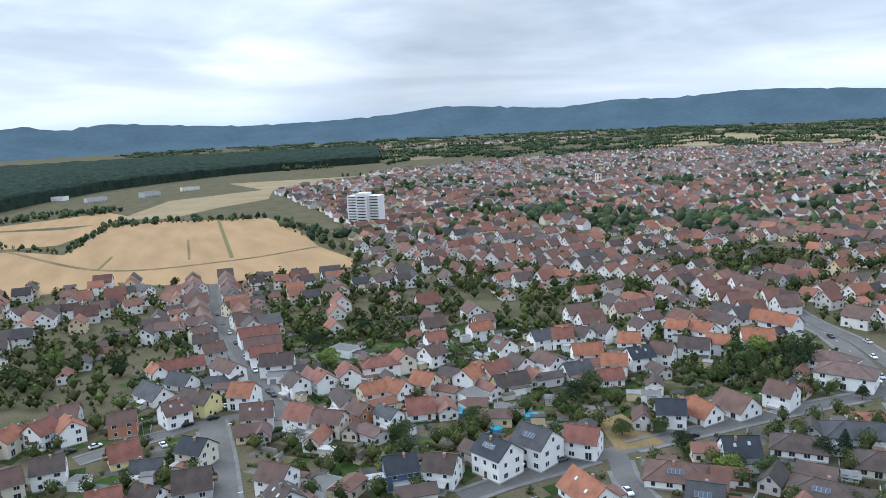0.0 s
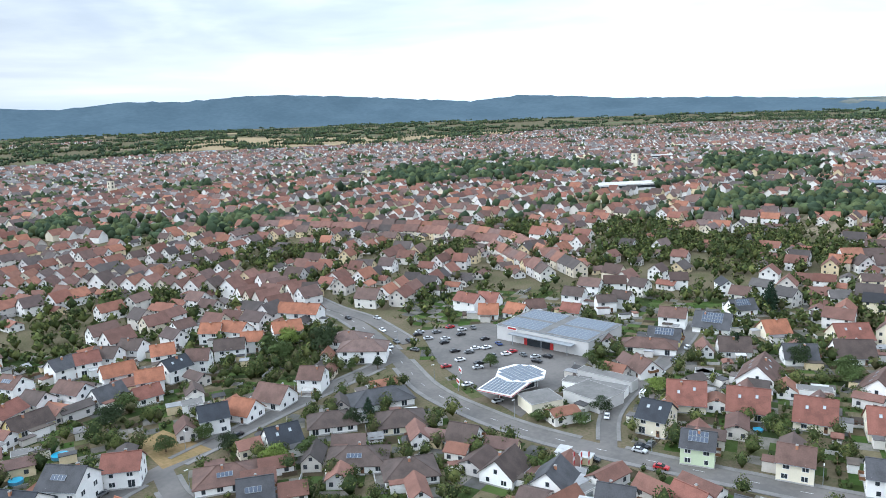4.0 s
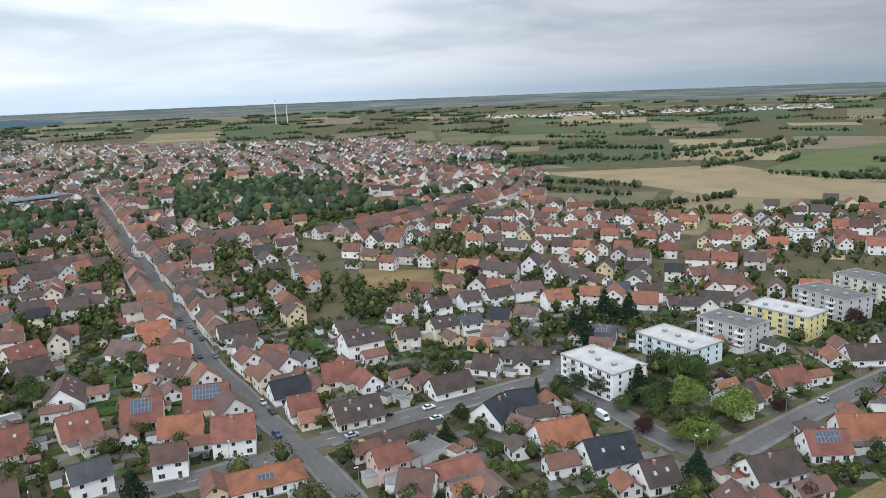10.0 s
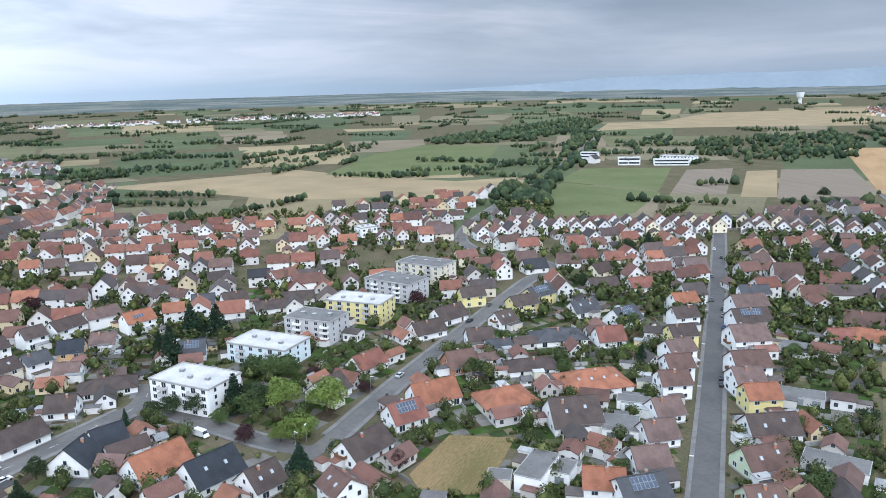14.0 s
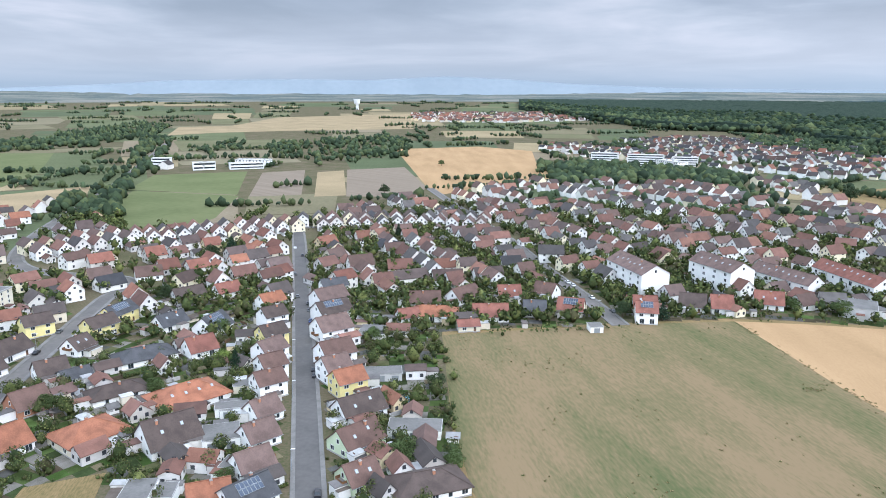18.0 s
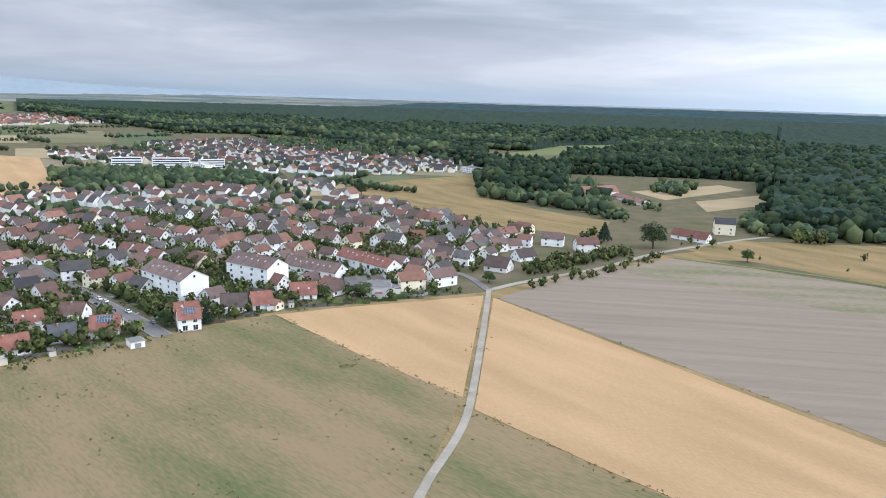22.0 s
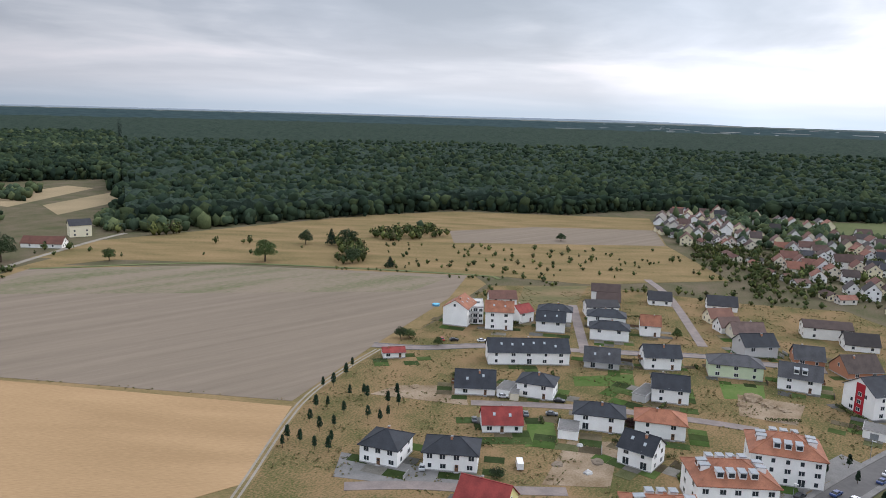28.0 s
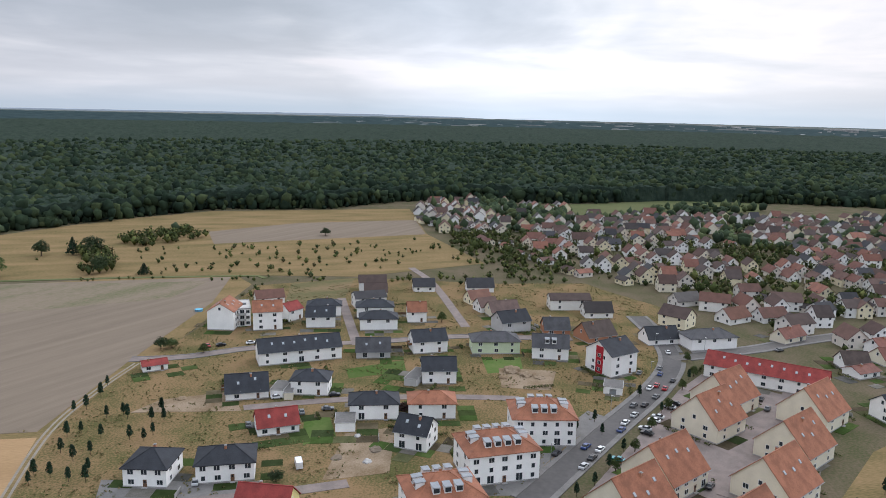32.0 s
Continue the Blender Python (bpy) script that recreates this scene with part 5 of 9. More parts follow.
def gable_body(L, w, e, rz):
    l, y = L / 2, w / 2
    s = Soup()
    s.add([(-l, -y, -.3), (l, -y, -.3), (l, y, -.3), (-l, y, -.3), (-l, -y, e), (l, -y, e), (l, y, e), (-l, y, e), (-l, 0, rz - .12), (l, 0, rz - .12)],
          [(0, 3, 2, 1), (0, 1, 5, 4), (2, 3, 7, 6), (1, 2, 6, 9, 5), (3, 0, 4, 8, 7), (4, 5, 9, 8), (6, 7, 8, 9)])
    return s.box(-l - .05, -y - .05, -.3, l + .05, y + .05, .45, 1)


def gable_roof(L, w, e, rz, o=0.55, t=0.24):
    l, y = L / 2 + o * 0.7, w / 2 + o
    d = e - (rz - e) / (w / 2) * o
    s = Soup()
    for k in (1, -1):
        q = [(-l, k * y, d), (l, k * y, d), (l, 0, rz), (-l, 0, rz)]
        if k < 0:
            q.reverse()
        s.hull([(a, b, c - t) for a, b, c in q], q)
    s.box(-l, -0.16, rz - 0.08, l, 0.16, rz + 0.07, 0)
    for k in (1, -1):
        s.box(-l, k * (y + .06) - .07, d - .22, l, k * (y + .06) + .07, d - .09, 1)
    return s


def hip_roof(L, w, e, rz, o=0.6):
    l, y = L / 2 + o, w / 2 + o
    r = max(0.3, L / 2 - w / 2)
    d = e - 0.2
    s = Soup()
    s.add([(-l, -y, d), (l, -y, d), (l, y, d), (-l, y, d), (-r, 0, rz), (r, 0, rz), (-l, -y, d - .2), (l, -y, d - .2), (l, y, d - .2), (-l, y, d - .2)],
          [(0, 1, 5, 4), (1, 2, 5), (2, 3, 4, 5), (3, 0, 4), (6, 9, 8, 7), (0, 6, 7, 1), (1, 7, 8, 2), (2, 8, 9, 3), (3, 9, 6, 0)])
    s.box(-r - .1, -.15, rz - .1, r + .1, .15, rz + .06, 0)
    for a, b in ((-1, -1), (1, -1), (1, 1), (-1, 1)):
        p, q = Vector((a * r, 0, rz + .02)), Vector((a * l, b * y, d + .02))
        n = (q - p).cross(Vector((0, 0, 1))).normalized() * .13
        s.hull([tuple(v) for v in (p - n, p + n, q + n, q - n)], [tuple(v + Vector((0, 0, .08))) for v in (p - n, p + n, q + n, q - n)])
    return s


HOUSES = []


def house(x, y, turn, L, w, kind, wall, roof, extra=""):
    """A detached house: x, y, ridge direction in degrees, length and width in metres."""
    e, slope = KINDS[kind[0]]
    hip = "h" in kind
    rz = e + (0.5 if hip else slope) * w / 2
    far = math.hypot(x, y)
    rnd = random.Random(int(x * 13 + y * 7))
    h = root("house", x, y, 0, turn, f"{WALL_WORDS[wall]} {STOREYS[kind[0]]} house with {ROOF_WORDS[roof]} {'hipped' if hip else 'gable'} roof", "house", "houses of the town")
    HOUSES.append((x, y, radians(turn), L, w))
    n = max(1, int(L / 12))
    for k in range(n):
        take(x + (k - (n - 1) / 2) * 12 * math.cos(radians(turn)), y + (k - (n - 1) / 2) * 12 * math.sin(radians(turn)), 6.0)
    if hip:
        s = Soup()
        s.box(-L / 2, -w / 2, -.3, L / 2, w / 2, e).box(-L / 2 - .05, -w / 2 - .05, -.3, L / 2 + .05, w / 2 + .05, .45, 1)
        part("wall", s.mesh("wall", "plaster_" + wall, "concrete"), h)
        rf = part("roof", hip_roof(L, w, e, rz).mesh("roof", "tiles_" + roof), h)
    else:
        part("wall", gable_body(L, w, e, rz).mesh("wall", "plaster_" + wall, "concrete"), h)
        rf = part("roof", gable_roof(L, w, e, rz).mesh("roof", "tiles_" + roof, "metal_grey"), h)
    sl = 0.5 if hip else slope
    tilt = math.degrees(math.atan(sl))
    cy = rnd.choice((-1, 1)) * w * 0.1
    part("chimney", CHIMNEY, rf, "", pose(rnd.uniform(-.25, .25) * L * (0.4 if hip else 1), cy, rz - abs(cy) * sl))
    floors = {"0": [0.95], "1": [0.95], "2": [1.0, 3.75], "3": [1.2, 4.3], "4": [1.0, 3.75, 6.5], "5": [1.0, 3.5], "6": [1.0, 3.8, 6.6, 9.4]}[kind[0]]
    if far > 335 and kind[0] not in "46":
        floors = floors[-1:]
    across = max(2, int(L / 3.6)) if far < 230 else max(2, int(L / 6))
    door_side = rnd.choice((0, 180))
    for i, z in enumerate(floors):
        for side in (0, 180):
            away = math.sin(radians(turn + side)) * x - math.cos(radians(turn + side)) * y > .25 * far
            for k in range(across):
                px = (k + 0.5) / across * L - L / 2 + rnd.uniform(-.25, .25)
                if away and far > 240:
                    continue
                if i == 0 and side == door_side and k == across // 2:
                    if far < 430:
                        part("door", DOOR, h, "", pose(0, 0, 0, 0, 0, side) @ pose(px, -w / 2 - .06, .3))
                    continue
                kind_w = "tall" if i == 0 and rnd.random() < 0.25 else rnd.choice(("wide", "wide", "narrow"))
                part("window", WINDOWS[kind_w], h, "", pose(0, 0, 0, 0, 0, side) @ pose(px, -w / 2, z - (0.5 if kind_w == "tall" else 0)))
        for side in (90, 270):
            for k in ((-0.24, 0.24) if far < 260 else (rnd.choice((-.2, .2)),) if far < 310 else ()):
                part("window", WINDOWS[rnd.choice(("wide", "narrow"))], h, "", pose(0, 0, 0, 0, 0, side) @ pose(k * w, -L / 2, z))
    if not hip and kind[0] != "0":
        for side in (90, 270):
            if rz - e > 2.4:
                part("window", WINDOWS["narrow"], h, "", pose(0, 0, 0, 0, 0, side) @ pose(rnd.uniform(-.4, .4), -L / 2, e + .35))
    if "r" in extra:
        for side in (90, 270):
            fp = part("facade_panel", Soup().box(-1.9, -.18, .2, 1.9, .05, rz - 2.2).mesh("facade_panel", "plaster_red"), h, "dark red facade strip over the stairwell", pose(0, 0, 0, 0, 0, side) @ pose(.6, -L / 2, 0))
            for z in (1.2, 4.0, 6.8):
                part("window", WINDOWS["wide"], fp, "", pose(0, -.2, z))
    if kind[0] in "123" and not hip and far < 320 and rnd.random() < .4:
        side = 90 if rnd.random() < .5 else 270
        part("balcony", HOUSE_BALCONY, h, "", pose(0, 0, 0, 0, 0, side) @ pose(rnd.uniform(-.1, .1) * w, -L / 2, 2.9))
    if kind[0] in "012" and far < 320 and rnd.random() < .35:
        side = rnd.choice((0, 180))
        part("porch", PORCH, h, "", pose(0, 0, 0, 0, 0, side) @ pose(rnd.uniform(-.3, .3) * L, -w / 2, 0))
    if "s" in extra:
        for side in (1, -1):
            for k in range(max(2, int(L / 5))):
                q = rnd.uniform(0.35, 0.6) * w / 2
                part("skylight", SKYLIGHT, rf, "", pose((k + 0.5) / max(2, int(L / 5)) * L * .8 - L * .4, side * q, rz - q * sl + .03, side * -tilt))
    if "p" in extra:
        for i in range(4):
            q = w * .27
            part("solar_panel", SOLAR, rf, "", pose((i - 1) * 1.06, (1 if y * math.cos(radians(turn)) - x * math.sin(radians(turn)) < 0 else -1) * q, rz - q * sl + .09, (1 if y * math.cos(radians(turn)) - x * math.sin(radians(turn)) < 0 else -1) * -tilt))
    if "v" in extra:
        facing = 1 if y * math.cos(radians(turn)) - x * math.sin(radians(turn)) < 0 else -1
        cols, rows = int(L * 0.62 / 1.08), max(1, int(w / 2 / math.cos(radians(tilt)) * 0.72 / 1.68))
        for i in range(cols):
            for j in range(rows):
                q = (0.45 + (j + .5) * 1.68 * math.cos(radians(tilt)))
                part("solar_panel", SOLAR, rf, "", pose((i - (cols - 1) / 2) * 1.06, facing * q, rz - q * sl + .09, facing * -tilt))
    if "d" in extra:
        for side in (0, 180, 90, 270) if hip else (0, 180):
            nd = 2 if side in (90, 270) or not hip else 4 if L > 20 else 3
            for k in range(nd):
                px = (k - (nd - 1) / 2) * 2.9
                q = w / 2 * 0.72 + ((L - w) / 2 if side in (90, 270) else 0)
                zb = rz - w / 2 * 0.72 * sl
                dm = part("dormer", DORMER, rf, "zinc-roofed white dormer", pose(0, 0, 0, 0, 0, side) @ pose(px, -q, zb))
    return h


s = Soup()
s.box(-.9, -0.3, -0.6, .9, 2.0, 1.6, 0).hull([(-1.0, -.45, 1.55), (1.0, -.45, 1.55), (1.0, 2.3, 1.7), (-1.0, 2.3, 1.7)], [(-1.0, -.45, 1.7), (1.0, -.45, 1.7), (1.0, 2.3, 1.88), (-1.0, 2.3, 1.88)], 1)
s.box(-.75, -.34, .25, .75, -.28, 1.4, 2)
DORMER = s.mesh("dormer", "render_white", "metal_grey", "window_glass")


def flats(x, y, turn, L, w, height, storeys, wall, top):
    """A flat-roofed block of flats with rows of windows and balconies."""
    b = root("block_of_flats", x, y, 0, turn, f"{WALL_WORDS[wall]} flat-roofed block of flats with {storeys} storeys and balconies", "apartment block", "blocks of flats")
    n = max(1, int(L / 10))
    for k in range(n):
        take(x + (k - (n - 1) / 2) * 10 * math.cos(radians(turn)), y + (k - (n - 1) / 2) * 10 * math.sin(radians(turn)), 10)
    HOUSES.append((x, y, radians(turn), L, w))
    s = Soup()
    s.box(-L / 2, -w / 2, -.3, L / 2, w / 2, height - .5)
    part("wall", s.mesh("wall", "plaster_" + wall), b)
    s = Soup()
    m = {"white": "flat_roof_white", "grey": "flat_roof_grey", "pale": "flat_roof_white"}[top]
    o, i = (L / 2 + .25, w / 2 + .25), (L / 2 - .1, w / 2 - .1)
    ring = [(-1, -1), (1, -1), (1, 1), (-1, 1)]
    v = [(a * o[0], c * o[1], height - .5) for a, c in ring] + [(a * o[0], c * o[1], height + .15) for a, c in ring] + [(a * i[0], c * i[1], height + .15) for a, c in ring] + [(a * i[0], c * i[1], height - .1) for a, c in ring]
    fc = [(3, 2, 1, 0)] + [(k + j, k + (j + 1) % 4, k + 4 + (j + 1) % 4, k + 4 + j) for k in (0, 4, 8) for j in range(4)]
    s.add(v, fc, 1).add([], [])
    s.f.append((12, 13, 14, 15))
    s.s.append(0)
    roof = part("roof", s.mesh("roof", m, "concrete"), b, "flat gravelled roof with a raised rim")
    for k in range(max(2, int(L / 7))):
        part("vent", Soup().box(-.7, -.7, 0, .7, .7, .8, 0).box(-.85, -.85, .8, .85, .85, .95, 1).mesh("vent", "metal_grey", "concrete"), roof, "", pose((k + .5) / max(2, int(L / 7)) * L * .8 - L * .4, random.Random(k + int(x)).uniform(-.2, .2) * w, height - .1))
    hz = (height - .6) / storeys
    cols = max(3, int(L / 4))
    for i in range(storeys):
        for side in (0, 180):
            for k in range(cols):
                px = (k + .5) / cols * L - L / 2
                if k % 3 == 1 and i:
                    bal = Soup().box(-1.7, -1.5, -.15, 1.7, 0, 0, 1).box(-1.7, -1.5, 0, 1.7, -1.42, 1.0, 0).box(-1.7, -1.5, 0, -1.62, 0, 1.0, 0).box(1.62, -1.5, 0, 1.7, 0, 1.0, 0)
                    part("balcony", bal.mesh("balcony", "plaster_grey" if wall != "grey" else "plaster_white", "concrete"), b, "", pose(0, 0, 0, 0, 0, side) @ pose(px, -w / 2, i * hz + .35))
                part("window", WINDOWS["tall" if k % 3 == 1 else "wide"], b, "", pose(0, 0, 0, 0, 0, side) @ pose(px, -w / 2, i * hz + (.45 if k % 3 == 1 else .95)))
        for side in (90, 270):
            for k in ((-.25, .25) if w < 14.5 else (-.3, 0, .3)):
                part("window", WINDOWS["narrow"], b, "", pose(0, 0, 0, 0, 0, side) @ pose(k * w, -L / 2, i * hz + .95))
    return b


def flat_annex(x, y, turn, L, w, height):
    """A flat-roofed garage or shed."""
    rnd = random.Random(int(x * 3 + y))
    wall = rnd.choice(("white", "white", "grey", "cream"))
    b = root("garage", x, y, 0, turn, f"low {WALL_WORDS[wall]} garage with a flat grey roof", "garage", "garages and sheds")
    take(x, y, min(L, w) / 2)
    HOUSES.append((x, y, radians(turn), L, w))
    part("wall", Soup().box(-L / 2, -w / 2, -.2, L / 2, w / 2, height - .2).mesh("wall", "plaster_" + wall), b)
    part("roof", Soup().box(-L / 2 - .2, -w / 2 - .2, height - .2, L / 2 + .2, w / 2 + .2, height, 1).box(-L / 2, -w / 2, height, L / 2, w / 2, height + .03, 0).mesh("roof", "flat_roof_grey", "concrete"), b)
    n = max(1, int(L / 4))
    for k in range(n):
        part("garage_door", GARAGE_DOOR, b, "", pose(0, 0, 0, 0, 0, 0 if y > 0 else 180) @ pose((k + .5) / n * L - L / 2, -w / 2, 0))


s = Soup()
s.box(-1.2, -.06, 0, 1.2, .02, 2.1, 0)
for k in range(4):
    s.box(-1.15, -.08, .08 + k * .5, 1.15, -.05, .5 + k * .5, 0)
GARAGE_DOOR = s.mesh("garage_door", "metal_grey")


def pool(x, y, r, h):
    p = root("swimming_pool", x, y, 0, 0, "round blue garden pool filled with clear water", "pool", "garden pools")
    s = Soup()
    s.tube(0, 0, -.1, h, r, r, 20)
    part("shell", s.mesh("shell", "pool_shell"), p)
    part("water", Soup().tube(0, 0, h - .05, h + .012, r * .94, r * .94, 20).mesh("water", "pool_water"), p, "clear blue water")
    take(x, y, r)


house(-277.1, -102.3, 120, 32.9, 11, "2", "white", "anthracite", "s")
house(-288.3, 80.1, 67, 43.2, 11, "2", "white", "crimson", "s")
house(97.5, -134.8, 66, 11.8, 10, "2", "white", "grey", "v")
house(146.2, -82.5, 179, 9.0, 9, "2", "white", "brown", "s")
house(105.8, -131.9, 42, 9.7, 9, "2", "white", "orange", "")
house(60.9, -159.1, 41, 19.0, 12, "0h", "white", "darkbrown", "")
house(-168.8, -25.9, 116, 18.1, 15, "4h", "white", "orange", "d")
house(131.0, 111.7, 121, 9.0, 10, "1", "white", "grey", "")
house(172.3, -10.4, 71, 9.0, 9, "1", "white", "brown", "")
house(150.1, 86.5, 109, 9.0, 10, "1", "white", "grey", "")
house(78.3, -155.7, 57, 9.0, 9, "1", "green", "brown", "s")
house(30.5, -373.7, 125, 35.0, 15, "6", "white", "pinkbrown", "s")
house(144.1, 99.8, 91, 9.0, 10, "1", "white", "red", "")
house(-170.2, 45.9, 139, 17.0, 16.4, "5", "cream", "orange", "s")
house(-162.7, -69.1, 92, 13.5, 11, "1", "yellow", "crimson", "")
house(-178.1, 20.9, 139, 17.0, 16.4, "5", "cream", "orange", "s")
house(165.8, -70.2, 100, 9.0, 10, "1", "white", "darkbrown", "s")
house(179.8, -20.9, 109, 13.4, 9, "0", "white", "red", "")
house(127.0, 129.4, 26, 11.1, 10, "1", "white", "grey", "")
house(35.6, 180.2, 114, 14.0, 10, "1", "white", "orange", "s")
house(183.7, -3.5, 111, 9.0, 9, "2", "pink", "red", "")
house(63.6, 173.5, 158, 9.0, 10, "1", "white", "grey", "p")
house(183.3, 28.5, 107, 18.9, 11, "1h", "white", "orange", "p")
house(107.4, -151.9, 60, 9.6, 9, "1", "white", "pinkbrown", "")
house(-43.8, 181.5, 123, 9.0, 8, "2", "white", "darkbrown", "s")
house(121.6, 142.2, 21, 11.1, 10, "1", "white", "darkbrown", "")
house(178.5, -62.0, 101, 14.0, 12, "1", "white", "anthracite", "s")
house(102.1, 159.7, 155, 14.4, 12, "0h", "white", "darkbrown", "")
house(-9.0, -390.2, 132, 29.7, 15, "6", "white", "pinkbrown", "s")
house(163.7, -99.6, 103, 14.8, 10, "1", "white", "darkbrown", "")
house(-2.5, 194.7, 161, 9.0, 9, "2", "white", "darkbrown", "")
house(87.9, -173.8, 65, 13.1, 10, "1", "green", "brown", "s")
house(-14.2, 195.3, 13, 9.0, 9, "2", "blue", "anthracite", "")
house(-197.0, -14.9, 115, 20.4, 15, "4h", "white", "orange", "d")
house(190.9, -52.4, 102, 15.0, 12, "1", "white", "orange", "")
house(61.6, 188.9, 161, 16.9, 12, "0h", "white", "brown", "p")
house(94.7, 175.0, 143, 16.9, 12, "0h", "white", "darkbrown", "p")
house(13.3, 198.9, 132, 10.8, 10, "3", "white", "anthracite", "p")
house(-39.9, -397.6, 134, 35.7, 11, "3", "white", "pinkbrown", "s")
house(-48.3, 193.7, 156, 9.0, 9, "2", "white", "brown", "")
house(-180.4, -87.9, 111, 15.3, 11, "2h", "white", "anthracite", "")
house(-199.1, 31.7, 139, 17.0, 16.4, "5", "cream", "orange", "s")
house(202.1, -7.1, 115, 21.0, 9, "0", "yellow", "darkbrown", "")
house(115.3, -166.8, 63, 9.4, 9, "1", "white", "pinkbrown", "")
house(180.7, 93.6, 116, 9.0, 9, "2", "cream", "brown", "")
house(195.9, 55.5, 101, 9.0, 9, "2", "white", "brown", "")
house(189.6, 74.6, 119, 10.0, 9, "2", "white", "grey", "")
house(-174.3, -106.2, 98, 11.6, 12, "2h", "white", "anthracite", "")
house(169.3, 115.3, 120, 9.0, 9, "2", "green", "grey", "v")
house(25.4, 204.9, 135, 11.2, 11, "3", "white", "grey", "p")
house(125.2, 164.6, 120, 9.0, 9, "1", "white", "darkbrown", "")
house(-197.8, 60.4, 139, 17.0, 16.4, "5", "cream", "orange", "s")
house(-83.1, 190.7, 157, 9.0, 6, "1", "white", "darkbrown", "")
house(-72.4, 195.7, 14, 10.3, 10, "1", "grey", "darkbrown", "")
house(138.4, -157.2, 60, 14.6, 14, "1", "white", "darkbrown", "s")
house(-93.9, 187.9, 21, 9.0, 8, "1", "cream", "red", "")
house(172.6, -120.2, 84, 10.9, 10, "1", "white", "red", "v")
house(207.9, 40.1, 97, 11.8, 13, "2", "white", "red", "")
house(39.6, 208.4, 154, 10.0, 9, "2", "white", "red", "")
house(209.4, -36.7, 134, 9.0, 12, "1", "white", "anthracite", "")
house(-209.5, -40.3, 80, 10.4, 10, "2", "white", "anthracite", "s")
house(96.2, -192.6, 56, 14.3, 10, "1", "white", "darkbrown", "s")
house(-70.7, -409.7, 121, 43.4, 11, "3", "white", "red", "s")
house(82.6, 199.3, 174, 10.0, 10, "1", "white", "anthracite", "s")
house(123.0, -181.1, 66, 9.0, 9, "1", "white", "pinkbrown", "")
house(218.9, 4.9, 109, 15.0, 11, "1", "cream", "darkbrown", "s")
house(161.2, -151.2, 72, 17.3, 14, "1h", "cream", "orange", "")
house(216.1, -46.5, 96, 9.0, 10, "1", "white", "anthracite", "")
house(176.3, 135.0, 108, 9.0, 11, "2", "cream", "anthracite", "s")
house(118.1, 188.5, 154, 15.4, 12, "0h", "cream", "darkbrown", "")
house(-223.0, -3.1, 101, 19.3, 15, "4h", "white", "orange", "d")
house(178.6, -136.0, 77, 15.0, 11, "1", "white", "orange", "")
house(217.8, 57.4, 98, 12.5, 10, "1", "white", "orange", "")
house(-89.5, 207.1, 8, 9.0, 6, "1", "yellow", "grey", "")
house(101.1, 202.3, 155, 14.9, 11, "0h", "white", "darkbrown", "")
house(-127.4, 187.6, 20, 9.0, 7, "1", "white", "red", "")
house(226.2, 21.8, 108, 9.3, 10, "1", "white", "red", "")
house(-210.8, -85.5, 120, 12.7, 9, "1", "white", "crimson", "s")
house(-77.1, 214.1, 159, 9.0, 9, "2", "cream", "anthracite", "")
house(107.5, -207.5, 54, 10.3, 9, "2", "yellow", "orange", "")
house(205.3, -113.0, 109, 11.9, 10, "1", "white", "darkbrown", "s")
house(-126.1, 197.6, 35, 9.0, 9, "2", "cream", "brown", "")
house(-19.8, 234.0, 136, 9.0, 6, "2", "white", "grey", "")
house(-38.8, 231.8, 163, 9.7, 8, "2", "cream", "brown", "")
house(-224.0, 72.4, 139, 17.0, 16.4, "5", "cream", "orange", "s")
house(-228.6, -58.4, 105, 15.9, 10, "2h", "white", "anthracite", "")
house(234.7, -26.5, 112, 14.7, 9, "1", "white", "darkbrown", "")
house(71.0, 225.7, 168, 9.0, 9, "2", "white", "anthracite", "")
house(-233.3, -39.8, 103, 15.4, 10, "2h", "white", "orange", "")
house(-117.7, 205.7, 22, 9.0, 9, "2", "white", "darkbrown", "")
house(131.5, -197.3, 57, 9.7, 9, "2", "white", "brown", "")
house(152.8, -183.6, 64, 22.0, 16, "0h", "white", "orange", "s")
house(-100.6, 217.1, 31, 9.0, 9, "1", "yellow", "red", "")
house(215.3, 106.4, 116, 11.7, 13, "1", "cream", "red", "s")
house(223.0, 89.2, 122, 11.0, 13, "1", "cream", "red", "s")
house(-29.1, 238.9, 128, 9.0, 7, "2", "brick", "brown", "")
house(-48.4, 236.5, 151, 10.0, 10, "2", "white", "red", "")
house(207.6, 124.0, 121, 12.4, 13, "1", "cream", "red", "s")
house(122.7, 208.6, 164, 21.0, 12, "0h", "white", "grey", "")
house(231.2, 72.1, 100, 12.1, 13, "1", "cream", "red", "v")
house(82.4, 228.0, 119, 9.0, 9, "1", "white", "orange", "")
house(-9.7, 242.6, 10, 9.2, 9, "1", "white", "red", "")
house(198.3, 140.3, 126, 12.0, 13, "1", "cream", "red", "s")
house(241.6, 27.3, 113, 12.7, 10, "1", "white", "anthracite", "")
house(238.3, 53.5, 97, 14.0, 13, "1", "cream", "red", "v")
house(-239.5, 50.5, 139, 17.0, 16.4, "5", "cream", "orange", "s")
house(244.8, 1.1, 26, 9.8, 8, "1", "white", "red", "")
house(117.0, -216.0, 56, 9.5, 10, "2", "white", "pinkbrown", "")
house(-64.5, 239.8, 10, 10.5, 10, "2", "white", "brown", "s")
house(176.3, -178.3, 59, 17.8, 10, "0h", "white", "darkbrown", "")
house(94.9, 232.4, 119, 11.9, 10, "1", "white", "brown", "")
house(-36.1, 249.1, 114, 14.3, 7, "2", "white", "darkbrown", "")
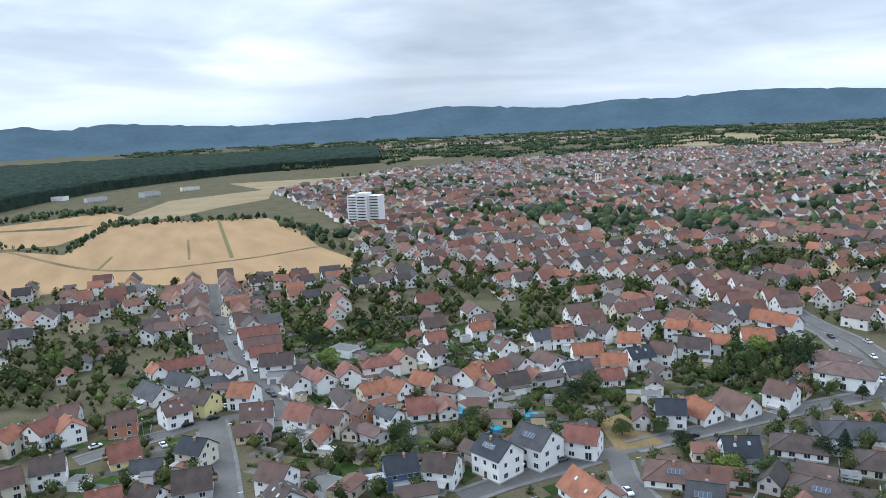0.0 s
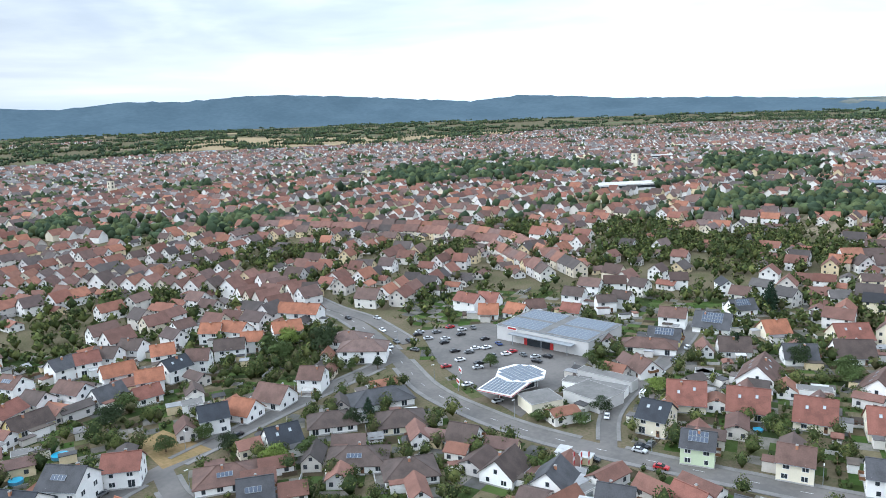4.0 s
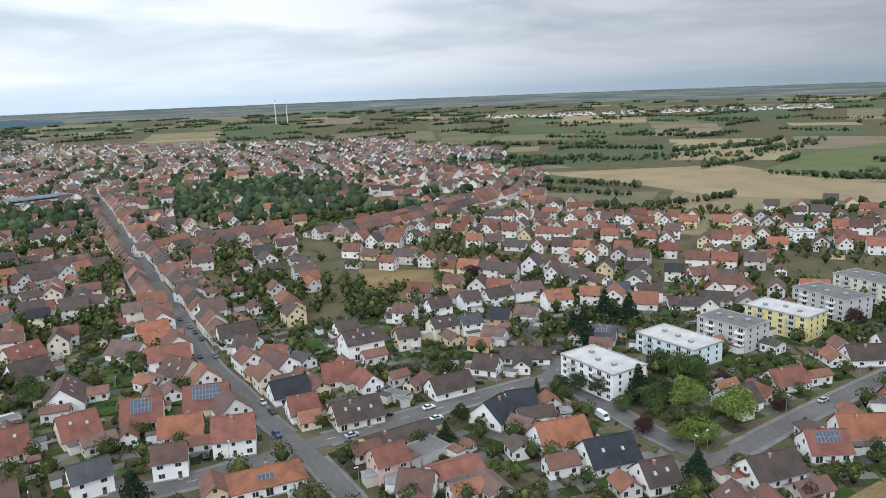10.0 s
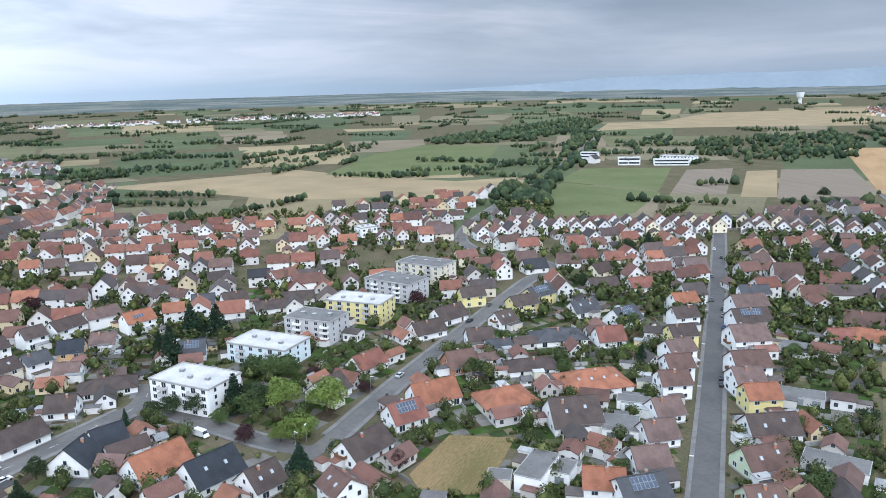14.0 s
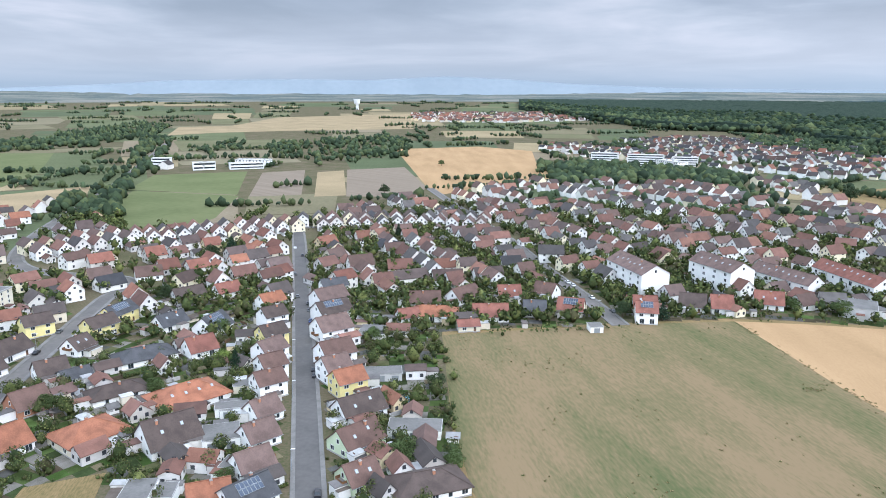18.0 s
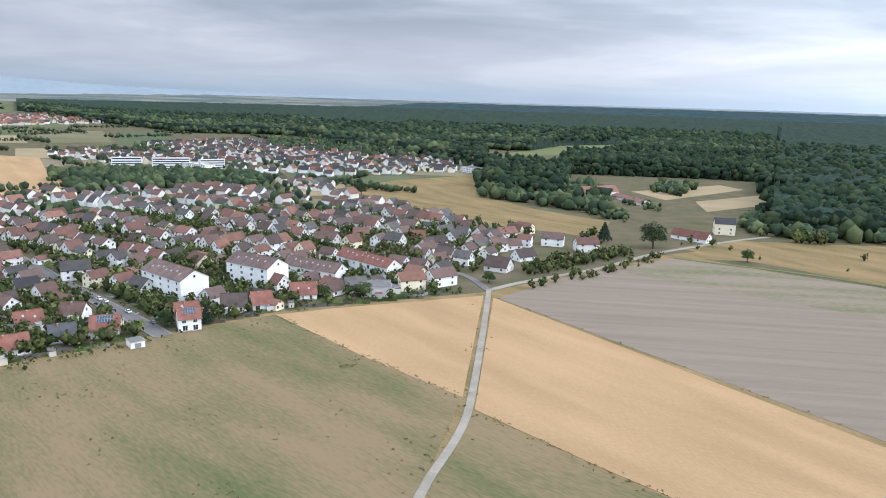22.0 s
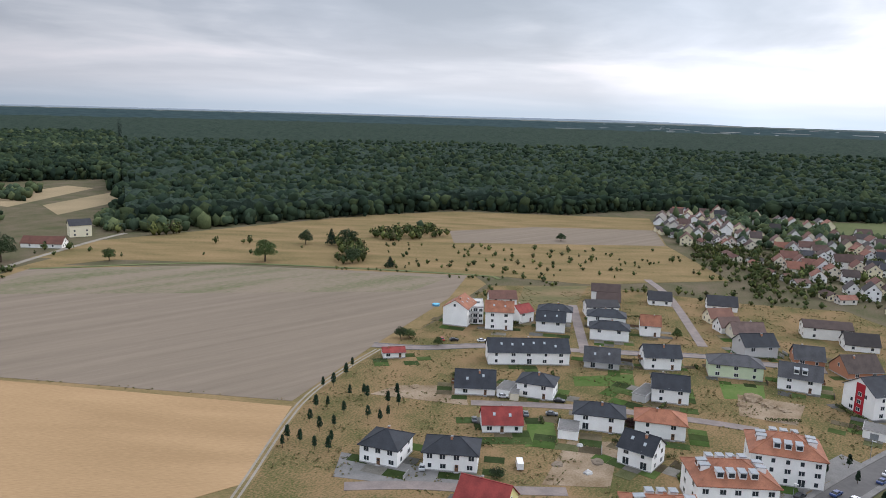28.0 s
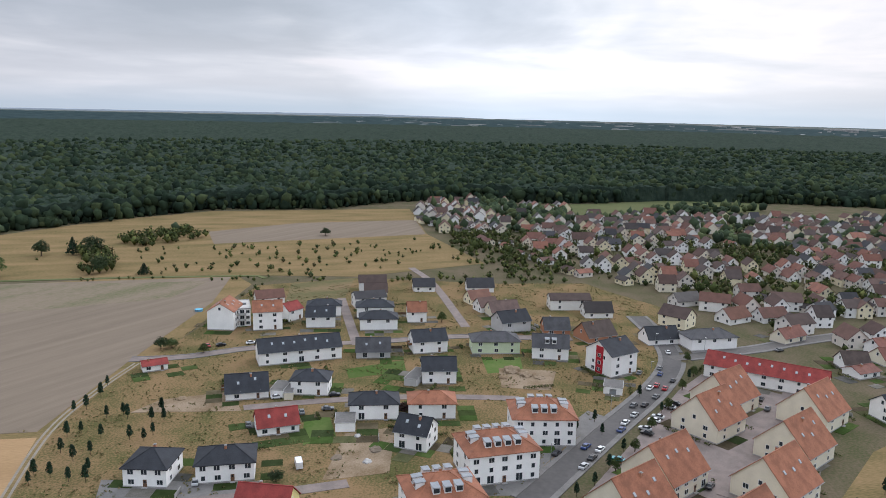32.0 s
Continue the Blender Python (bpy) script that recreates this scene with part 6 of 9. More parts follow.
house(139.0, -210.7, 60, 9.0, 9, "2", "white", "brown", "")
house(252.3, 10.8, 97, 11.4, 11, "1", "white", "red", "")
house(195.0, -160.8, 73, 10.5, 10, "1", "brick", "brown", "")
house(250.6, -42.3, 61, 9.0, 9, "1", "white", "darkbrown", "")
house(216.9, -135.5, 99, 12.6, 9, "1", "white", "red", "")
house(-27.2, 256.6, 27, 9.0, 8, "2", "cream", "orange", "")
house(-18.3, 257.4, 142, 9.0, 9, "2", "white", "orange", "")
house(-244.5, -85.6, 99, 13.0, 10, "2h", "white", "anthracite", "")
house(-236.2, -106.6, 115, 14.4, 11, "1", "white", "anthracite", "s")
house(123.8, -229.4, 55, 12.2, 11, "2", "white", "brown", "")
house(111.5, 236.0, 133, 9.0, 9, "2", "white", "brown", "")
house(-8.1, 263.6, 146, 9.0, 9, "2", "cream", "orange", "")
house(-110.2, 240.1, 17, 9.0, 7, "2", "brick", "brown", "")
house(-94.9, 246.6, 41, 9.0, 9, "2", "white", "brown", "s")
house(23.5, 264.3, 18, 12.9, 8, "1", "yellow", "darkbrown", "")
house(-148.2, 220.3, 142, 9.0, 8, "2", "pink", "orange", "")
house(260.1, -58.4, 75, 18.3, 11, "0h", "white", "darkbrown", "")
house(264.9, 32.2, 33, 14.7, 9, "2", "white", "brown", "")
house(-126.3, 236.1, 129, 9.0, 8, "2", "white", "orange", "")
house(-261.1, 59.7, 139, 17.0, 16.4, "5", "cream", "orange", "s")
house(147.7, -223.8, 71, 10.6, 9, "2", "white", "pinkbrown", "")
house(-254.0, 86.7, 139, 17.0, 16.4, "5", "cream", "orange", "s")
house(210.3, 167.1, 72, 9.9, 9, "1", "white", "brown", "")
house(-265.4, -42.9, 104, 12.7, 10, "2", "white", "anthracite", "")
house(9.4, 268.9, 56, 12.8, 9, "2", "white", "orange", "")
house(-134.4, 234.0, 70, 9.0, 9, "2", "white", "red", "")
house(-143.5, 228.5, 84, 9.0, 8, "2", "cream", "orange", "")
house(-74.2, 260.6, 167, 9.0, 10, "2", "white", "orange", "")
house(234.8, 136.1, 22, 16.2, 13, "1", "white", "brown", "s")
house(60.8, 264.8, 4, 9.0, 7, "1", "white", "red", "")
house(-89.6, 256.6, 155, 13.3, 9, "2", "yellow", "darkbrown", "")
house(251.6, 103.1, 13, 16.2, 13, "1", "white", "brown", "s")
house(200.6, -184.7, 63, 9.3, 9, "0", "white", "grey", "")
house(18.3, 273.1, 40, 11.3, 8, "2", "cream", "red", "")
house(-56.9, 269.6, 128, 9.0, 8, "2", "white", "darkbrown", "")
house(-142.9, 235.6, 26, 9.0, 8, "1", "white", "red", "")
house(-130.8, 243.3, 14, 9.0, 9, "3", "grey", "brown", "")
house(-47.0, 272.2, 119, 9.0, 8, "2", "white", "red", "")
house(49.6, 272.4, 18, 10.8, 9, "1", "white", "grey", "")
house(268.9, 68.3, 51, 13.3, 12, "1", "cream", "brown", "s")
house(278.7, 2.5, 112, 15.0, 11, "3", "white", "darkbrown", "s")
house(-37.9, 276.6, 107, 9.4, 8, "2", "white", "red", "")
house(210.4, -183.8, 63, 10.2, 9, "1", "white", "darkbrown", "")
house(28.4, 279.1, 122, 9.0, 8, "2", "white", "darkbrown", "")
house(64.6, 274.4, 168, 9.6, 9, "2", "white", "orange", "")
house(176.3, -220.6, 61, 10.6, 10, "1", "white", "red", "")
house(191.2, -208.2, 59, 20.5, 12, "0h", "white", "grey", "")
house(40.1, 280.5, 121, 12.1, 8, "2", "white", "brown", "")
house(284.0, -15.8, 103, 9.0, 8, "2", "cream", "darkbrown", "")
house(156.7, -239.2, 61, 10.2, 9, "2", "yellow", "darkbrown", "")
house(-262.0, 116.4, 111, 13.7, 10, "2", "white", "anthracite", "s")
house(-26.5, 286.4, 17, 14.6, 9, "2h", "white", "red", "")
house(273.1, -92.8, 66, 9.9, 10, "1", "white", "grey", "v")
house(283.9, -51.2, 60, 9.0, 7, "1", "white", "pinkbrown", "")
house(141.9, 251.8, 141, 19.0, 12, "2h", "white", "pinkbrown", "")
house(138.2, -253.9, 56, 13.6, 12, "2", "white", "pinkbrown", "")
house(231.6, -174.2, 84, 13.8, 9, "1", "white", "darkbrown", "")
house(280.5, 75.2, 105, 15.0, 11, "2", "white", "red", "")
house(-17.9, 290.6, 117, 9.0, 9, "2", "cream", "red", "")
house(75.8, 281.4, 16, 9.9, 9, "2", "white", "anthracite", "s")
house(288.1, 46.9, 71, 9.0, 9, "2", "white", "darkbrown", "")
house(-291.2, 22.4, 132, 14.1, 14, "4", "white", "anthracite", "r")
house(-111.0, 270.3, 138, 15.0, 9, "1", "white", "grey", "")
house(57.0, 289.0, 0, 11.7, 9, "2", "white", "orange", "")
house(-252.8, -151.5, 129, 9.0, 6, "0", "white", "crimson", "")
house(232.9, 182.7, 125, 20.9, 10, "1h", "white", "brown", "")
house(294.9, -31.4, 111, 11.4, 9, "2", "cream", "darkbrown", "s")
house(263.1, 137.6, 132, 11.7, 10, "1", "white", "grey", "")
house(-5.4, 297.2, 43, 9.0, 9, "2", "white", "brown", "")
house(90.3, -283.6, 28, 9.0, 8, "0", "cream", "red", "")
house(-288.5, -74.2, 105, 13.9, 10, "1", "grey", "grey", "s")
house(86.4, 285.2, 148, 9.0, 9, "2", "white", "brown", "")
house(-89.4, 284.5, 7, 12.5, 6, "0", "grey", "grey", "")
house(253.4, 158.5, 133, 11.7, 10, "1", "white", "darkbrown", "")
house(296.4, -42.9, 106, 9.0, 8, "2", "white", "grey", "")
house(299.9, 8.6, 111, 9.0, 8, "2", "white", "darkbrown", "")
house(220.3, -205.9, 89, 9.0, 9, "1", "white", "darkbrown", "s")
house(143.5, 265.5, 128, 15.7, 12, "2h", "white", "pinkbrown", "")
house(-104.8, 283.2, 153, 11.3, 8, "1", "white", "grey", "")
house(24.2, 301.7, 124, 9.0, 9, "2", "white", "brown", "p")
house(-69.1, 294.8, 5, 13.4, 10, "2", "white", "darkbrown", "")
house(-303.3, -1.9, 93, 14.8, 11, "2", "white", "grey", "d")
house(-88.3, 290.4, 137, 15.0, 8, "2", "white", "brown", "")
house(-299.9, -53.3, 115, 14.6, 10, "2", "white", "anthracite", "")
house(300.4, -56.5, 68, 9.1, 10, "2", "ochre", "anthracite", "")
house(279.4, 125.9, 132, 13.6, 12, "1", "white", "darkbrown", "")
house(100.8, 289.6, 154, 11.9, 9, "2", "white", "darkbrown", "")
house(245.1, 184.4, 118, 12.8, 9, "1", "yellow", "grey", "v")
house(-305.8, -25.5, 104, 20.0, 11, "2h", "green", "grey", "")
house(117.7, -284.6, 46, 9.0, 7, "1", "white", "red", "")
house(303.4, 53.6, 111, 15.0, 11, "2", "white", "darkbrown", "")
house(188.0, -244.4, 89, 12.8, 11, "1", "white", "grey", "v")
house(240.9, -192.8, 93, 15.0, 10, "1", "white", "darkbrown", "")
house(169.4, -259.8, 63, 10.3, 9, "2", "white", "darkbrown", "")
house(295.7, 94.7, 63, 15.0, 10, "1", "white", "pinkbrown", "")
house(85.1, -299.2, 22, 15.0, 10, "1", "white", "red", "")
house(77.2, 301.7, 168, 9.0, 9, "2", "white", "orange", "")
house(108.8, -292.1, 15, 22.0, 12, "1h", "white", "orange", "")
house(148.9, -274.1, 57, 14.7, 11, "2", "white", "darkbrown", "v")
house(112.1, 293.5, 148, 9.0, 8, "2", "white", "orange", "")
house(42.4, 311.7, 18, 11.1, 9, "2", "white", "grey", "")
house(50.8, 312.3, 179, 9.0, 9, "2", "white", "red", "")
house(309.2, -70.6, 53, 10.2, 8, "1", "white", "pinkbrown", "")
house(-4.2, 317.2, 20, 9.0, 8, "2", "white", "red", "")
house(-77.0, 308.2, 18, 13.2, 9, "2", "white", "red", "")
house(307.2, 83.5, 99, 15.0, 9, "1", "white", "orange", "")
house(318.4, -17.4, 66, 9.0, 9, "2", "white", "brown", "")
house(207.7, -241.9, 77, 12.6, 9, "1", "white", "grey", "s")
house(227.3, -224.1, 79, 12.3, 9, "2", "yellow", "darkbrown", "")
house(59.1, 314.0, 135, 10.3, 9, "2", "white", "darkbrown", "")
house(68.5, -312.4, 14, 9.8, 9, "1", "white", "grey", "")
house(21.3, -320.3, 10, 9.0, 10, "2", "white", "red", "v")
house(-120.5, 298.6, 130, 9.0, 6, "1", "white", "orange", "")
house(129.2, 296.4, 166, 12.4, 10, "2", "white", "orange", "")
house(-111.8, 303.5, 23, 18.8, 7, "1", "cream", "red", "")
house(53.7, -320.2, 2, 11.3, 10, "1", "cream", "red", "v")
house(69.8, 317.6, 131, 9.8, 9, "2", "white", "darkbrown", "")
house(323.5, -32.7, 109, 10.4, 9, "2", "white", "darkbrown", "")
house(284.8, 160.3, 148, 10.5, 10, "1", "cream", "orange", "")
house(299.1, 136.3, 143, 13.9, 12, "1", "cream", "red", "s")
house(274.3, 181.5, 113, 15.0, 12, "1", "white", "grey", "v")
house(16.2, 329.7, 23, 10.8, 8, "2", "white", "orange", "")
house(-307.2, 121.1, 122, 11.3, 8, "0", "white", "red", "")
house(119.1, -308.6, 24, 13.9, 10, "1", "white", "brown", "")
house(-81.0, 321.1, 14, 16.1, 10, "2", "white", "brown", "")
house(181.4, -277.5, 64, 11.0, 9, "2", "white", "orange", "")
house(267.0, 196.8, 119, 11.3, 9, "2", "white", "brown", "")
house(111.9, 312.5, 121, 12.4, 9, "2", "white", "orange", "")
house(-101.7, 316.1, 32, 9.2, 9, "2", "grey", "brown", "")
house(159.9, -292.3, 59, 14.9, 11, "2", "white", "pinkbrown", "")
house(253.0, -216.8, 67, 11.2, 9, "2", "yellow", "darkbrown", "")
house(-333.0, 17.7, 124, 15.0, 12, "1", "brick", "darkbrown", "")
house(103.1, 317.6, 143, 9.0, 9, "2", "white", "orange", "")
house(330.7, -48.1, 105, 9.0, 9, "2", "white", "darkbrown", "")
house(321.3, 91.9, 115, 13.2, 10, "1", "white", "orange", "")
house(322.6, -87.5, 98, 12.2, 10, "2", "white", "orange", "p")
house(232.8, -240.1, 92, 14.6, 9, "2", "yellow", "grey", "v")
house(23.2, -335.5, 13, 10.4, 10, "1", "white", "red", "s")
house(-327.2, -81.7, 106, 17.2, 10, "2h", "white", "anthracite", "")
house(-334.5, 46.0, 112, 15.0, 10, "1", "white", "anthracite", "")
house(-338.1, -0.2, 103, 11.8, 10, "1", "brick", "grey", "")
house(-337.9, -20.8, 124, 15.0, 11, "2", "grey", "anthracite", "")
house(104.9, -322.3, 63, 15.0, 10, "1", "white", "brown", "")
house(-316.6, 121.0, 98, 10.7, 9, "1", "white", "darkbrown", "")
house(-332.5, 66.6, 112, 22.0, 11, "2h", "white", "grey", "")
house(334.1, -61.8, 112, 13.6, 9, "2", "white", "darkbrown", "")
house(226.5, 254.3, 105, 9.9, 9, "1", "white", "orange", "")
house(216.6, 263.0, 136, 9.0, 9, "1", "white", "orange", "")
house(309.9, -143.6, 73, 15.0, 12, "0", "white", "darkbrown", "")
house(246.5, 238.1, 114, 9.0, 8, "1", "white", "red", "")
house(-325.0, -108.9, 107, 13.3, 10, "2", "white", "anthracite", "s")
house(-316.6, -131.7, 113, 13.0, 12, "4", "white", "orange", "s")
house(85.5, -332.1, 27, 10.7, 10, "1", "cream", "red", "s")
house(2.9, -345.1, 2, 11.5, 11, "1", "white", "darkbrown", "")
house(-9.3, -346.8, 10, 9.5, 11, "1", "white", "red", "")
house(95.2, 333.7, 15, 9.0, 8, "2", "white", "brown", "")
house(-313.3, -151.0, 9, 15.0, 12, "4", "white", "orange", "s")
house(238.5, 255.0, 157, 9.0, 8, "1", "white", "brown", "")
house(-87.0, 338.3, 24, 18.0, 10, "2", "white", "red", "")
house(340.7, -77.5, 98, 14.3, 9, "2", "white", "pinkbrown", "")
house(-109.7, 331.7, 17, 10.9, 8, "2", "white", "darkbrown", "")
house(323.8, -131.8, 83, 11.1, 9, "2", "white", "darkbrown", "")
house(69.7, -342.6, 164, 10.5, 10, "1", "white", "brown", "")
house(-343.9, -67.0, 106, 9.0, 10, "2", "white", "orange", "")
house(147.0, 319.8, 127, 20.9, 10, "2", "white", "orange", "")
house(344.8, 71.0, 112, 11.3, 12, "2", "white", "pinkbrown", "")
house(264.5, 233.5, 147, 9.0, 7, "2", "white", "darkbrown", "")
house(167.6, -311.2, 47, 12.5, 8, "2", "white", "grey", "")
house(315.8, -160.7, 62, 15.0, 11, "0", "white", "darkbrown", "")
house(-331.3, -126.3, 154, 9.0, 8, "2", "white", "crimson", "")
house(218.0, 279.6, 104, 13.0, 9, "2", "white", "red", "")
house(-327.4, 140.1, 113, 15.0, 9, "1", "cream", "red", "")
house(336.5, -121.9, 65, 10.2, 9, "1", "white", "grey", "")
house(-347.2, -88.5, 106, 17.8, 10, "2h", "white", "anthracite", "")
house(226.8, -278.2, 63, 14.5, 9, "1", "white", "darkbrown", "")
house(305.9, 188.5, 150, 11.6, 9, "1", "white", "grey", "v")
house(275.1, 232.0, 107, 9.0, 8, "2", "white", "darkbrown", "")
house(-343.2, -113.1, 107, 16.3, 9, "2h", "white", "anthracite", "")
house(214.9, -291.4, 66, 12.0, 9, "1", "white", "red", "")
house(-29.9, -361.0, 1, 12.4, 11, "1", "white", "red", "s")
house(230.7, 279.4, 116, 10.6, 9, "1", "white", "red", "")
house(-335.2, 138.3, 118, 9.0, 8, "2", "white", "red", "")
house(-363.4, -27.0, 118, 15.0, 10, "1", "cream", "pinkbrown", "")
house(263.1, 252.3, 114, 10.3, 9, "2", "white", "darkbrown", "")
house(-116.7, 346.0, 42, 9.0, 8, "2", "cream", "brown", "")
house(-350.4, 105.2, 130, 15.0, 8, "1", "cream", "red", "")
house(351.5, 105.2, 111, 15.0, 9, "2", "cream", "pinkbrown", "")
house(348.6, -115.3, 23, 12.0, 8, "2", "white", "brown", "")
FAR_HOUSES.append((-45, -365, 42, 10, 9, "1", "B"))
FAR_HOUSES.append((-365, 58, 55, 14, 11, "2", "G"))
FAR_HOUSES.append((-87, 360, 30, 11, 10, "2", "R"))
FAR_HOUSES.append((-198, 314, 147, 11, 9, "2", "G"))
FAR_HOUSES.append((123, -351, 26, 15, 10, "1", "G"))
FAR_HOUSES.append((329, -173, 70, 15, 10, "2", "O"))
FAR_HOUSES.append((-370, -36, 126, 10, 9, "1", "O"))
FAR_HOUSES.append((358, -107, 12, 15, 8, "2", "O"))
FAR_HOUSES.append((-373, 20, 104, 14, 10, "1", "G"))
FAR_HOUSES.append((-57, -370, 9, 11, 10, "1", "B"))
FAR_HOUSES.append((143, -347, 45, 19, 11, "1h", "B"))
FAR_HOUSES.append((-364, -96, 120, 16, 10, "2h", "A"))
FAR_HOUSES.append((105, -363, 36, 15, 10, "1", "R"))
FAR_HOUSES.append((-144, 351, 92, 10, 8, "2", "R"))
FAR_HOUSES.append((-351, -145, 123, 14, 9, "2", "P"))
FAR_HOUSES.append((334, 182, 88, 10, 9, "2", "R"))
FAR_HOUSES.append((-86, -370, 11, 14, 10, "2", "R"))
FAR_HOUSES.append((-136, 357, 12, 11, 8, "2", "B"))
FAR_HOUSES.append((-365, 112, 123, 15, 10, "2", "D"))
FAR_HOUSES.append((351, 150, 111, 9, 9, "2", "D"))
FAR_HOUSES.append((206, -322, 77, 15, 9, "2", "D"))
FAR_HOUSES.append((283, 260, 113, 11, 9, "2", "P"))
FAR_HOUSES.append((347, 164, 133, 9, 8, "2", "R"))
FAR_HOUSES.append((-124, 364, 22, 9, 9, "2", "O"))
FAR_HOUSES.append((-385, 6, 104, 21, 10, "2h", "A"))
FAR_HOUSES.append((300, 242, 101, 9, 9, "2", "B"))
FAR_HOUSES.append((-101, 372, 36, 15, 9, "2", "R"))
FAR_HOUSES.append((329, 203, 104, 9, 8, "1", "O"))
FAR_HOUSES.append((-385, -42, 125, 12, 9, "1", "O"))
FAR_HOUSES.append((346, 173, 127, 9, 8, "2", "R"))
FAR_HOUSES.append((348, -169, 99, 14, 9, "2", "O"))
FAR_HOUSES.append((374, -103, 60, 10, 9, "2", "B"))
FAR_HOUSES.append((378, 88, 44, 15, 9, "2", "O"))
FAR_HOUSES.append((89, -378, 45, 9, 11, "1", "D"))
FAR_HOUSES.append((-379, 87, 129, 15, 10, "1", "A"))
FAR_HOUSES.append((247, -301, 90, 13, 9, "1", "D"))
FAR_HOUSES.append((-104, -375, 21, 15, 10, "2", "R"))
FAR_HOUSES.append((296, 255, 134, 11, 9, "2", "D"))
FAR_HOUSES.append((357, -160, 64, 11, 9, "2", "G"))
FAR_HOUSES.append((371, 133, 87, 14, 9, "2", "R"))
FAR_HOUSES.append((277, -282, 69, 13, 10, "1", "D"))
FAR_HOUSES.append((169, 357, 144, 11, 10, "2", "B"))
FAR_HOUSES.append((332, 214, 51, 11, 7, "2", "D"))
FAR_HOUSES.append((292, -267, 68, 13, 10, "0", "D"))
FAR_HOUSES.append((155, -364, 28, 13, 10, "1", "R"))
FAR_HOUSES.append((342, 200, 99, 9, 8, "2", "B"))
FAR_HOUSES.append((133, -375, 32, 11, 9, "1", "D"))
FAR_HOUSES.append((-386, -98, 106, 12, 9, "1", "O"))
FAR_HOUSES.append((154, 367, 121, 12, 10, "2", "R"))
FAR_HOUSES.append((-385, 106, 116, 15, 9, "1", "O"))
FAR_HOUSES.append((325, 237, 134, 9, 9, "2", "D"))
FAR_HOUSES.append((375, -145, 76, 11, 9, "1", "G"))
FAR_HOUSES.append((219, -337, 60, 15, 9, "2", "R"))
FAR_HOUSES.append((-133, 384, 63, 9, 8, "2", "B"))
FAR_HOUSES.append((101, -394, 32, 11, 9, "1", "D"))
FAR_HOUSES.append((197, -357, 78, 15, 9, "1", "D"))
FAR_HOUSES.append((272, -304, 48, 13, 10, "1", "B"))
FAR_HOUSES.append((-400, 82, 78, 15, 10, "2", "O"))
FAR_HOUSES.append((-206, 355, 20, 9, 9, "2", "R"))
FAR_HOUSES.append((-398, -103, 107, 15, 9, "2", "A"))
FAR_HOUSES.append((315, -266, 73, 12, 9, "2", "O"))
FAR_HOUSES.append((-405, -75, 106, 12, 9, "1", "A"))
FAR_HOUSES.append((-408, 68, 119, 15, 9, "1", "P"))
FAR_HOUSES.append((-115, 398, 50, 10, 8, "2", "R"))
FAR_HOUSES.append((-412, -44, 106, 15, 10, "1", "A"))
FAR_HOUSES.append((373, 184, 112, 10, 8, "2", "D"))
FAR_HOUSES.append((-395, 133, 123, 11, 9, "2", "D"))
FAR_HOUSES.append((-75, 413, 26, 9, 9, "2", "R"))
FAR_HOUSES.append((389, 169, 129, 9, 8, "2", "B"))
FAR_HOUSES.append((83, -418, 14, 14, 11, "2", "O"))
FAR_HOUSES.append((-411, 120, 90, 15, 10, "2", "B"))
FAR_HOUSES.append((-147, -403, 138, 14, 12, "1", "D"))
FAR_HOUSES.append((-63, 425, 146, 12, 9, "2", "B"))
FAR_HOUSES.append((112, -415, 14, 11, 9, "1", "R"))
FAR_HOUSES.append((-405, 151, 102, 11, 9, "2", "B"))
FAR_HOUSES.append((145, -408, 31, 13, 10, "0", "R"))
FAR_HOUSES.append((22, -440, 117, 15, 10, "1", "B"))
FAR_HOUSES.append((-118, -425, 26, 15, 9, "1", "B"))
FAR_HOUSES.append((-430, 105, 104, 12, 9, "2", "R"))
FAR_HOUSES.append((-145, 418, 28, 9, 8, "2", "B"))
FAR_HOUSES.append((-50, 442, 22, 9, 9, "2", "D"))
FAR_HOUSES.append((56, -442, 39, 10, 10, "1", "R"))
FAR_HOUSES.append((-412, 169, 102, 11, 9, "2", "B"))
FAR_HOUSES.append((-24, 447, 26, 9, 9, "2", "B"))
FAR_HOUSES.append((-37, 447, 39, 13, 9, "2", "B"))
FAR_HOUSES.append((181, -410, 161, 15, 9, "1", "D"))
FAR_HOUSES.append((-176, 413, 35, 9, 8, "2", "B"))
FAR_HOUSES.append((-220, 393, 152, 11, 8, "2", "P"))
FAR_HOUSES.append((-157, 422, 139, 15, 8, "2", "G"))
FAR_HOUSES.append((-192, 409, 29, 9, 9, "2", "B"))
FAR_HOUSES.append((-17, 452, 105, 15, 8, "2", "R"))
FAR_HOUSES.append((329, -312, 78, 15, 9, "2", "D"))
FAR_HOUSES.append((37, -455, 54, 13, 9, "1", "G"))
FAR_HOUSES.append((-209, 409, 29, 9, 8, "2", "D"))
FAR_HOUSES.append((-113, -446, 39, 15, 10, "2", "O"))
FAR_HOUSES.append((-172, -427, 15, 13, 10, "1", "B"))
FAR_HOUSES.append((-128, 443, 37, 9, 9, "2", "D"))
FAR_HOUSES.append((132, -442, 32, 14, 9, "1", "R"))
FAR_HOUSES.append((-85, 456, 36, 10, 9, "2", "A"))
FAR_HOUSES.append((-34, -463, 33, 13, 9, "1", "D"))
FAR_HOUSES.append((-235, 404, 69, 9, 9, "2", "B"))
FAR_HOUSES.append((168, -438, 14, 13, 9, "0", "R"))
FAR_HOUSES.append((-101, 462, 2, 9, 9, "2", "D"))
FAR_HOUSES.append((-72, 468, 24, 9, 9, "2", "D"))
FAR_HOUSES.append((-117, 461, 24, 9, 9, "2", "A"))
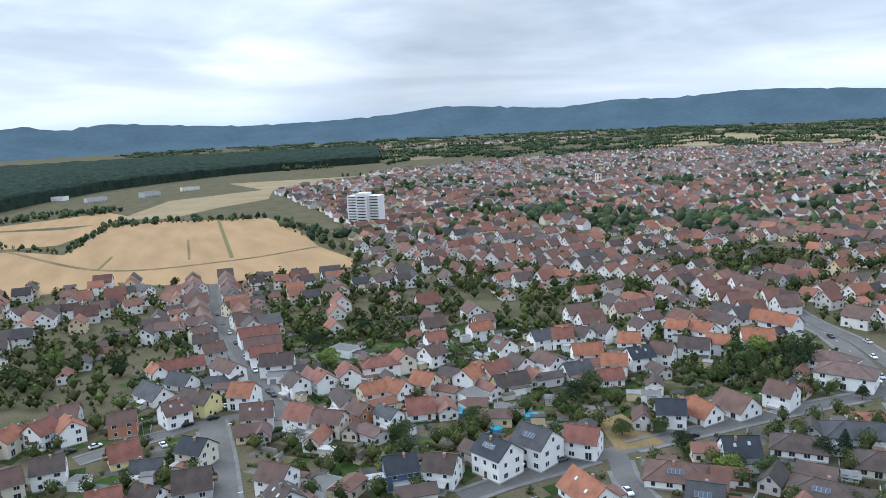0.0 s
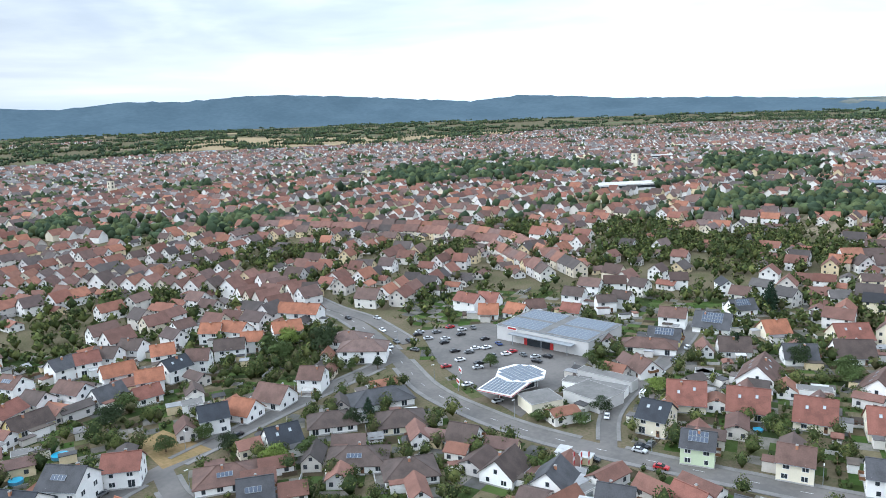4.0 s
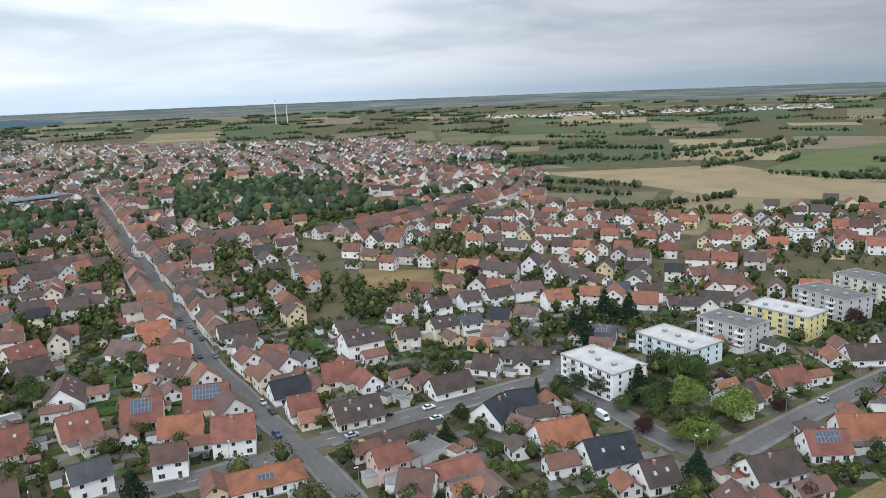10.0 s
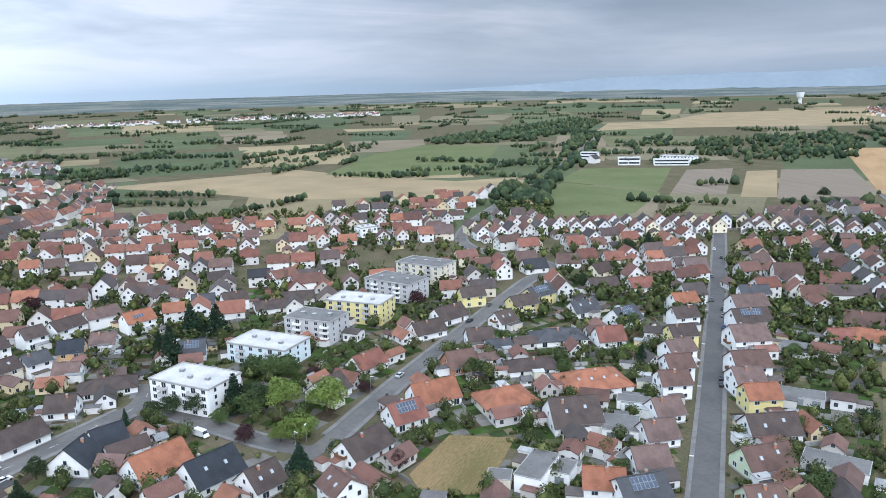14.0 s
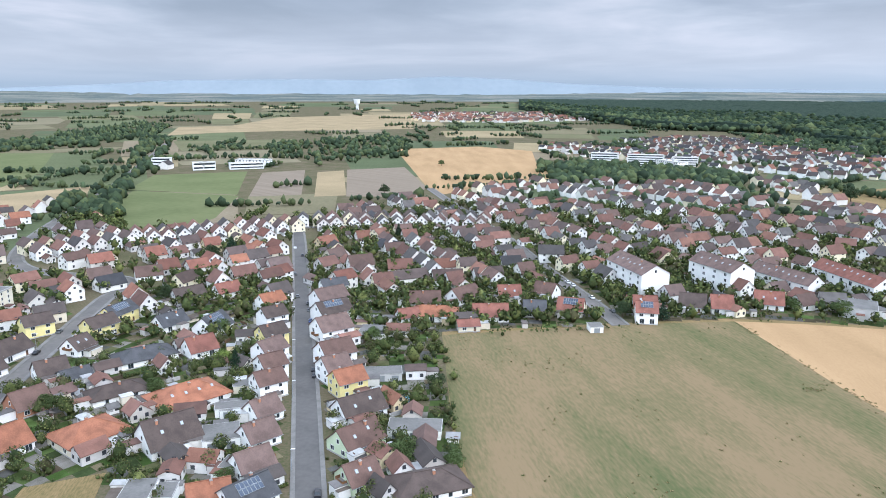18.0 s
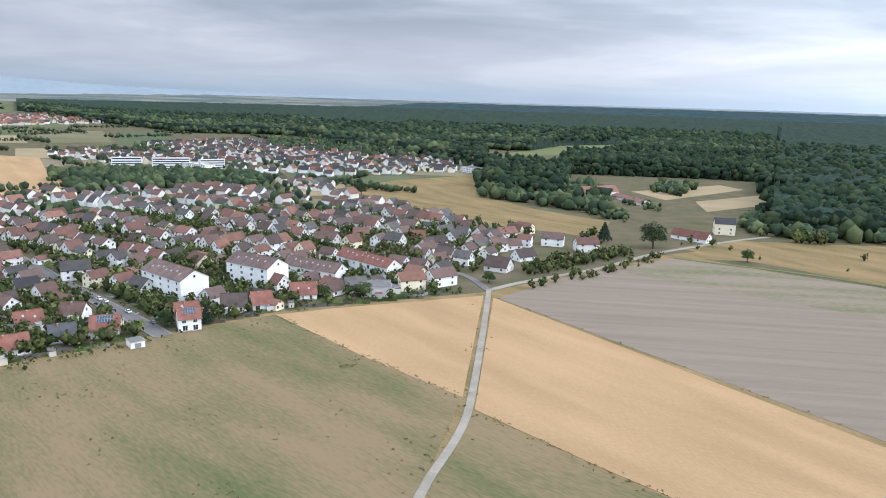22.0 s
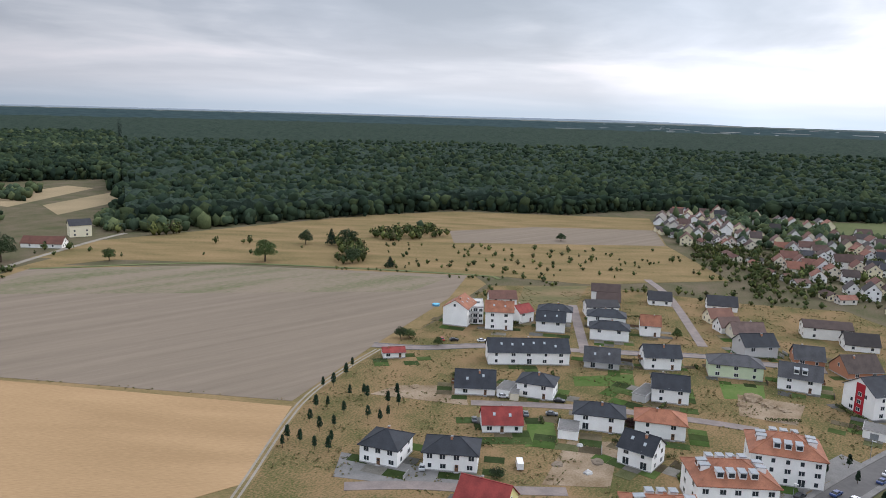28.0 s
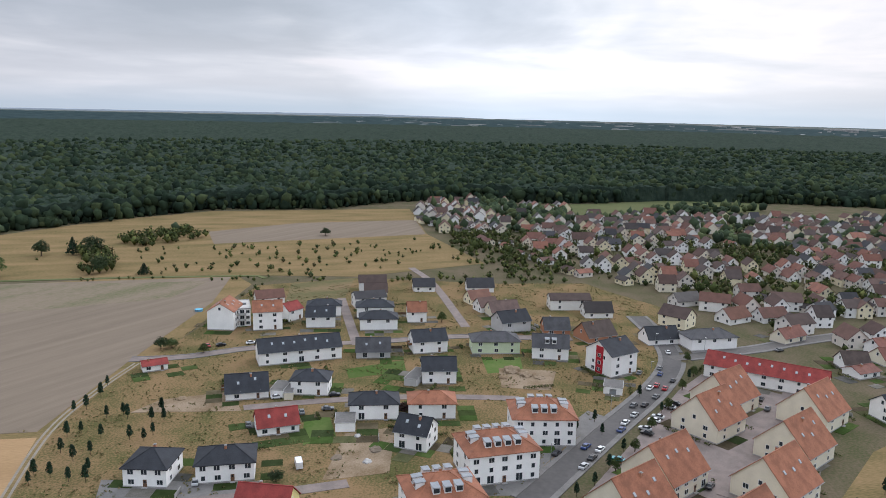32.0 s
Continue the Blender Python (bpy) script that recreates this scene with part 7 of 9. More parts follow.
FAR_HOUSES.append((-153, 452, 148, 14, 9, "2", "B"))
FAR_HOUSES.append((-151, -453, 30, 15, 9, "2", "O"))
FAR_HOUSES.append((199, -434, 65, 9, 9, "2", "R"))
FAR_HOUSES.append((47, -478, 159, 9, 9, "1", "B"))
FAR_HOUSES.append((210, -432, 43, 9, 9, "1", "G"))
FAR_HOUSES.append((-24, -481, 42, 15, 11, "2", "B"))
FAR_HOUSES.append((-125, -467, 22, 15, 9, "2", "D"))
FAR_HOUSES.append((-164, -455, 19, 12, 9, "2", "B"))
FAR_HOUSES.append((5, -487, 35, 14, 10, "2", "O"))
FAR_HOUSES.append((23, -487, 15, 11, 9, "2", "R"))
FAR_HOUSES.append((-193, 448, 71, 10, 8, "2", "B"))
FAR_HOUSES.append((-185, 453, 154, 12, 8, "2", "B"))
FAR_HOUSES.append((147, -469, 14, 20, 10, "0h", "R"))
FAR_HOUSES.append((-56, -489, 177, 15, 10, "2", "A"))
FAR_HOUSES.append((-177, -461, 2, 11, 9, "1", "R"))
FAR_HOUSES.append((-94, -485, 15, 10, 9, "1", "D"))
FAR_HOUSES.append((-261, 425, 60, 9, 8, "2", "G"))
FAR_HOUSES.append((-464, 185, 104, 11, 9, "2", "R"))
FAR_HOUSES.append((22, -499, 165, 10, 9, "1", "R"))
FAR_HOUSES.append((-228, 446, 30, 9, 8, "2", "B"))
FAR_HOUSES.append((-225, -448, 173, 15, 10, "2", "R"))
FAR_HOUSES.append((-189, -468, 144, 9, 8, "2", "B"))
FAR_HOUSES.append((63, -504, 149, 9, 9, "1", "D"))
FAR_HOUSES.append((-121, -497, 166, 9, 10, "1", "D"))
FAR_HOUSES.append((-167, -484, 27, 15, 10, "2", "R"))
FAR_HOUSES.append((-210, -469, 149, 15, 10, "2", "R"))
FAR_HOUSES.append((-83, -511, 170, 11, 10, "1", "B"))
FAR_HOUSES.append((34, -519, 133, 12, 10, "2", "R"))
FAR_HOUSES.append((-184, -493, 12, 14, 10, "2", "R"))
FAR_HOUSES.append((-169, -498, 15, 14, 10, "1", "R"))
FAR_HOUSES.append((17, -528, 38, 15, 9, "1", "B"))
FAR_HOUSES.append((-155, -506, 14, 12, 9, "1", "O"))
FAR_HOUSES.append((-187, -500, 15, 12, 9, "1", "R"))
FAR_HOUSES.append((-105, -525, 47, 15, 11, "1", "O"))
FAR_HOUSES.append((-146, -518, 15, 11, 9, "1", "O"))
FAR_HOUSES.append((-74, -542, 35, 15, 10, "2", "R"))
FAR_HOUSES.append((141, -530, 55, 9, 9, "1", "R"))
FAR_HOUSES.append((245, -491, 104, 14, 8, "1", "D"))
FAR_HOUSES.append((-0, -551, 38, 15, 9, "1", "D"))
FAR_HOUSES.append((219, -508, 103, 12, 8, "1", "D"))
FAR_HOUSES.append((238, -502, 106, 15, 8, "1", "D"))
FAR_HOUSES.append((107, -546, 148, 9, 9, "1", "R"))
FAR_HOUSES.append((-93, -552, 36, 15, 10, "1", "R"))
FAR_HOUSES.append((231, -510, 104, 12, 8, "1", "B"))
FAR_HOUSES.append((-165, -536, 171, 12, 9, "1", "D"))
FAR_HOUSES.append((214, -525, 101, 13, 8, "1", "B"))
FAR_HOUSES.append((194, -533, 96, 13, 9, "1", "D"))
FAR_HOUSES.append((-158, -546, 29, 9, 9, "2", "R"))
FAR_HOUSES.append((-14, -571, 37, 15, 10, "1", "G"))
FAR_HOUSES.append((-323, -474, 118, 28, 10, "1", "D"))
FAR_HOUSES.append((-126, -568, 17, 12, 9, "1", "R"))
FAR_HOUSES.append((189, -550, 90, 10, 9, "1", "D"))
FAR_HOUSES.append((-141, -574, 110, 12, 9, "2", "B"))
FAR_HOUSES.append((159, -570, 92, 15, 9, "1", "D"))
FAR_HOUSES.append((-39, -592, 17, 14, 9, "1", "R"))
FAR_HOUSES.append((175, -573, 90, 15, 9, "1", "G"))
FAR_HOUSES.append((130, -592, 48, 14, 9, "2", "B"))
FAR_HOUSES.append((-365, -494, 152, 15, 12, "4", "G"))
FAR_HOUSES.append((118, -616, 72, 10, 9, "1", "D"))
FAR_HOUSES.append((-21, -634, 49, 15, 9, "1", "R"))
FAR_HOUSES.append((-107, -641, 40, 15, 10, "2", "R"))
FAR_HOUSES.append((-90, -646, 47, 15, 9, "2", "D"))
FAR_HOUSES.append((-41, -680, 46, 15, 9, "2", "R"))
FAR_HOUSES.append((-383, -671, 91, 56, 12, "0", "O"))
FAR_HOUSES.append((-366, -724, 16, 65, 14, "1", "P"))
FAR_HOUSES.append((569, -743, 92, 15, 10, "2", "D"))
FAR_HOUSES.append((615, -732, 103, 15, 12, "2", "D"))
flats(-321.1, -146.6, 117, 7.6, 16.0, 8.6, 3, "white", "white")
flats(230.4, -78.2, 26, 24.8, 15.1, 9.8, 4, "white", "white")
flats(252.5, -114.7, 27, 26.5, 16.0, 7.6, 3, "paleblue", "pale")
flats(262.0, -140.8, 27, 21.7, 14.7, 9.8, 4, "grey", "grey")
flats(270.9, -167.8, 30, 26.3, 14.9, 9.8, 4, "yellow", "white")
flats(287.9, -199.1, 16, 26.9, 16.0, 9.8, 4, "grey", "grey")
flats(305.3, -230.4, 18, 27.5, 16.0, 9.8, 4, "cream", "grey")
flats(537.9, -800.6, 15, 42.4, 16.0, 8, 3, "white", "white")
flats(51.2, -968.7, 132, 60.0, 16.0, 9, 3, "white", "white")
flats(-305.3, -933.8, 105, 60.0, 16.0, 7, 2, "white", "grey")
flats(428.1, -272.2, 85, 12.3, 10.7, 7, 2, "white", "white")
flat_annex(161.2, 170.1, 165, 11.5, 10.1, 4.2)
flat_annex(177.9, 162.0, 94, 15.4, 12.8, 4.2)
flat_annex(193.5, 169.8, 103, 21.4, 5.1, 4)
flat_annex(184.9, 167.7, 112, 22.1, 5.5, 3.4)
flat_annex(223.6, 150.9, 126, 5.9, 4.7, 3)
flat_annex(235.6, 117.2, 122, 10.8, 4.3, 3.2)
flat_annex(222.4, 148.8, 84, 7.7, 4.5, 3)
flat_annex(232.6, -8.6, 50, 7.4, 3.9, 3)
flat_annex(127.8, -117.8, 41, 6.0, 5.3, 3)
flat_annex(122.6, -126.1, 24, 6.9, 14.5, 5)
flat_annex(161.6, -229.6, 32, 8.2, 6.8, 3.2)
flat_annex(134.0, -180.7, 33, 9.9, 5.2, 3)
flat_annex(125.8, -164.0, 36, 10.2, 10.4, 3.2)
flat_annex(75.5, -187.4, 17, 15.5, 7.8, 3)
flat_annex(132.1, -276.8, 19, 10.6, 6.5, 2.8)
flat_annex(124.5, -264.1, 14, 10.2, 8.1, 2.8)
flat_annex(102.5, -222.9, 25, 14.4, 7.3, 2.8)
flat_annex(141.1, -197.2, 35, 6.5, 5.3, 2.8)
flat_annex(132.0, -180.2, 26, 9.3, 4.6, 2.8)
flat_annex(112.2, -150.6, 12, 5.7, 6.5, 3)
flat_annex(119.2, -132.3, 25, 5.2, 7.2, 3.5)
flat_annex(-217.0, -64.8, 105, 6.3, 8.2, 3.2)
flat_annex(-239.7, -95.5, 94, 4.7, 9.1, 3)
flat_annex(-238.3, -91.7, 107, 3.1, 8.9, 2.8)
flat_annex(-268.0, 22.1, 84, 6.8, 7.8, 3)
flat_annex(-262.5, -50.8, 81, 4.9, 12.9, 3)
flat_annex(-36.1, 193.6, 152, 7.4, 8.6, 2.6)
flat_annex(-44.1, 315.9, 146, 11.3, 7.2, 4)
flat_annex(9.3, 253.3, 122, 11.3, 8.3, 3.6)
flat_annex(18.4, 242.4, 172, 4.8, 4.2, 2.8)
flat_annex(70.9, 246.7, 168, 6.9, 5.3, 3)
flat_annex(-107.4, 202.1, 169, 5.1, 4.7, 3)
flat_annex(-67.4, 287.5, 10, 8.6, 8.8, 3.2)
flat_annex(40.0, -299.8, 24, 5.4, 6.2, 2.8)
flat_annex(-70.0, -369.0, 124, 22.4, 8.2, 3.6)
flat_annex(130.3, 121.6, 2, 5.5, 3.4, 2.8)
flat_annex(231.3, -8.7, 27, 11.4, 3.0, 2.8)
flat_annex(192.7, -14.8, 35, 8.4, 10.0, 3)
flat_annex(-614.8, 1209.5, 174, 30.0, 16.0, 7)
flat_annex(-528.8, 1155.7, 42, 30.0, 16.0, 7)
flat_annex(-464.7, 1207.4, 58, 30.0, 16.0, 8)
flat_annex(-425.5, 1288.1, 28, 30.0, 16.0, 7)
flat_annex(464.0, 1663.8, 8, 30.0, 16.0, 6)
flat_annex(-66.9, -363.3, 171, 15.0, 16.0, 5)
pool(3.5, 243.7, 3.0, 1.2)
pool(28.0, 237.1, 2.5, 1.1)
pool(15.2, 228.0, 2.0, 1.0)
pool(213.6, 83.2, 2.0, 1.0)
pool(198.4, 114.9, 1.5, .6)
pool(88.1, -207.6, 2.5, 1.0)
pool(-334.0, -174.8, 2.0, 1.0)
pool(-91.1, 192.7, 2.5, .2)

# ---- the town beyond the near streets ----
for x, y, r in ((128, -972, 18), (78, -978, 22), (30, -992, 16), (568, -742, 14), (528, -770, 20), (636, -750, 12), (812, 330, 32), (650, 545, 34), (985, 760, 20)):
    take(x, y, r)  # ground of the large buildings
s, old, outer = Soup(), Soup(), Soup()
for off in (10.2, -10.2):
    street_row(old, [(226.0, 33.0), (253.4, 45.9), (286.5, 62.3), (396.4, 105.3), (575.7, 176.7), (866.4, 291.0)], off * .93, gap=.4, near=226)
    street_row(old, [(-160, 505), (-137.2, 434.7), (-107.4, 359.7), (-76.6, 289.7)], off, gap=.6)
    street_row(old, [(240, 620), (300, 520), (330, 470), (340, 400), (300, 300)], off, gap=.6)
    street_row(old, [(20, 520), (90, 470), (150, 395), (155, 345)], off, gable=True, gap=1.0)
    street_row(old, [(520, 25), (600, -60), (680, -130), (860, -200)], off, gap=.6)
    street_row(old, [(430, 200), (520, 120), (545, 60)], off, gap=1.0)
red = Soup()
for off in (9.5, -9.5):
    street_row(red, [(374, -320), (352, -372), (319.2, -404.7), (272.8, -455.9), (203.7, -496.5), (150, -508)], off, gable=True, lots=(7.8, 9.2), gap=3.5)
fill_town(s, [(-330, 430), (-292, 470), (-222, 500), (-60, 545), (40, 470), (120, 330), (60, 150), (-60, 110), (-330, 220)], -72, period=60, near=NEAR, green=0.9)
fill_town(s, [(-60, 560), (-110, 800), (-250, 1150), (-146, 1475), (87, 1650), (438, 1845), (760, 1750), (700, 1100), (500, 700), (330, 330), (120, 300)], 28, period=44, step=10.5, near=NEAR, green=0.9, barns=.8, outer=outer)
fill_town(s, [(500, 700), (700, 1100), (760, 1750), (1000, 1640), (1640, 1755), (2300, 1597), (2500, 1100), (1977, 738), (1300, 560), (800, 420), (520, 330), (300, 230), (330, 330)], 12, period=44, step=11, near=NEAR, green=0.9, barns=.8, outer=outer)
fill_town(s, [(240, 120), (520, 330), (800, 420), (1300, 560), (1977, 738), (1757, 449), (1615, -69), (1170, -235), (880, -170), (690, 20), (540, 60), (300, 0), (180, 60)], 18, period=46, step=11, near=NEAR, green=0.9, barns=.8, outer=outer)
fill_town(s, [(300, 0), (520, 10), (700, -20), (880, -160), (680, -166), (536, -195), (534, -283), (556, -540), (372, -395), (285, -480), (160, -330), (160, -120), (180, 0)], 62, period=46, step=12, near=NEAR, green=0.8)
dark, estate = Soup(), Soup()
fill_town(red, [(160, -330), (285, -480), (238, -630), (187, -737), (51, -857), (-92, -838), (-170, -640), (-215, -520), (-120, -385), (20, -325), (100, -280)], -48, near=NEAR, green=0.8)
fill_town(dark, [(275, -1180), (150, -1050), (20, -960), (-110, -900), (-330, -960), (-360, -1080), (-260, -1500), (52, -1500)], -30, near=300, green=0.8, keep=0.85)
fill_town(estate, [(-452, 40), (-500, -30), (-560, -75), (-690, -140), (-860, -150), (-800, -20), (-770, 190), (-836, 359), (-640, 420), (-420, 300), (-345, 215), (-335, 140), (-372, 96), (-420, 72)], 35, period=44, step=12, near=NEAR2, green=1.0, keep=.86, barns=.4, flat_low=.3, face=12)
fill_town(s, [(560, -1900), (200, -2300), (300, -2700), (900, -2500), (1100, -2000)], 10, near=300, green=0.2, keep=0.8)
fill_town(s, [polar(h, r)[:2] for h, r in ((336, 2950), (336, 3150), (350, 3200), (350, 3000))], 10, near=300, green=0, keep=.6)
fill_town(s, [polar(h, r)[:2] for h, r in ((354, 2900), (354, 3100), (372, 3200), (372, 3000))], 30, near=300, green=0, keep=.5)
fill_town(s, [polar(h, r)[:2] for h, r in ((100, 2600), (100, 2800), (124, 3000), (124, 2700))], 30, near=300, green=0, keep=.3, outer=outer)
for x, y, turn, L, w, kind, roof in FAR_HOUSES:
    e, slope = KINDS[kind[0]]
    plain_house(dark if roof in "DGA" else red, x, y, radians(turn), L, w, e, e + slope * w / 2 * (.7 if "h" in kind else 1))
tagged(new("town_houses", s.mesh("town_houses", "far_walls", "far_roofs", "far_glass")), "closely packed gabled houses with red and brown tiled roofs", "houses", "", "stuff")

tagged(new("old_town_houses", old.mesh("old_town_houses", "far_walls", "roofs_old", "far_glass")), "rows of old houses with orange and red tiled roofs along the streets", "houses", "", "stuff")
tagged(new("outer_houses", outer.mesh("outer_houses", "walls_white", "roofs_outer", "far_glass")), "pale houses with grey and brown roofs at the far side of the town", "houses", "", "stuff")
tagged(new("older_estate_houses", estate.mesh("older_estate_houses", "walls_estate", "roofs_estate", "far_glass")), "white and cream gabled houses with brown and reddish roofs", "houses", "", "stuff")
tagged(new("village_houses", red.mesh("village_houses", "walls_white", "roofs_red", "far_glass")), "white gabled houses with red-brown tiled roofs", "houses", "", "stuff")
tagged(new("estate_houses", dark.mesh("estate_houses", "walls_white", "roofs_dark", "far_glass")), "white gabled houses with dark brown and grey roofs", "houses", "", "stuff")

# trees between the far houses, hedgerows and groves
for _ in range(820):
    h, r = rng.uniform(55, 190), 560 + 3850 * rng.random() ** 1.45
    x, y, _z = polar(h, r)
    if on_field(x, y) or taken(x, y, 8) or r > forest_edge(h):
        continue
    if inside(x, y, [(1615, -69), (1757, 449), (1977, 738), (2500, 1100), (500, 700), (300, 230), (540, 60), (880, -170)]) and rng.random() < 0.7:
        continue
    a, n = (rng.normal(2.2, .25) if rng.random() < .6 else rng.normal(.7, .25)), rng.integers(8, 34)
    for k in range(n):
        q = rng.uniform(1.2, 3.2) * (1 + r / 4500)
        TREES.append((x + math.cos(a) * k * 5 + rng.uniform(-2, 2), y + math.sin(a) * k * 5 + rng.uniform(-2, 2), q * 0.9 + 1, q, q * 1.1))
for _ in range(190):
    hd, d = rng.uniform(352, 442), rng.uniform(420, 1450)
    cx, cy, _z = polar(hd, d)
    for k in range(rng.integers(6, 22)):
        x, y = cx + rng.normal() * 14, cy + rng.normal() * 9
        if not on_road(x, y, 2) and not taken(x, y, -3.4) and not on_field(x, y):
            q = rng.uniform(2.0, 4.4)
            TREES.append((x, y, q * .9 + 1, q, q * rng.uniform(1, 1.5)))
for _ in range(1000):
    h, r = rng.uniform(338, 428), rng.uniform(1750, 4300)
    x, y, _z = polar(h, r)
    a = rng.uniform(0, 3.14)
    for k in range(rng.integers(6, 22)):
        q = rng.uniform(3.2, 6.4)
        TREES.append((x + math.cos(a) * k * 9, y + math.sin(a) * k * 9, q, q, q))
# gardens round the near houses: plots, hedges, shrubs and trees
plots, sheds, fences, barns = Soup(), Soup(), Soup(), Soup()
HOMES = np.array([(x, y) for x, y, a, L, w in HOUSES])


def flat_shed(s, x, y, a, L, w, h):
    """A flat-roofed lean-to, carport or terrace roof."""
    ca, sa = math.cos(a), math.sin(a)

    def ring(k, z):
        return [(x + i * (L / 2 + k) * ca - j * (w / 2 + k) * sa, y + i * (L / 2 + k) * sa + j * (w / 2 + k) * ca, z) for i, j in ((-1, -1), (1, -1), (1, 1), (-1, 1))]
    s.hull(ring(0, -.1), ring(0, h), 0)
    s.hull(ring(.2, h), ring(.2, h + .18), 1)


def owner(x, y):
    d = (HOMES[:, 0] - x) ** 2 + (HOMES[:, 1] - y) ** 2
    k = int(d.argmin())
    return k, math.sqrt(float(d[k]))


def free_ground(x, y, new_estate):
    return not on_road(x, y, 1.2) and (new_estate or not on_field(x, y))


for k, (x, y, a, L, w) in enumerate(HOUSES):
    ca, sa = math.cos(a), math.sin(a)
    new_estate = x < -100
    reach = 13 if new_estate else 34
    near_home = math.hypot(x, y) < 300
    cu, cv = rng.uniform(4.0, 7.0), rng.uniform(3.2, 5.5)
    nu, nv = int(reach / cu) + 1, int(reach / cv) + 1
    for iu in range(-nu, nu + 1):
        for iv in range(-nv, nv + 1):
            u, v = iu * cu, iv * cv
            cx, cy = x + u * ca - v * sa, y + u * sa + v * ca
            if abs(u) < L / 2 - 1 and abs(v) < w / 2 - 1:
                continue
            own, d = owner(cx, cy)
            if own != k or d > reach or not free_ground(cx, cy, new_estate):
                continue
            if new_estate and rng.random() < .4:
                continue
            z = (.03 if not new_estate else .105) + .02 * rng.random()
            du, dv = cu / 2 - .04, cv / 2 - .04
            corners = [(cx + i * du * ca - j * dv * sa, cy + i * du * sa + j * dv * ca) for i, j in ((-1, -1), (1, -1), (1, 1), (-1, 1))]
            if any(on_road(*p, .3) for p in corners):
                continue
            plots.hull([(i, j, -.1) for i, j in corners], [(i, j, z) for i, j in corners])
            # hedge, wall or fence where the neighbour's ground begins
            for su, sv in ((1, 0), (0, 1)):
                ex, ey = cx + su * cu * ca - sv * cv * sa, cy + su * cu * sa + sv * cv * ca
                if owner(ex, ey)[0] == k or rng.random() < .4 or not free_ground(ex, ey, new_estate):
                    continue
                mx, my = (cx + ex) / 2, (cy + ey) / 2
                ln = cv if su else cu
                tx, ty = (-sa, ca) if su else (ca, sa)
                if taken(mx, my, .3):
                    continue
                if rng.random() < (.45 if new_estate else .62):
                    q = rng.uniform(.5, .9)
                    for m in np.arange(-ln / 2, ln / 2, .75):
                        SHRUBS.append((mx + tx * m, my + ty * m, q * .9, q * .95, q * 1.25))
                else:
                    ribbon([(mx - tx * ln / 2, my - ty * ln / 2), (mx + tx * ln / 2, my + ty * ln / 2)], .08, -.1, rng.uniform(.9, 1.5), fences)
            if taken(cx, cy, 1.0) or new_estate:
                continue
            chance = rng.random()
            if chance < (.20 if d < 20 else .36):
                for _ in range(rng.integers(2, 6)):
                    q = rng.uniform(.4, 1.05)
                    SHRUBS.append((cx + rng.uniform(-.4, .4) * cu, cy + rng.uniform(-.4, .4) * cv, q * .75, q, q * rng.uniform(.8, 1.2)))
            elif chance < (.30 if d < 20 else .56):
                q = rng.uniform(1.7, 3.3)
                TREES.append((cx, cy, q * .85 + .9, q, q * rng.uniform(.9, 1.35)))
            elif chance < .37 and not taken(cx, cy, 2.2) and not on_road(cx, cy, 3):
                if rng.random() < .5:
                    flat_shed(sheds, cx, cy, a + rng.choice([0, 1.57]), rng.uniform(2.5, 6), rng.uniform(2.2, 3.6), rng.uniform(2.0, 2.6))
                else:
                    plain_house(sheds, cx, cy, a + rng.choice([0, 1.57]), rng.uniform(2.6, 5.5), rng.uniform(2.2, 3.4), rng.uniform(2.0, 2.5), rng.uniform(2.6, 3.4), 0, 1, 1)
                take(cx, cy, 2)
    # barns, then lean-tos and carports against the walls
    if not new_estate:
        for _ in range(4):
            bl, bw = rng.uniform(6, 11), rng.uniform(5, 6.5)
            cross = rng.random() < .5
            u, v = (rng.uniform(-.3, .3) * L, rng.choice([-1, 1]) * (w / 2 + (bl if cross else bw) / 2 + rng.uniform(0, 5)))
            if rng.random() < .4:
                u, v = rng.choice([-1, 1]) * (L / 2 + (bw if cross else bl) / 2 + rng.uniform(0, 3)), rng.uniform(-.2, .2) * w
            cx, cy = x + u * ca - v * sa, y + u * sa + v * ca
            if near_home and owner(cx, cy)[0] == k and not on_road(cx, cy, bl / 2 + .5) and not on_field(cx, cy) and sum((px - cx) ** 2 + (py - cy) ** 2 < 64 for px, py in HOMES) == 0 and not taken(cx, cy, .2):
                plain_house(barns, cx, cy, a + (math.pi / 2 if cross else 0), bl, bw, rng.uniform(2.8, 3.8), rng.uniform(4.6, 6.0))
                take(cx, cy, 3)
                if rng.random() < .5:
                    break
        for _ in range(2):
            lu, lw = rng.uniform(3, 6), rng.uniform(2.4, 4.0)
            side = rng.choice([-1, 1])
            u, v = rng.uniform(-.4, .4) * L, side * (w / 2 + lw / 2 - .1)
            if rng.random() < .4:
                u, v = side * (L / 2 + lu / 2 - .1), rng.uniform(-.25, .25) * w
            cx, cy = x + u * ca - v * sa, y + u * sa + v * ca
            if not on_road(cx, cy, 2.6) and owner(cx, cy)[0] == k and not on_field(cx, cy):
                flat_shed(sheds, cx, cy, a, lu, lw, rng.uniform(2.3, 3.1))
                take(cx, cy, 1.6)
tagged(new("yard_barns", barns.mesh("yard_barns", "far_walls", "roofs_old", "far_glass")), "small tiled barns and side wings behind the houses", "barns", "", "stuff")
tagged(new("garden_plots", plots.mesh("garden_plots", "garden_plot")), "lawns, vegetable beds and paved yards round the houses", "gardens", "", "stuff")
tagged(new("garden_sheds", sheds.mesh("garden_sheds", "far_walls", "shed_roofs")), "small garden sheds and lean-tos behind the houses", "sheds", "", "stuff")
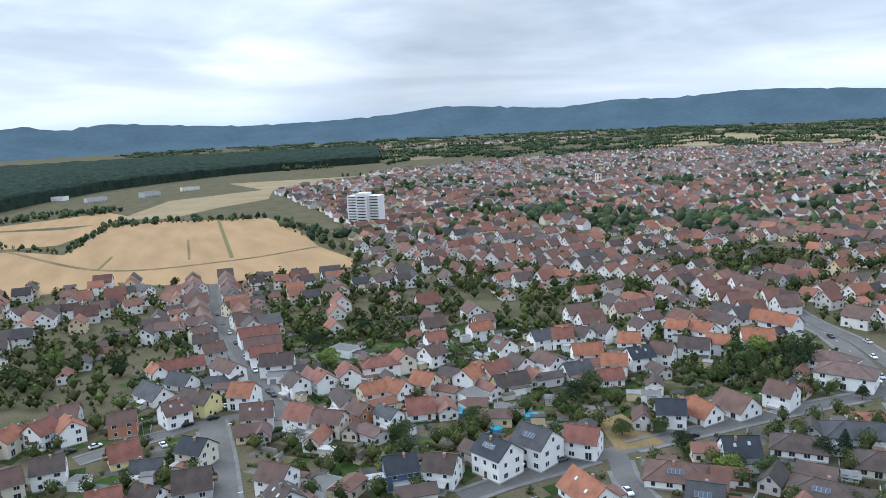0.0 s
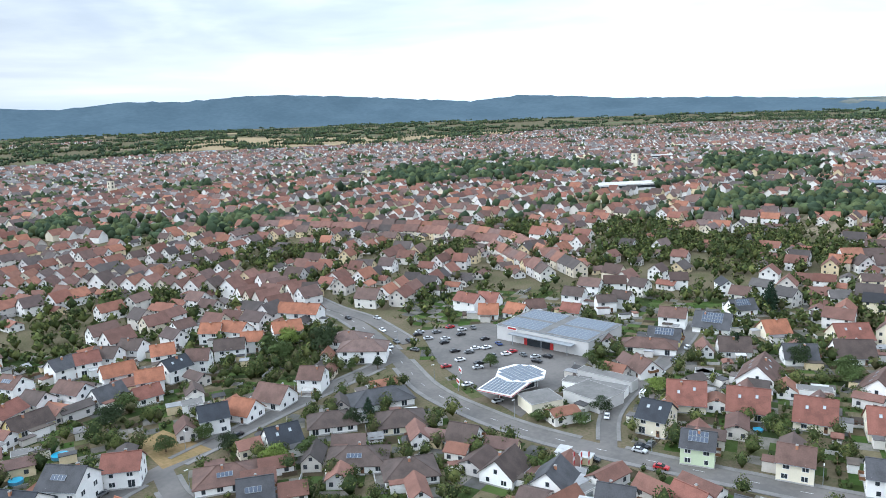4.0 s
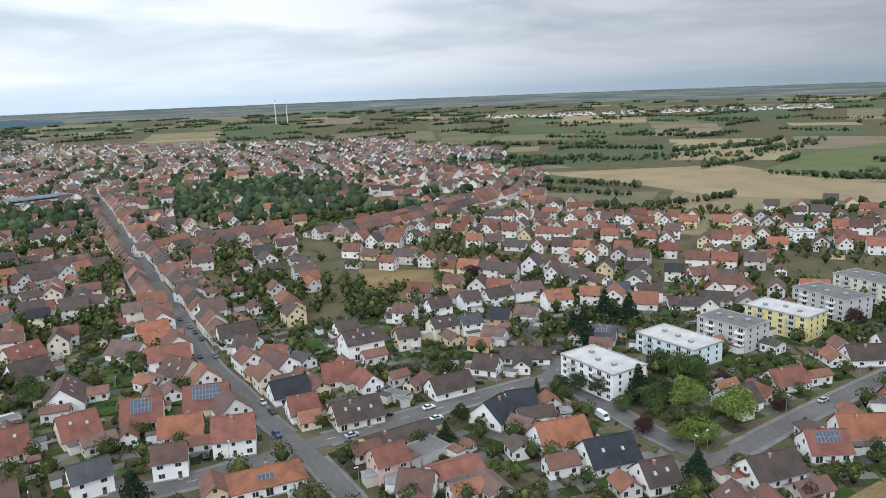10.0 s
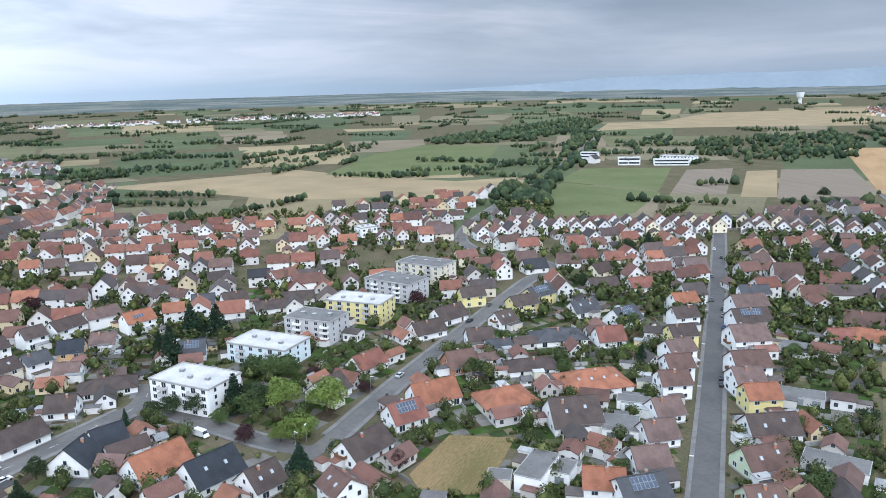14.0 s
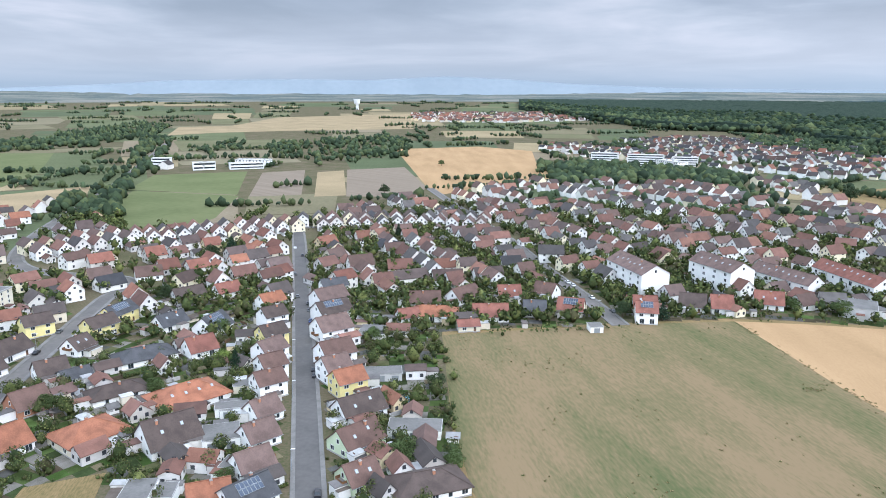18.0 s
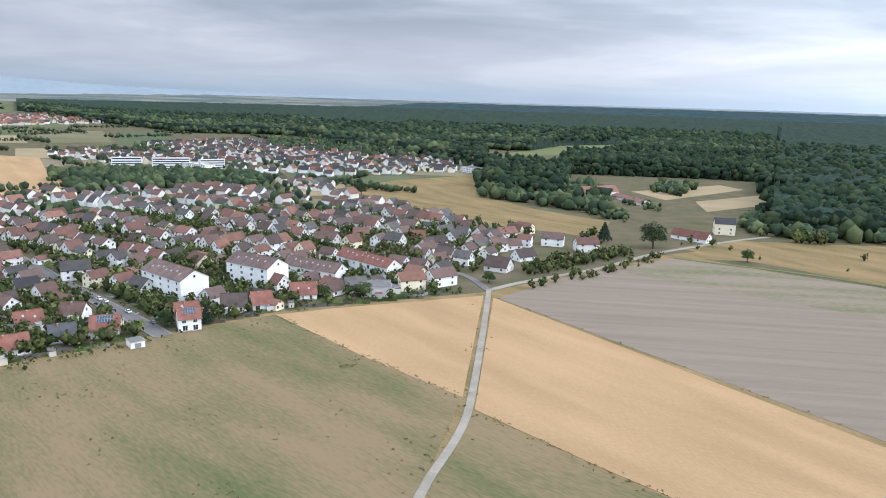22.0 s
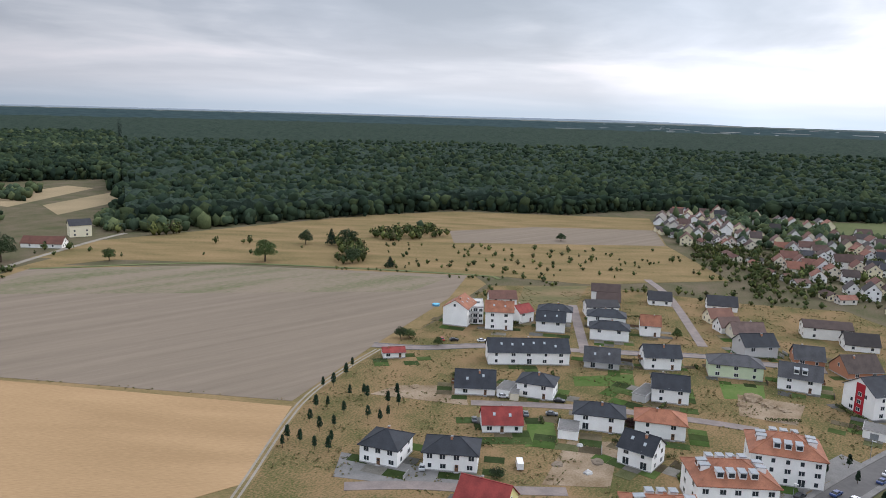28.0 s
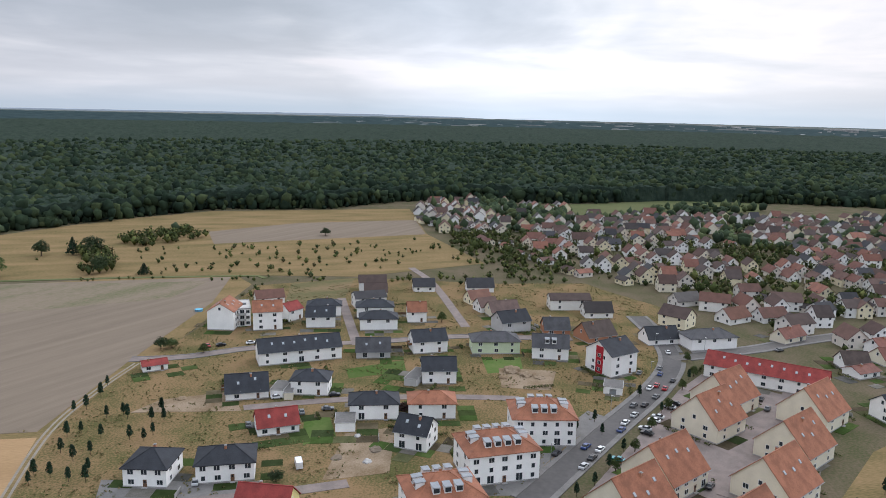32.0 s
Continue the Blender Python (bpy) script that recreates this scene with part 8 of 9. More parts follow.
tagged(new("garden_fences", fences.mesh("garden_fences", "fence_boards")), "low garden walls and board fences between the plots", "fences", "", "stuff")
TOWN = [(-330, 430), (-292, 470), (-222, 500), (-60, 545), (300, 560), (600, 300), (620, -150), (540, -300), (372, -400), (285, -480), (180, -600), (-92, -700), (-215, -515), (-120, -385), (20, -325), (95, -280), (75, -180), (60, -110), (90, 60), (60, 120), (-60, 110), (-330, 220)]
for _ in range(46000):
    x, y = rng.uniform(-330, 620), rng.uniform(-700, 560)
    d = math.hypot(x, y)
    if d < 150 or d > 640 or (d > 380 and rng.random() < .45) or not inside(x, y, TOWN) or on_field(x, y) or taken(x, y, .5) or on_road(x, y, 1.0):
        continue
    g = noise.noise(Vector((x / 45, y / 45, 2)))
    if rng.random() > (.20 if d < 300 else .46) + .8 * g:
        continue
    q = rng.uniform(.6, 1.6) if rng.random() < (.7 if y > -150 else .52) else rng.uniform(1.9, 3.6)
    (TREES if q > 1.9 else SHRUBS).append((x, y, q * .8 + (.9 if q > 1.9 else 0), q, q * rng.uniform(.9, 1.4)))
for _ in range(1500):
    hd, d = rng.uniform(318, 535), rng.uniform(152, 290)
    x, y, _z = polar(hd, d)
    if not inside(x, y, TOWN) or on_road(x, y, .8) or taken(x, y, -.4) or on_field(x, y):
        continue
    q = rng.uniform(.45, 1.2) if rng.random() < .86 else rng.uniform(1.9, 2.8)
    (TREES if q > 1.9 else SHRUBS).append((x, y, q * .75 + (.9 if q > 1.9 else 0), q * 1.1, q * rng.uniform(.8, 1.3)))
for _ in range(9000):
    x, y = rng.uniform(-190, 230), rng.uniform(-640, -270)
    if not inside(x, y, TOWN) or on_road(x, y, .6) or taken(x, y, -1.6) or on_field(x, y) or rng.random() < .35:
        continue
    q = rng.uniform(1.0, 2.0) if rng.random() < .6 else rng.uniform(2.0, 3.3)
    (TREES if q > 1.9 else SHRUBS).append((x, y, q * .8 + (.9 if q > 1.9 else 0), q, q * rng.uniform(.9, 1.4)))
ESTATE = [(-470, 0), (-500, -45), (-690, -140), (-800, -100), (-770, 190), (-700, 360), (-420, 260), (-400, 150)]
for _ in range(6500):
    x, y = rng.uniform(-800, -390), rng.uniform(-150, 360)
    if inside(x, y, ESTATE) and not on_field(x, y) and not taken(x, y, 1) and not on_road(x, y, 1) and rng.random() < .5:
        q = rng.uniform(.9, 2.2) if rng.random() < .6 else rng.uniform(2.2, 4.0)
        (TREES if q > 1.9 else SHRUBS).append((x, y, q * .8 + (.9 if q > 1.9 else 0), q, q * rng.uniform(.9, 1.4)))
for poly, gap, q0, q1 in GROVES:
    xs, ys = [p[0] for p in poly], [p[1] for p in poly]
    n = int((max(xs) - min(xs)) * (max(ys) - min(ys)) / gap ** 2 * .95)
    for _ in range(n):
        x, y = rng.uniform(min(xs), max(xs)), rng.uniform(min(ys), max(ys))
        if inside(x, y, poly) and not taken(x, y, 1.5) and not on_road(x, y, 1.0) and (x < -50 or noise.noise(Vector((x / 32, y / 32, 5))) < .12 + .25 * rng.random()):
            q = q0 + (q1 - q0) * rng.random() ** 1.5
            (TREES if q > 2.2 else SHRUBS).append((x, y, q * 0.85 + (0.8 if q > 2.2 else 0), q, q * rng.uniform(0.9, 1.35)))
near_t = [t for t in TREES if math.hypot(t[0], t[1]) < 620]
close_t = [t for t in near_t if math.hypot(t[0], t[1]) < 290]
mid_t = [t for t in near_t if math.hypot(t[0], t[1]) >= 290]
far_t = [t for t in TREES if 620 <= math.hypot(t[0], t[1]) < 1500]
last_t = [t for t in TREES if math.hypot(t[0], t[1]) >= 1500]
tagged(new("far_trees", lumps("far_trees", far_t, "leaves_far", 0.3)), "scattered broadleaf trees and hedgerows in the distance", "trees", "", "stuff")
tagged(new("distant_trees", lumps("distant_trees", last_t, "leaves_far", 0.3, True)), "dark hedgerows and small woods far out in the plain", "trees", "", "stuff")
tagged(new("street_trees", leaf_cloud("street_trees", mid_t, "leaves_stuff", 22, 0.48)), "dense trees and tall hedges between the outer houses", "trees", "", "stuff")
tagged(new("garden_trees", leaf_cloud("garden_trees", close_t, "leaves_stuff", 190, 0.16)), "dense garden trees and tall hedges between the houses", "trees", "", "stuff")
low = [q for q in SHRUBS if math.hypot(q[0], q[1]) >= 290]
low_near = [q for q in SHRUBS if math.hypot(q[0], q[1]) < 290]
tagged(new("distant_shrubs", leaf_cloud("distant_shrubs", low, "leaves_stuff", 5, 0.5)), "shrubs and hedges between the distant houses", "shrubs", "", "stuff")
tagged(new("garden_shrubs", leaf_cloud("garden_shrubs", low_near, "leaves_stuff", 32, 0.19)), "garden shrubs and low hedges beside the houses", "shrubs", "", "stuff")
# solid cores in leaf colour, added to fill the gaps inside the crowns
tagged(new("crown_hearts", lumps("crown_hearts", [(x, y, z - 0.1 * rz, rx * 0.78, rz * 0.78) for x, y, z, rx, rz in near_t + low_near + [q for q in low if q[0] < -100]], "leaves_stuff", 0.12, True)), "solid leaf-coloured cores added inside the garden tree crowns", "trees", "", "stuff")


# ---- single trees ----
def trunk_mesh(h, r, limbs=5):
    s = Soup()
    s.tube(0, 0, -.2, h, r, r * .55, 7)
    rr = random.Random(3)
    for k in range(limbs):
        a, z = 6.28 * k / limbs + rr.uniform(-.3, .3), h * rr.uniform(.5, .95)
        e = Vector((math.cos(a) * h * .42, math.sin(a) * h * .42, z + h * .35))
        b, n = Vector((0, 0, z)), Vector((-math.sin(a), math.cos(a), 0)) * r * .3
        u = Vector((0, 0, r * .3))
        s.hull([tuple(v) for v in (b - n - u, b + n - u, b + n + u, b - n + u)], [tuple(e + (v - b) * .35) for v in (b - n - u, b + n - u, b + n + u, b - n + u)])
    return s.mesh("trunk", "bark")


TRUNK = trunk_mesh(.5, .045)
CROWNS = {}
for k, leaf in (("mid", "leaves_mid"), ("dark", "leaves_dark"), ("light", "leaves_light"), ("red", "leaves_red")):
    lobes = [(0, 0, .66, .36, .34), (0, 0, .42, .4, .3)] + [(.3 * math.cos(a), .3 * math.sin(a), .36 + .15 * (i % 3), .28, .22) for i, a in enumerate(np.arange(0, 6.28, .9))]
    CROWNS[k] = leaf_cloud("crown", lobes, leaf, 300, .054)
layers = []
for i in range(9):
    z = .12 + .092 * i
    rr = .42 * (1 - i / 9.5)
    layers += [(rr * .55 * math.cos(a + i), rr * .55 * math.sin(a + i), z, rr * .62, .07) for a in (0, 1.57, 3.14, 4.71)]
CROWNS["conifer"] = leaf_cloud("crown", layers, "leaves_conifer", 30, .10)
CROWNS["column"] = leaf_cloud("crown", [(0, 0, .35, .2, .2), (0, 0, .55, .22, .22), (0, 0, .75, .15, .22)], "leaves_conifer", 130, .13)
WORDS = {"mid": "green broadleaf garden tree with a dense crown", "dark": "large dark green broadleaf tree", "light": "bright yellow-green broadleaf tree", "red": "dark red-leaved ornamental tree", "conifer": "tall dark green conifer in a garden"}


def tree(x, y, r, h, kind):
    r, h = r * 1.22, h * 1.12
    t = root("tree", x, y, 0, (x * 37) % 360, WORDS[kind], "tree", "single trees")
    part("trunk", TRUNK, t, "", Matrix.Diagonal((h, h, h, 1)))
    wide = r / (.42 if kind == "conifer" else .56)
    part("crown", CROWNS[kind], t, "", Matrix.Diagonal((wide, wide, h, 1)))


def sapling(x, y):
    h = 4.2 + (x * 7 % 1.6)
    t = root("sapling", x, y, 0, (x * 91) % 360, "slim dark green young tree planted in dry grass", "tree", "planted saplings")
    part("trunk", TRUNK, t, "", Matrix.Diagonal((2.2, 2.2, h * .8, 1)))
    part("crown", CROWNS["column"], t, "", Matrix.Diagonal((h * .75, h * .75, h, 1)))


tree(210.9, -90.1, 4.4, 9, "dark")
tree(219.9, -86.6, 3.8, 11, "conifer")
tree(221.4, -74.8, 3.5, 8, "dark")
tree(227.2, -63.1, 3.0, 6, "dark")
tree(228.0, -69.4, 3.0, 6, "dark")
tree(196.9, -79.8, 2.2, 4, "red")
tree(210.0, -77.3, 2.6, 5, "mid")
tree(299.3, -102.4, 4.4, 14, "conifer")
tree(291.2, -110.0, 4.6, 14, "conifer")
tree(272.1, -84.3, 4.4, 15, "conifer")
tree(280.7, -83.0, 3.0, 11, "conifer")
tree(234.3, -106.2, 4.5, 8, "mid")
tree(230.2, -111.3, 4.0, 8, "mid")
tree(238.3, -101.1, 3.5, 7, "dark")
tree(199.2, -20.8, 2.0, 7, "conifer")
tree(211.0, -26.8, 2.6, 6, "dark")
tree(168.2, -82.6, 2.6, 8, "conifer")
tree(228.0, -54.8, 1.2, 6, "conifer")
tree(177.1, 60.0, 4.2, 11, "conifer")
tree(317.1, 181.4, 3.0, 12, "conifer")
tree(259.3, 135.3, 3.5, 8, "dark")
tree(260.3, 118.7, 4.0, 8, "mid")
tree(253.6, 157.3, 2.2, 9, "conifer")
tree(286.5, 90.4, 3.0, 6, "mid")
tree(202.2, 112.9, 2.6, 5, "mid")
tree(226.3, 21.5, 2.8, 5, "mid")
tree(280.2, 74.4, 2.0, 5, "mid")
tree(403.0, 65.1, 3.0, 11, "conifer")
tree(126.4, 288.5, 4.6, 8, "light")
tree(132.6, 267.8, 5.2, 12, "dark")
tree(115.0, 272.3, 4.4, 8, "mid")
tree(115.8, 286.2, 4.0, 8, "mid")
tree(54.0, 219.6, 3.0, 5, "mid")
tree(65.9, 220.1, 2.6, 5, "mid")
tree(69.1, 206.9, 3.0, 6, "dark")
tree(75.9, 190.2, 3.4, 6, "light")
tree(112.5, 198.8, 2.4, 8, "conifer")
tree(86.1, 187.8, 3.4, 6, "mid")
tree(105.8, 197.9, 3.0, 6, "dark")
tree(131.3, 243.0, 1.6, 5, "mid")
tree(140.2, 238.5, 1.8, 5, "dark")
tree(8.0, 234.3, 3.0, 6, "mid")
tree(45.8, 251.4, 4.0, 7, "dark")
tree(52.9, 261.2, 3.5, 6, "mid")
tree(-268.9, 481.7, 3.4, 8, "mid")
tree(-271.5, 455.0, 2.2, 8, "conifer")
tree(-59.2, 327.3, 4.2, 8, "dark")
tree(-49.4, 303.4, 4.4, 7, "light")
tree(-78.6, 217.0, 2.4, 5, "conifer")
tree(-38.2, 347.6, 3.6, 8, "dark")
tree(-15.8, 225.3, 3.5, 6, "mid")
tree(-137.5, 302.2, 3.5, 8, "dark")
tree(-171.8, 316.2, 4.0, 8, "light")
tree(-178.5, 298.0, 3.5, 7, "mid")
tree(265.9, 138.5, 3.0, 9, "dark")
tree(321.9, 183.6, 4.4, 13, "conifer")
tree(173.7, 154.9, 3.2, 5, "dark")
tree(161.9, 152.4, 2.6, 4, "mid")
tree(153.9, 163.7, 2.4, 3, "mid")
tree(254.3, 115.0, 3.8, 7, "mid")
tree(174.0, 211.0, 2.6, 5, "mid")
tree(201.1, 154.3, 3.0, 5, "light")
tree(207.5, 190.4, 2.6, 4, "mid")
tree(255.7, 159.4, 3.6, 8, "dark")
tree(153.6, -211.1, 2.2, 8, "conifer")
tree(184.0, -244.0, 3.2, 6, "mid")
tree(164.2, -217.5, 2.8, 4, "light")
tree(174.7, -222.2, 3.4, 5, "mid")
tree(234.9, -273.3, 3.8, 8, "dark")
tree(264.6, -347.2, 4.6, 10, "dark")
tree(266.2, -368.6, 4.0, 11, "conifer")
tree(269.6, -197.7, 3.4, 7, "red")
tree(152.1, -102.8, 2.8, 5, "red")
tree(187.4, -161.6, 3.2, 6, "mid")
tree(167.2, -185.0, 3.0, 5, "mid")
tree(183.0, -375.7, 3.5, 6, "light")
tree(122.0, -258.3, 3.0, 5, "mid")
tree(373.6, -87.2, 3, 5, "dark")
tree(400.5, -45.9, 4.0, 8, "red")
tree(383.8, -57.4, 4.0, 8, "red")
tree(383.5, -41.5, 4.0, 6, "mid")
tree(111.1, -145.1, 2.2, 4, "mid")
tree(72.3, -171.9, 4.0, 6, "mid")
tree(58.5, -171.4, 3.0, 5, "mid")
tree(81.4, -220.8, 3.0, 5, "dark")
tree(191.0, -447.0, 2.6, 10, "conifer")
tree(14.5, -324.7, 2.6, 8, "conifer")
tree(31.3, -323.3, 3.0, 7, "dark")
tree(104.0, -289.5, 3.0, 5, "mid")
tree(188.6, -617.3, 3, 9, "conifer")
tree(180.6, -368.4, 4.0, 7, "mid")
tree(105.7, -560.0, 2.4, 9, "conifer")
tree(101.8, -443.4, 2.4, 4, "light")
tree(42.3, -320.9, 3.0, 4, "light")
tree(282.7, -629.0, 4.5, 9, "dark")
tree(-131.5, -375.3, 3.2, 6, "mid")
tree(-29.2, -403.8, 2.6, 6, "light")
tree(-59.6, -357.7, 4.0, 7, "mid")
tree(-39.8, -358.9, 3.0, 6, "mid")
tree(-118.1, -729.3, 6.0, 12, "dark")
tree(-276.4, -800.2, 9.0, 15, "dark")
tree(-47.9, -370.7, 3.0, 6, "mid")
tree(-276.2, -449.1, 8.0, 17, "dark")
tree(-253.5, -477.3, 4.5, 14, "conifer")
tree(-370.1, -320.0, 6.5, 14, "mid")
tree(-435.1, -337.5, 4.5, 10, "dark")
tree(-315.3, -399.9, 3.5, 8, "mid")
tree(-444.6, -321.2, 3.5, 12, "conifer")
tree(-447.5, -308.5, 6.5, 12, "dark")
tree(-398.0, -270.9, 5.0, 10, "dark")
tree(-401.8, -244.3, 2.8, 7, "conifer")
tree(317.8, -882.6, 3.5, 7, "mid")
tree(-277.5, -158.2, 2.6, 4, "mid")
tree(-566.4, -185.4, 3.5, 6, "dark")
tree(-178.7, -73.0, 2.0, 3, "dark")
tree(-233.0, -49.0, 2.2, 3, "red")
tree(207.1, -97.4, 5.4, 10, "light")
tree(195.7, -106.7, 5.6, 10.5, "light")
tree(184.0, -91.2, 4.6, 8, "light")
tree(186.7, -86.3, 3.0, 5.5, "light")
tree(209.3, -87.2, 4.2, 8, "mid")
tree(215.2, -84.3, 3.4, 10, "conifer")
tree(193.1, -77.9, 2.4, 4.5, "red")
tree(200.8, -124.3, 2.2, 4, "red")
tree(223.9, -117.7, 2.2, 4, "red")
tree(240.3, -102.9, 4, 7, "mid")
tree(231.1, -111.2, 4, 7, "mid")
tree(166.8, -81.7, 3.4, 7, "conifer")
tree(-337.7, -79.6, 2.2, 5, "mid")
tree(-342.5, -54.2, 2.0, 5, "mid")
tree(-275.2, -161.5, 2.4, 5, "dark")
tree(-274.3, -142.0, 1.8, 4, "mid")
tree(-314.3, -27.3, 1.6, 5, "conifer")
tree(-274.2, 47.5, 1.3, 4.2, "mid")
tree(-290.9, 54.2, 1.3, 4.2, "mid")
tree(-253.7, 39.8, 1.3, 4.2, "mid")
tree(-235.5, 32.3, 1.3, 4.2, "mid")
tree(-217.4, 25.5, 1.3, 4.2, "mid")
tree(-203.2, 18.9, 1.3, 4.2, "mid")
tree(-308.3, 54.4, 1.3, 4.2, "mid")
tree(-340.2, 53.7, 1.3, 4.2, "mid")
sapling(-232.9, -158.2)
sapling(-223.1, -154.3)
sapling(-211.9, -152.1)
sapling(-209.1, -154.7)
sapling(-207.0, -141.6)
sapling(-210.2, -137.7)
sapling(-207.8, -134.8)
sapling(-215.6, -127.3)
sapling(-208.8, -122.7)
sapling(-207.6, -126.2)
sapling(-198.6, -120.6)
sapling(-194.0, -120.9)
sapling(-193.9, -125.5)
sapling(-193.5, -134.7)
sapling(-195.2, -142.5)
sapling(-191.8, -144.8)
sapling(-182.8, -131.0)
sapling(-181.8, -139.7)
sapling(-178.1, -133.2)
sapling(-173.2, -125.1)
sapling(-168.1, -132.9)
sapling(-167.8, -137.5)
sapling(-163.4, -135.8)
sapling(-167.0, -126.7)
sapling(-167.8, -122.2)
sapling(-286.1, 51.7)
sapling(-250.5, 37.2)
sapling(-216.6, 22.0)
sapling(-204.2, 17.1)
sapling(-227.4, 16.2)
sapling(-193.8, 12.7)
sapling(-186.7, 7.7)
sapling(-229.0, 8.2)
sapling(-237.4, 14.2)
sapling(-263.4, 31.0)
sapling(-234.9, 105.0)
sapling(-230.5, 107.3)
sapling(-204.6, 90.6)
sapling(-205.2, 96.1)
sapling(-193.1, 79.0)


# ---- vehicles ----
def car_meshes():
    s = Soup()
    side = [(-2.1, .35), (2.1, .35), (2.15, .62), (1.95, .82), (1.0, .95), (.35, 1.0), (-1.5, 1.0), (-2.05, .95), (-2.15, .6)]
    s.hull([(a, -.86, b) for a, b in side], [(a, .86, b) for a, b in side])
    s.hull([(-.95, -.62, 1.42), (.05, -.62, 1.42), (.15, .0, 1.45), (.05, .62, 1.42), (-.95, .62, 1.42), (-1.1, 0, 1.45)], [(-.9, -.58, 1.47), (0, -.58, 1.47), (.1, 0, 1.5), (0, .58, 1.47), (-.9, .58, 1.47), (-1.05, 0, 1.5)])
    glass = Soup().hull([(-1.65, -.8, .98), (.95, -.8, .98), (.95, .8, .98), (-1.65, .8, .98)], [(-1.1, -.64, 1.43), (.15, -.64, 1.43), (.15, .64, 1.43), (-1.1, .64, 1.43)])
    wheel = Soup()
    n = 10
    ring = [(.31 * math.cos(6.283 * i / n), .31 * math.sin(6.283 * i / n)) for i in range(n)]
    wheel.hull([(a, -.1, b) for a, b in ring], [(a, .1, b) for a, b in ring], 0)
    return s, glass.mesh("glazing", "car_glass"), wheel.mesh("wheel", "tyre")


CAR, GLASS, WHEEL = car_meshes()
CARS = {}


def car(x, y, turn, paint):
    if paint not in CARS:
        CARS[paint] = CAR.mesh("body", "paint_" + paint)
    c = root("car", x, y, .12, turn, f"{paint} passenger car standing on the paved ground", "car", "cars")
    part("body", CARS[paint], c)
    part("glazing", GLASS, c, "dark tinted windows")
    for a in (-1.3, 1.3):
        for b in (-.8, .8):
            part("wheel", WHEEL, c, "", pose(a, b, .31))


VAN = Soup().hull([(-2.6, -.95, .4), (2.6, -.95, .4), (2.6, .95, .4), (-2.6, .95, .4)], [(-2.6, -.9, 2.3), (1.4, -.9, 2.3), (1.4, .9, 2.3), (-2.6, .9, 2.3)]).mesh("body", "paint_white")
VAN_GLASS = Soup().hull([(1.95, -.85, 1.35), (2.05, -.85, 1.35), (2.05, .85, 1.35), (1.95, .85, 1.35)], [(1.5, -.8, 2.05), (1.62, -.8, 2.05), (1.62, .8, 2.05), (1.5, .8, 2.05)]).mesh("glazing", "car_glass")


def van(x, y, turn, paint):
    c = root("van", x, y, .12, turn, "white delivery van parked beside the road", "van", "vans")
    part("body", VAN, c)
    part("glazing", VAN_GLASS, c, "dark windscreen")
    for a in (-1.7, 1.6):
        for b in (-.88, .88):
            part("wheel", WHEEL, c, "", pose(a, b, .31))


car(157.1, 118.4, -66, "red")
car(146.6, 133.5, -70, "black")
car(171.7, 150.7, 40, "white")
car(160.6, 128.6, -70, "silver")
car(230.4, 167.8, 22, "silver")
car(215.2, 163.0, 17, "white")
car(246.3, 173.9, 22, "silver")
car(187.5, 217.2, -16, "white")
car(186.8, 228.6, -8, "white")
car(177.8, 229.0, -16, "grey")
car(160.9, 221.8, -16, "red")
car(194.4, 255.0, -8, "silver")
car(169.3, 212.7, -16, "silver")
car(197.5, 204.1, 107, "black")
car(190.5, 202.8, 107, "black")
car(155.2, 201.5, 0, "white")
car(153.7, 182.9, 0, "silver")
car(184.4, 158.1, 24, "black")
van(193.7, 153.9, 24, "white")
car(178.5, 265.3, -8, "silver")
car(167.8, 257.9, -98, "black")
car(162.9, 246.6, 112, "grey")
car(177.7, 245.8, -8, "black")
car(176.1, 297.5, -85, "silver")
car(154.6, 254.0, -103, "white")
car(46.6, 183.5, -78, "white")
car(22.1, 201.7, 24, "black")
car(25.1, 201.8, 24, "black")
car(29.1, 202.8, 24, "red")
car(32.5, 204.3, 25, "grey")
car(74.8, 215.6, 20, "black")
car(167.5, 278.9, -98, "white")
car(163.1, 260.7, -98, "grey")
car(165.6, 307.2, -93, "black")
car(157.7, 257.2, -103, "silver")
car(-90.1, 244.4, 36, "black")
car(-82.7, 249.3, 25, "black")
car(-139.4, 429.7, -68, "white")
car(-124.0, 399.0, -68, "black")
car(-115.9, 379.3, -68, "grey")
car(-106.9, 359.9, -66, "silver")
car(-98.9, 341.7, -66, "black")
car(-88.8, 318.5, -66, "silver")
car(-84.1, 309.0, -66, "black")
car(-79.8, 299.5, -66, "white")
car(-68.6, 273.7, -66, "black")
car(-65.9, 269.6, -66, "black")
car(-122.2, 226.6, 41, "black")
car(-115.4, 229.9, 41, "white")
car(-92.9, 228.5, 126, "white")
car(-81.3, 260.3, 115, "white")
car(290.3, 66.2, -159, "black")
car(289.3, 60.1, -159, "grey")
car(312.9, 70.0, -159, "black")
car(323.0, 74.6, -159, "black")
car(332.0, 78.7, -159, "grey")
car(345.3, 85.9, -159, "black")
car(268.9, 56.3, -154, "black")
car(245.4, 45.7, -155, "black")
car(238.7, 35.9, -155, "silver")
car(230.4, 31.9, -155, "black")
car(213.2, 28.8, -150, "blue")
car(202.7, 48.1, 28, "black")
car(163.1, 129.8, -70, "black")
car(166.4, 129.4, 20, "grey")
car(170.5, 78.8, -64, "black")
car(231.3, 169.6, 22, "grey")
car(246.7, 174.7, 22, "white")
car(285.3, 28.3, -64, "white")
car(179.4, 18.4, -155, "black")
car(208.4, 6.2, -66, "silver")
car(223.6, -18.3, -66, "white")
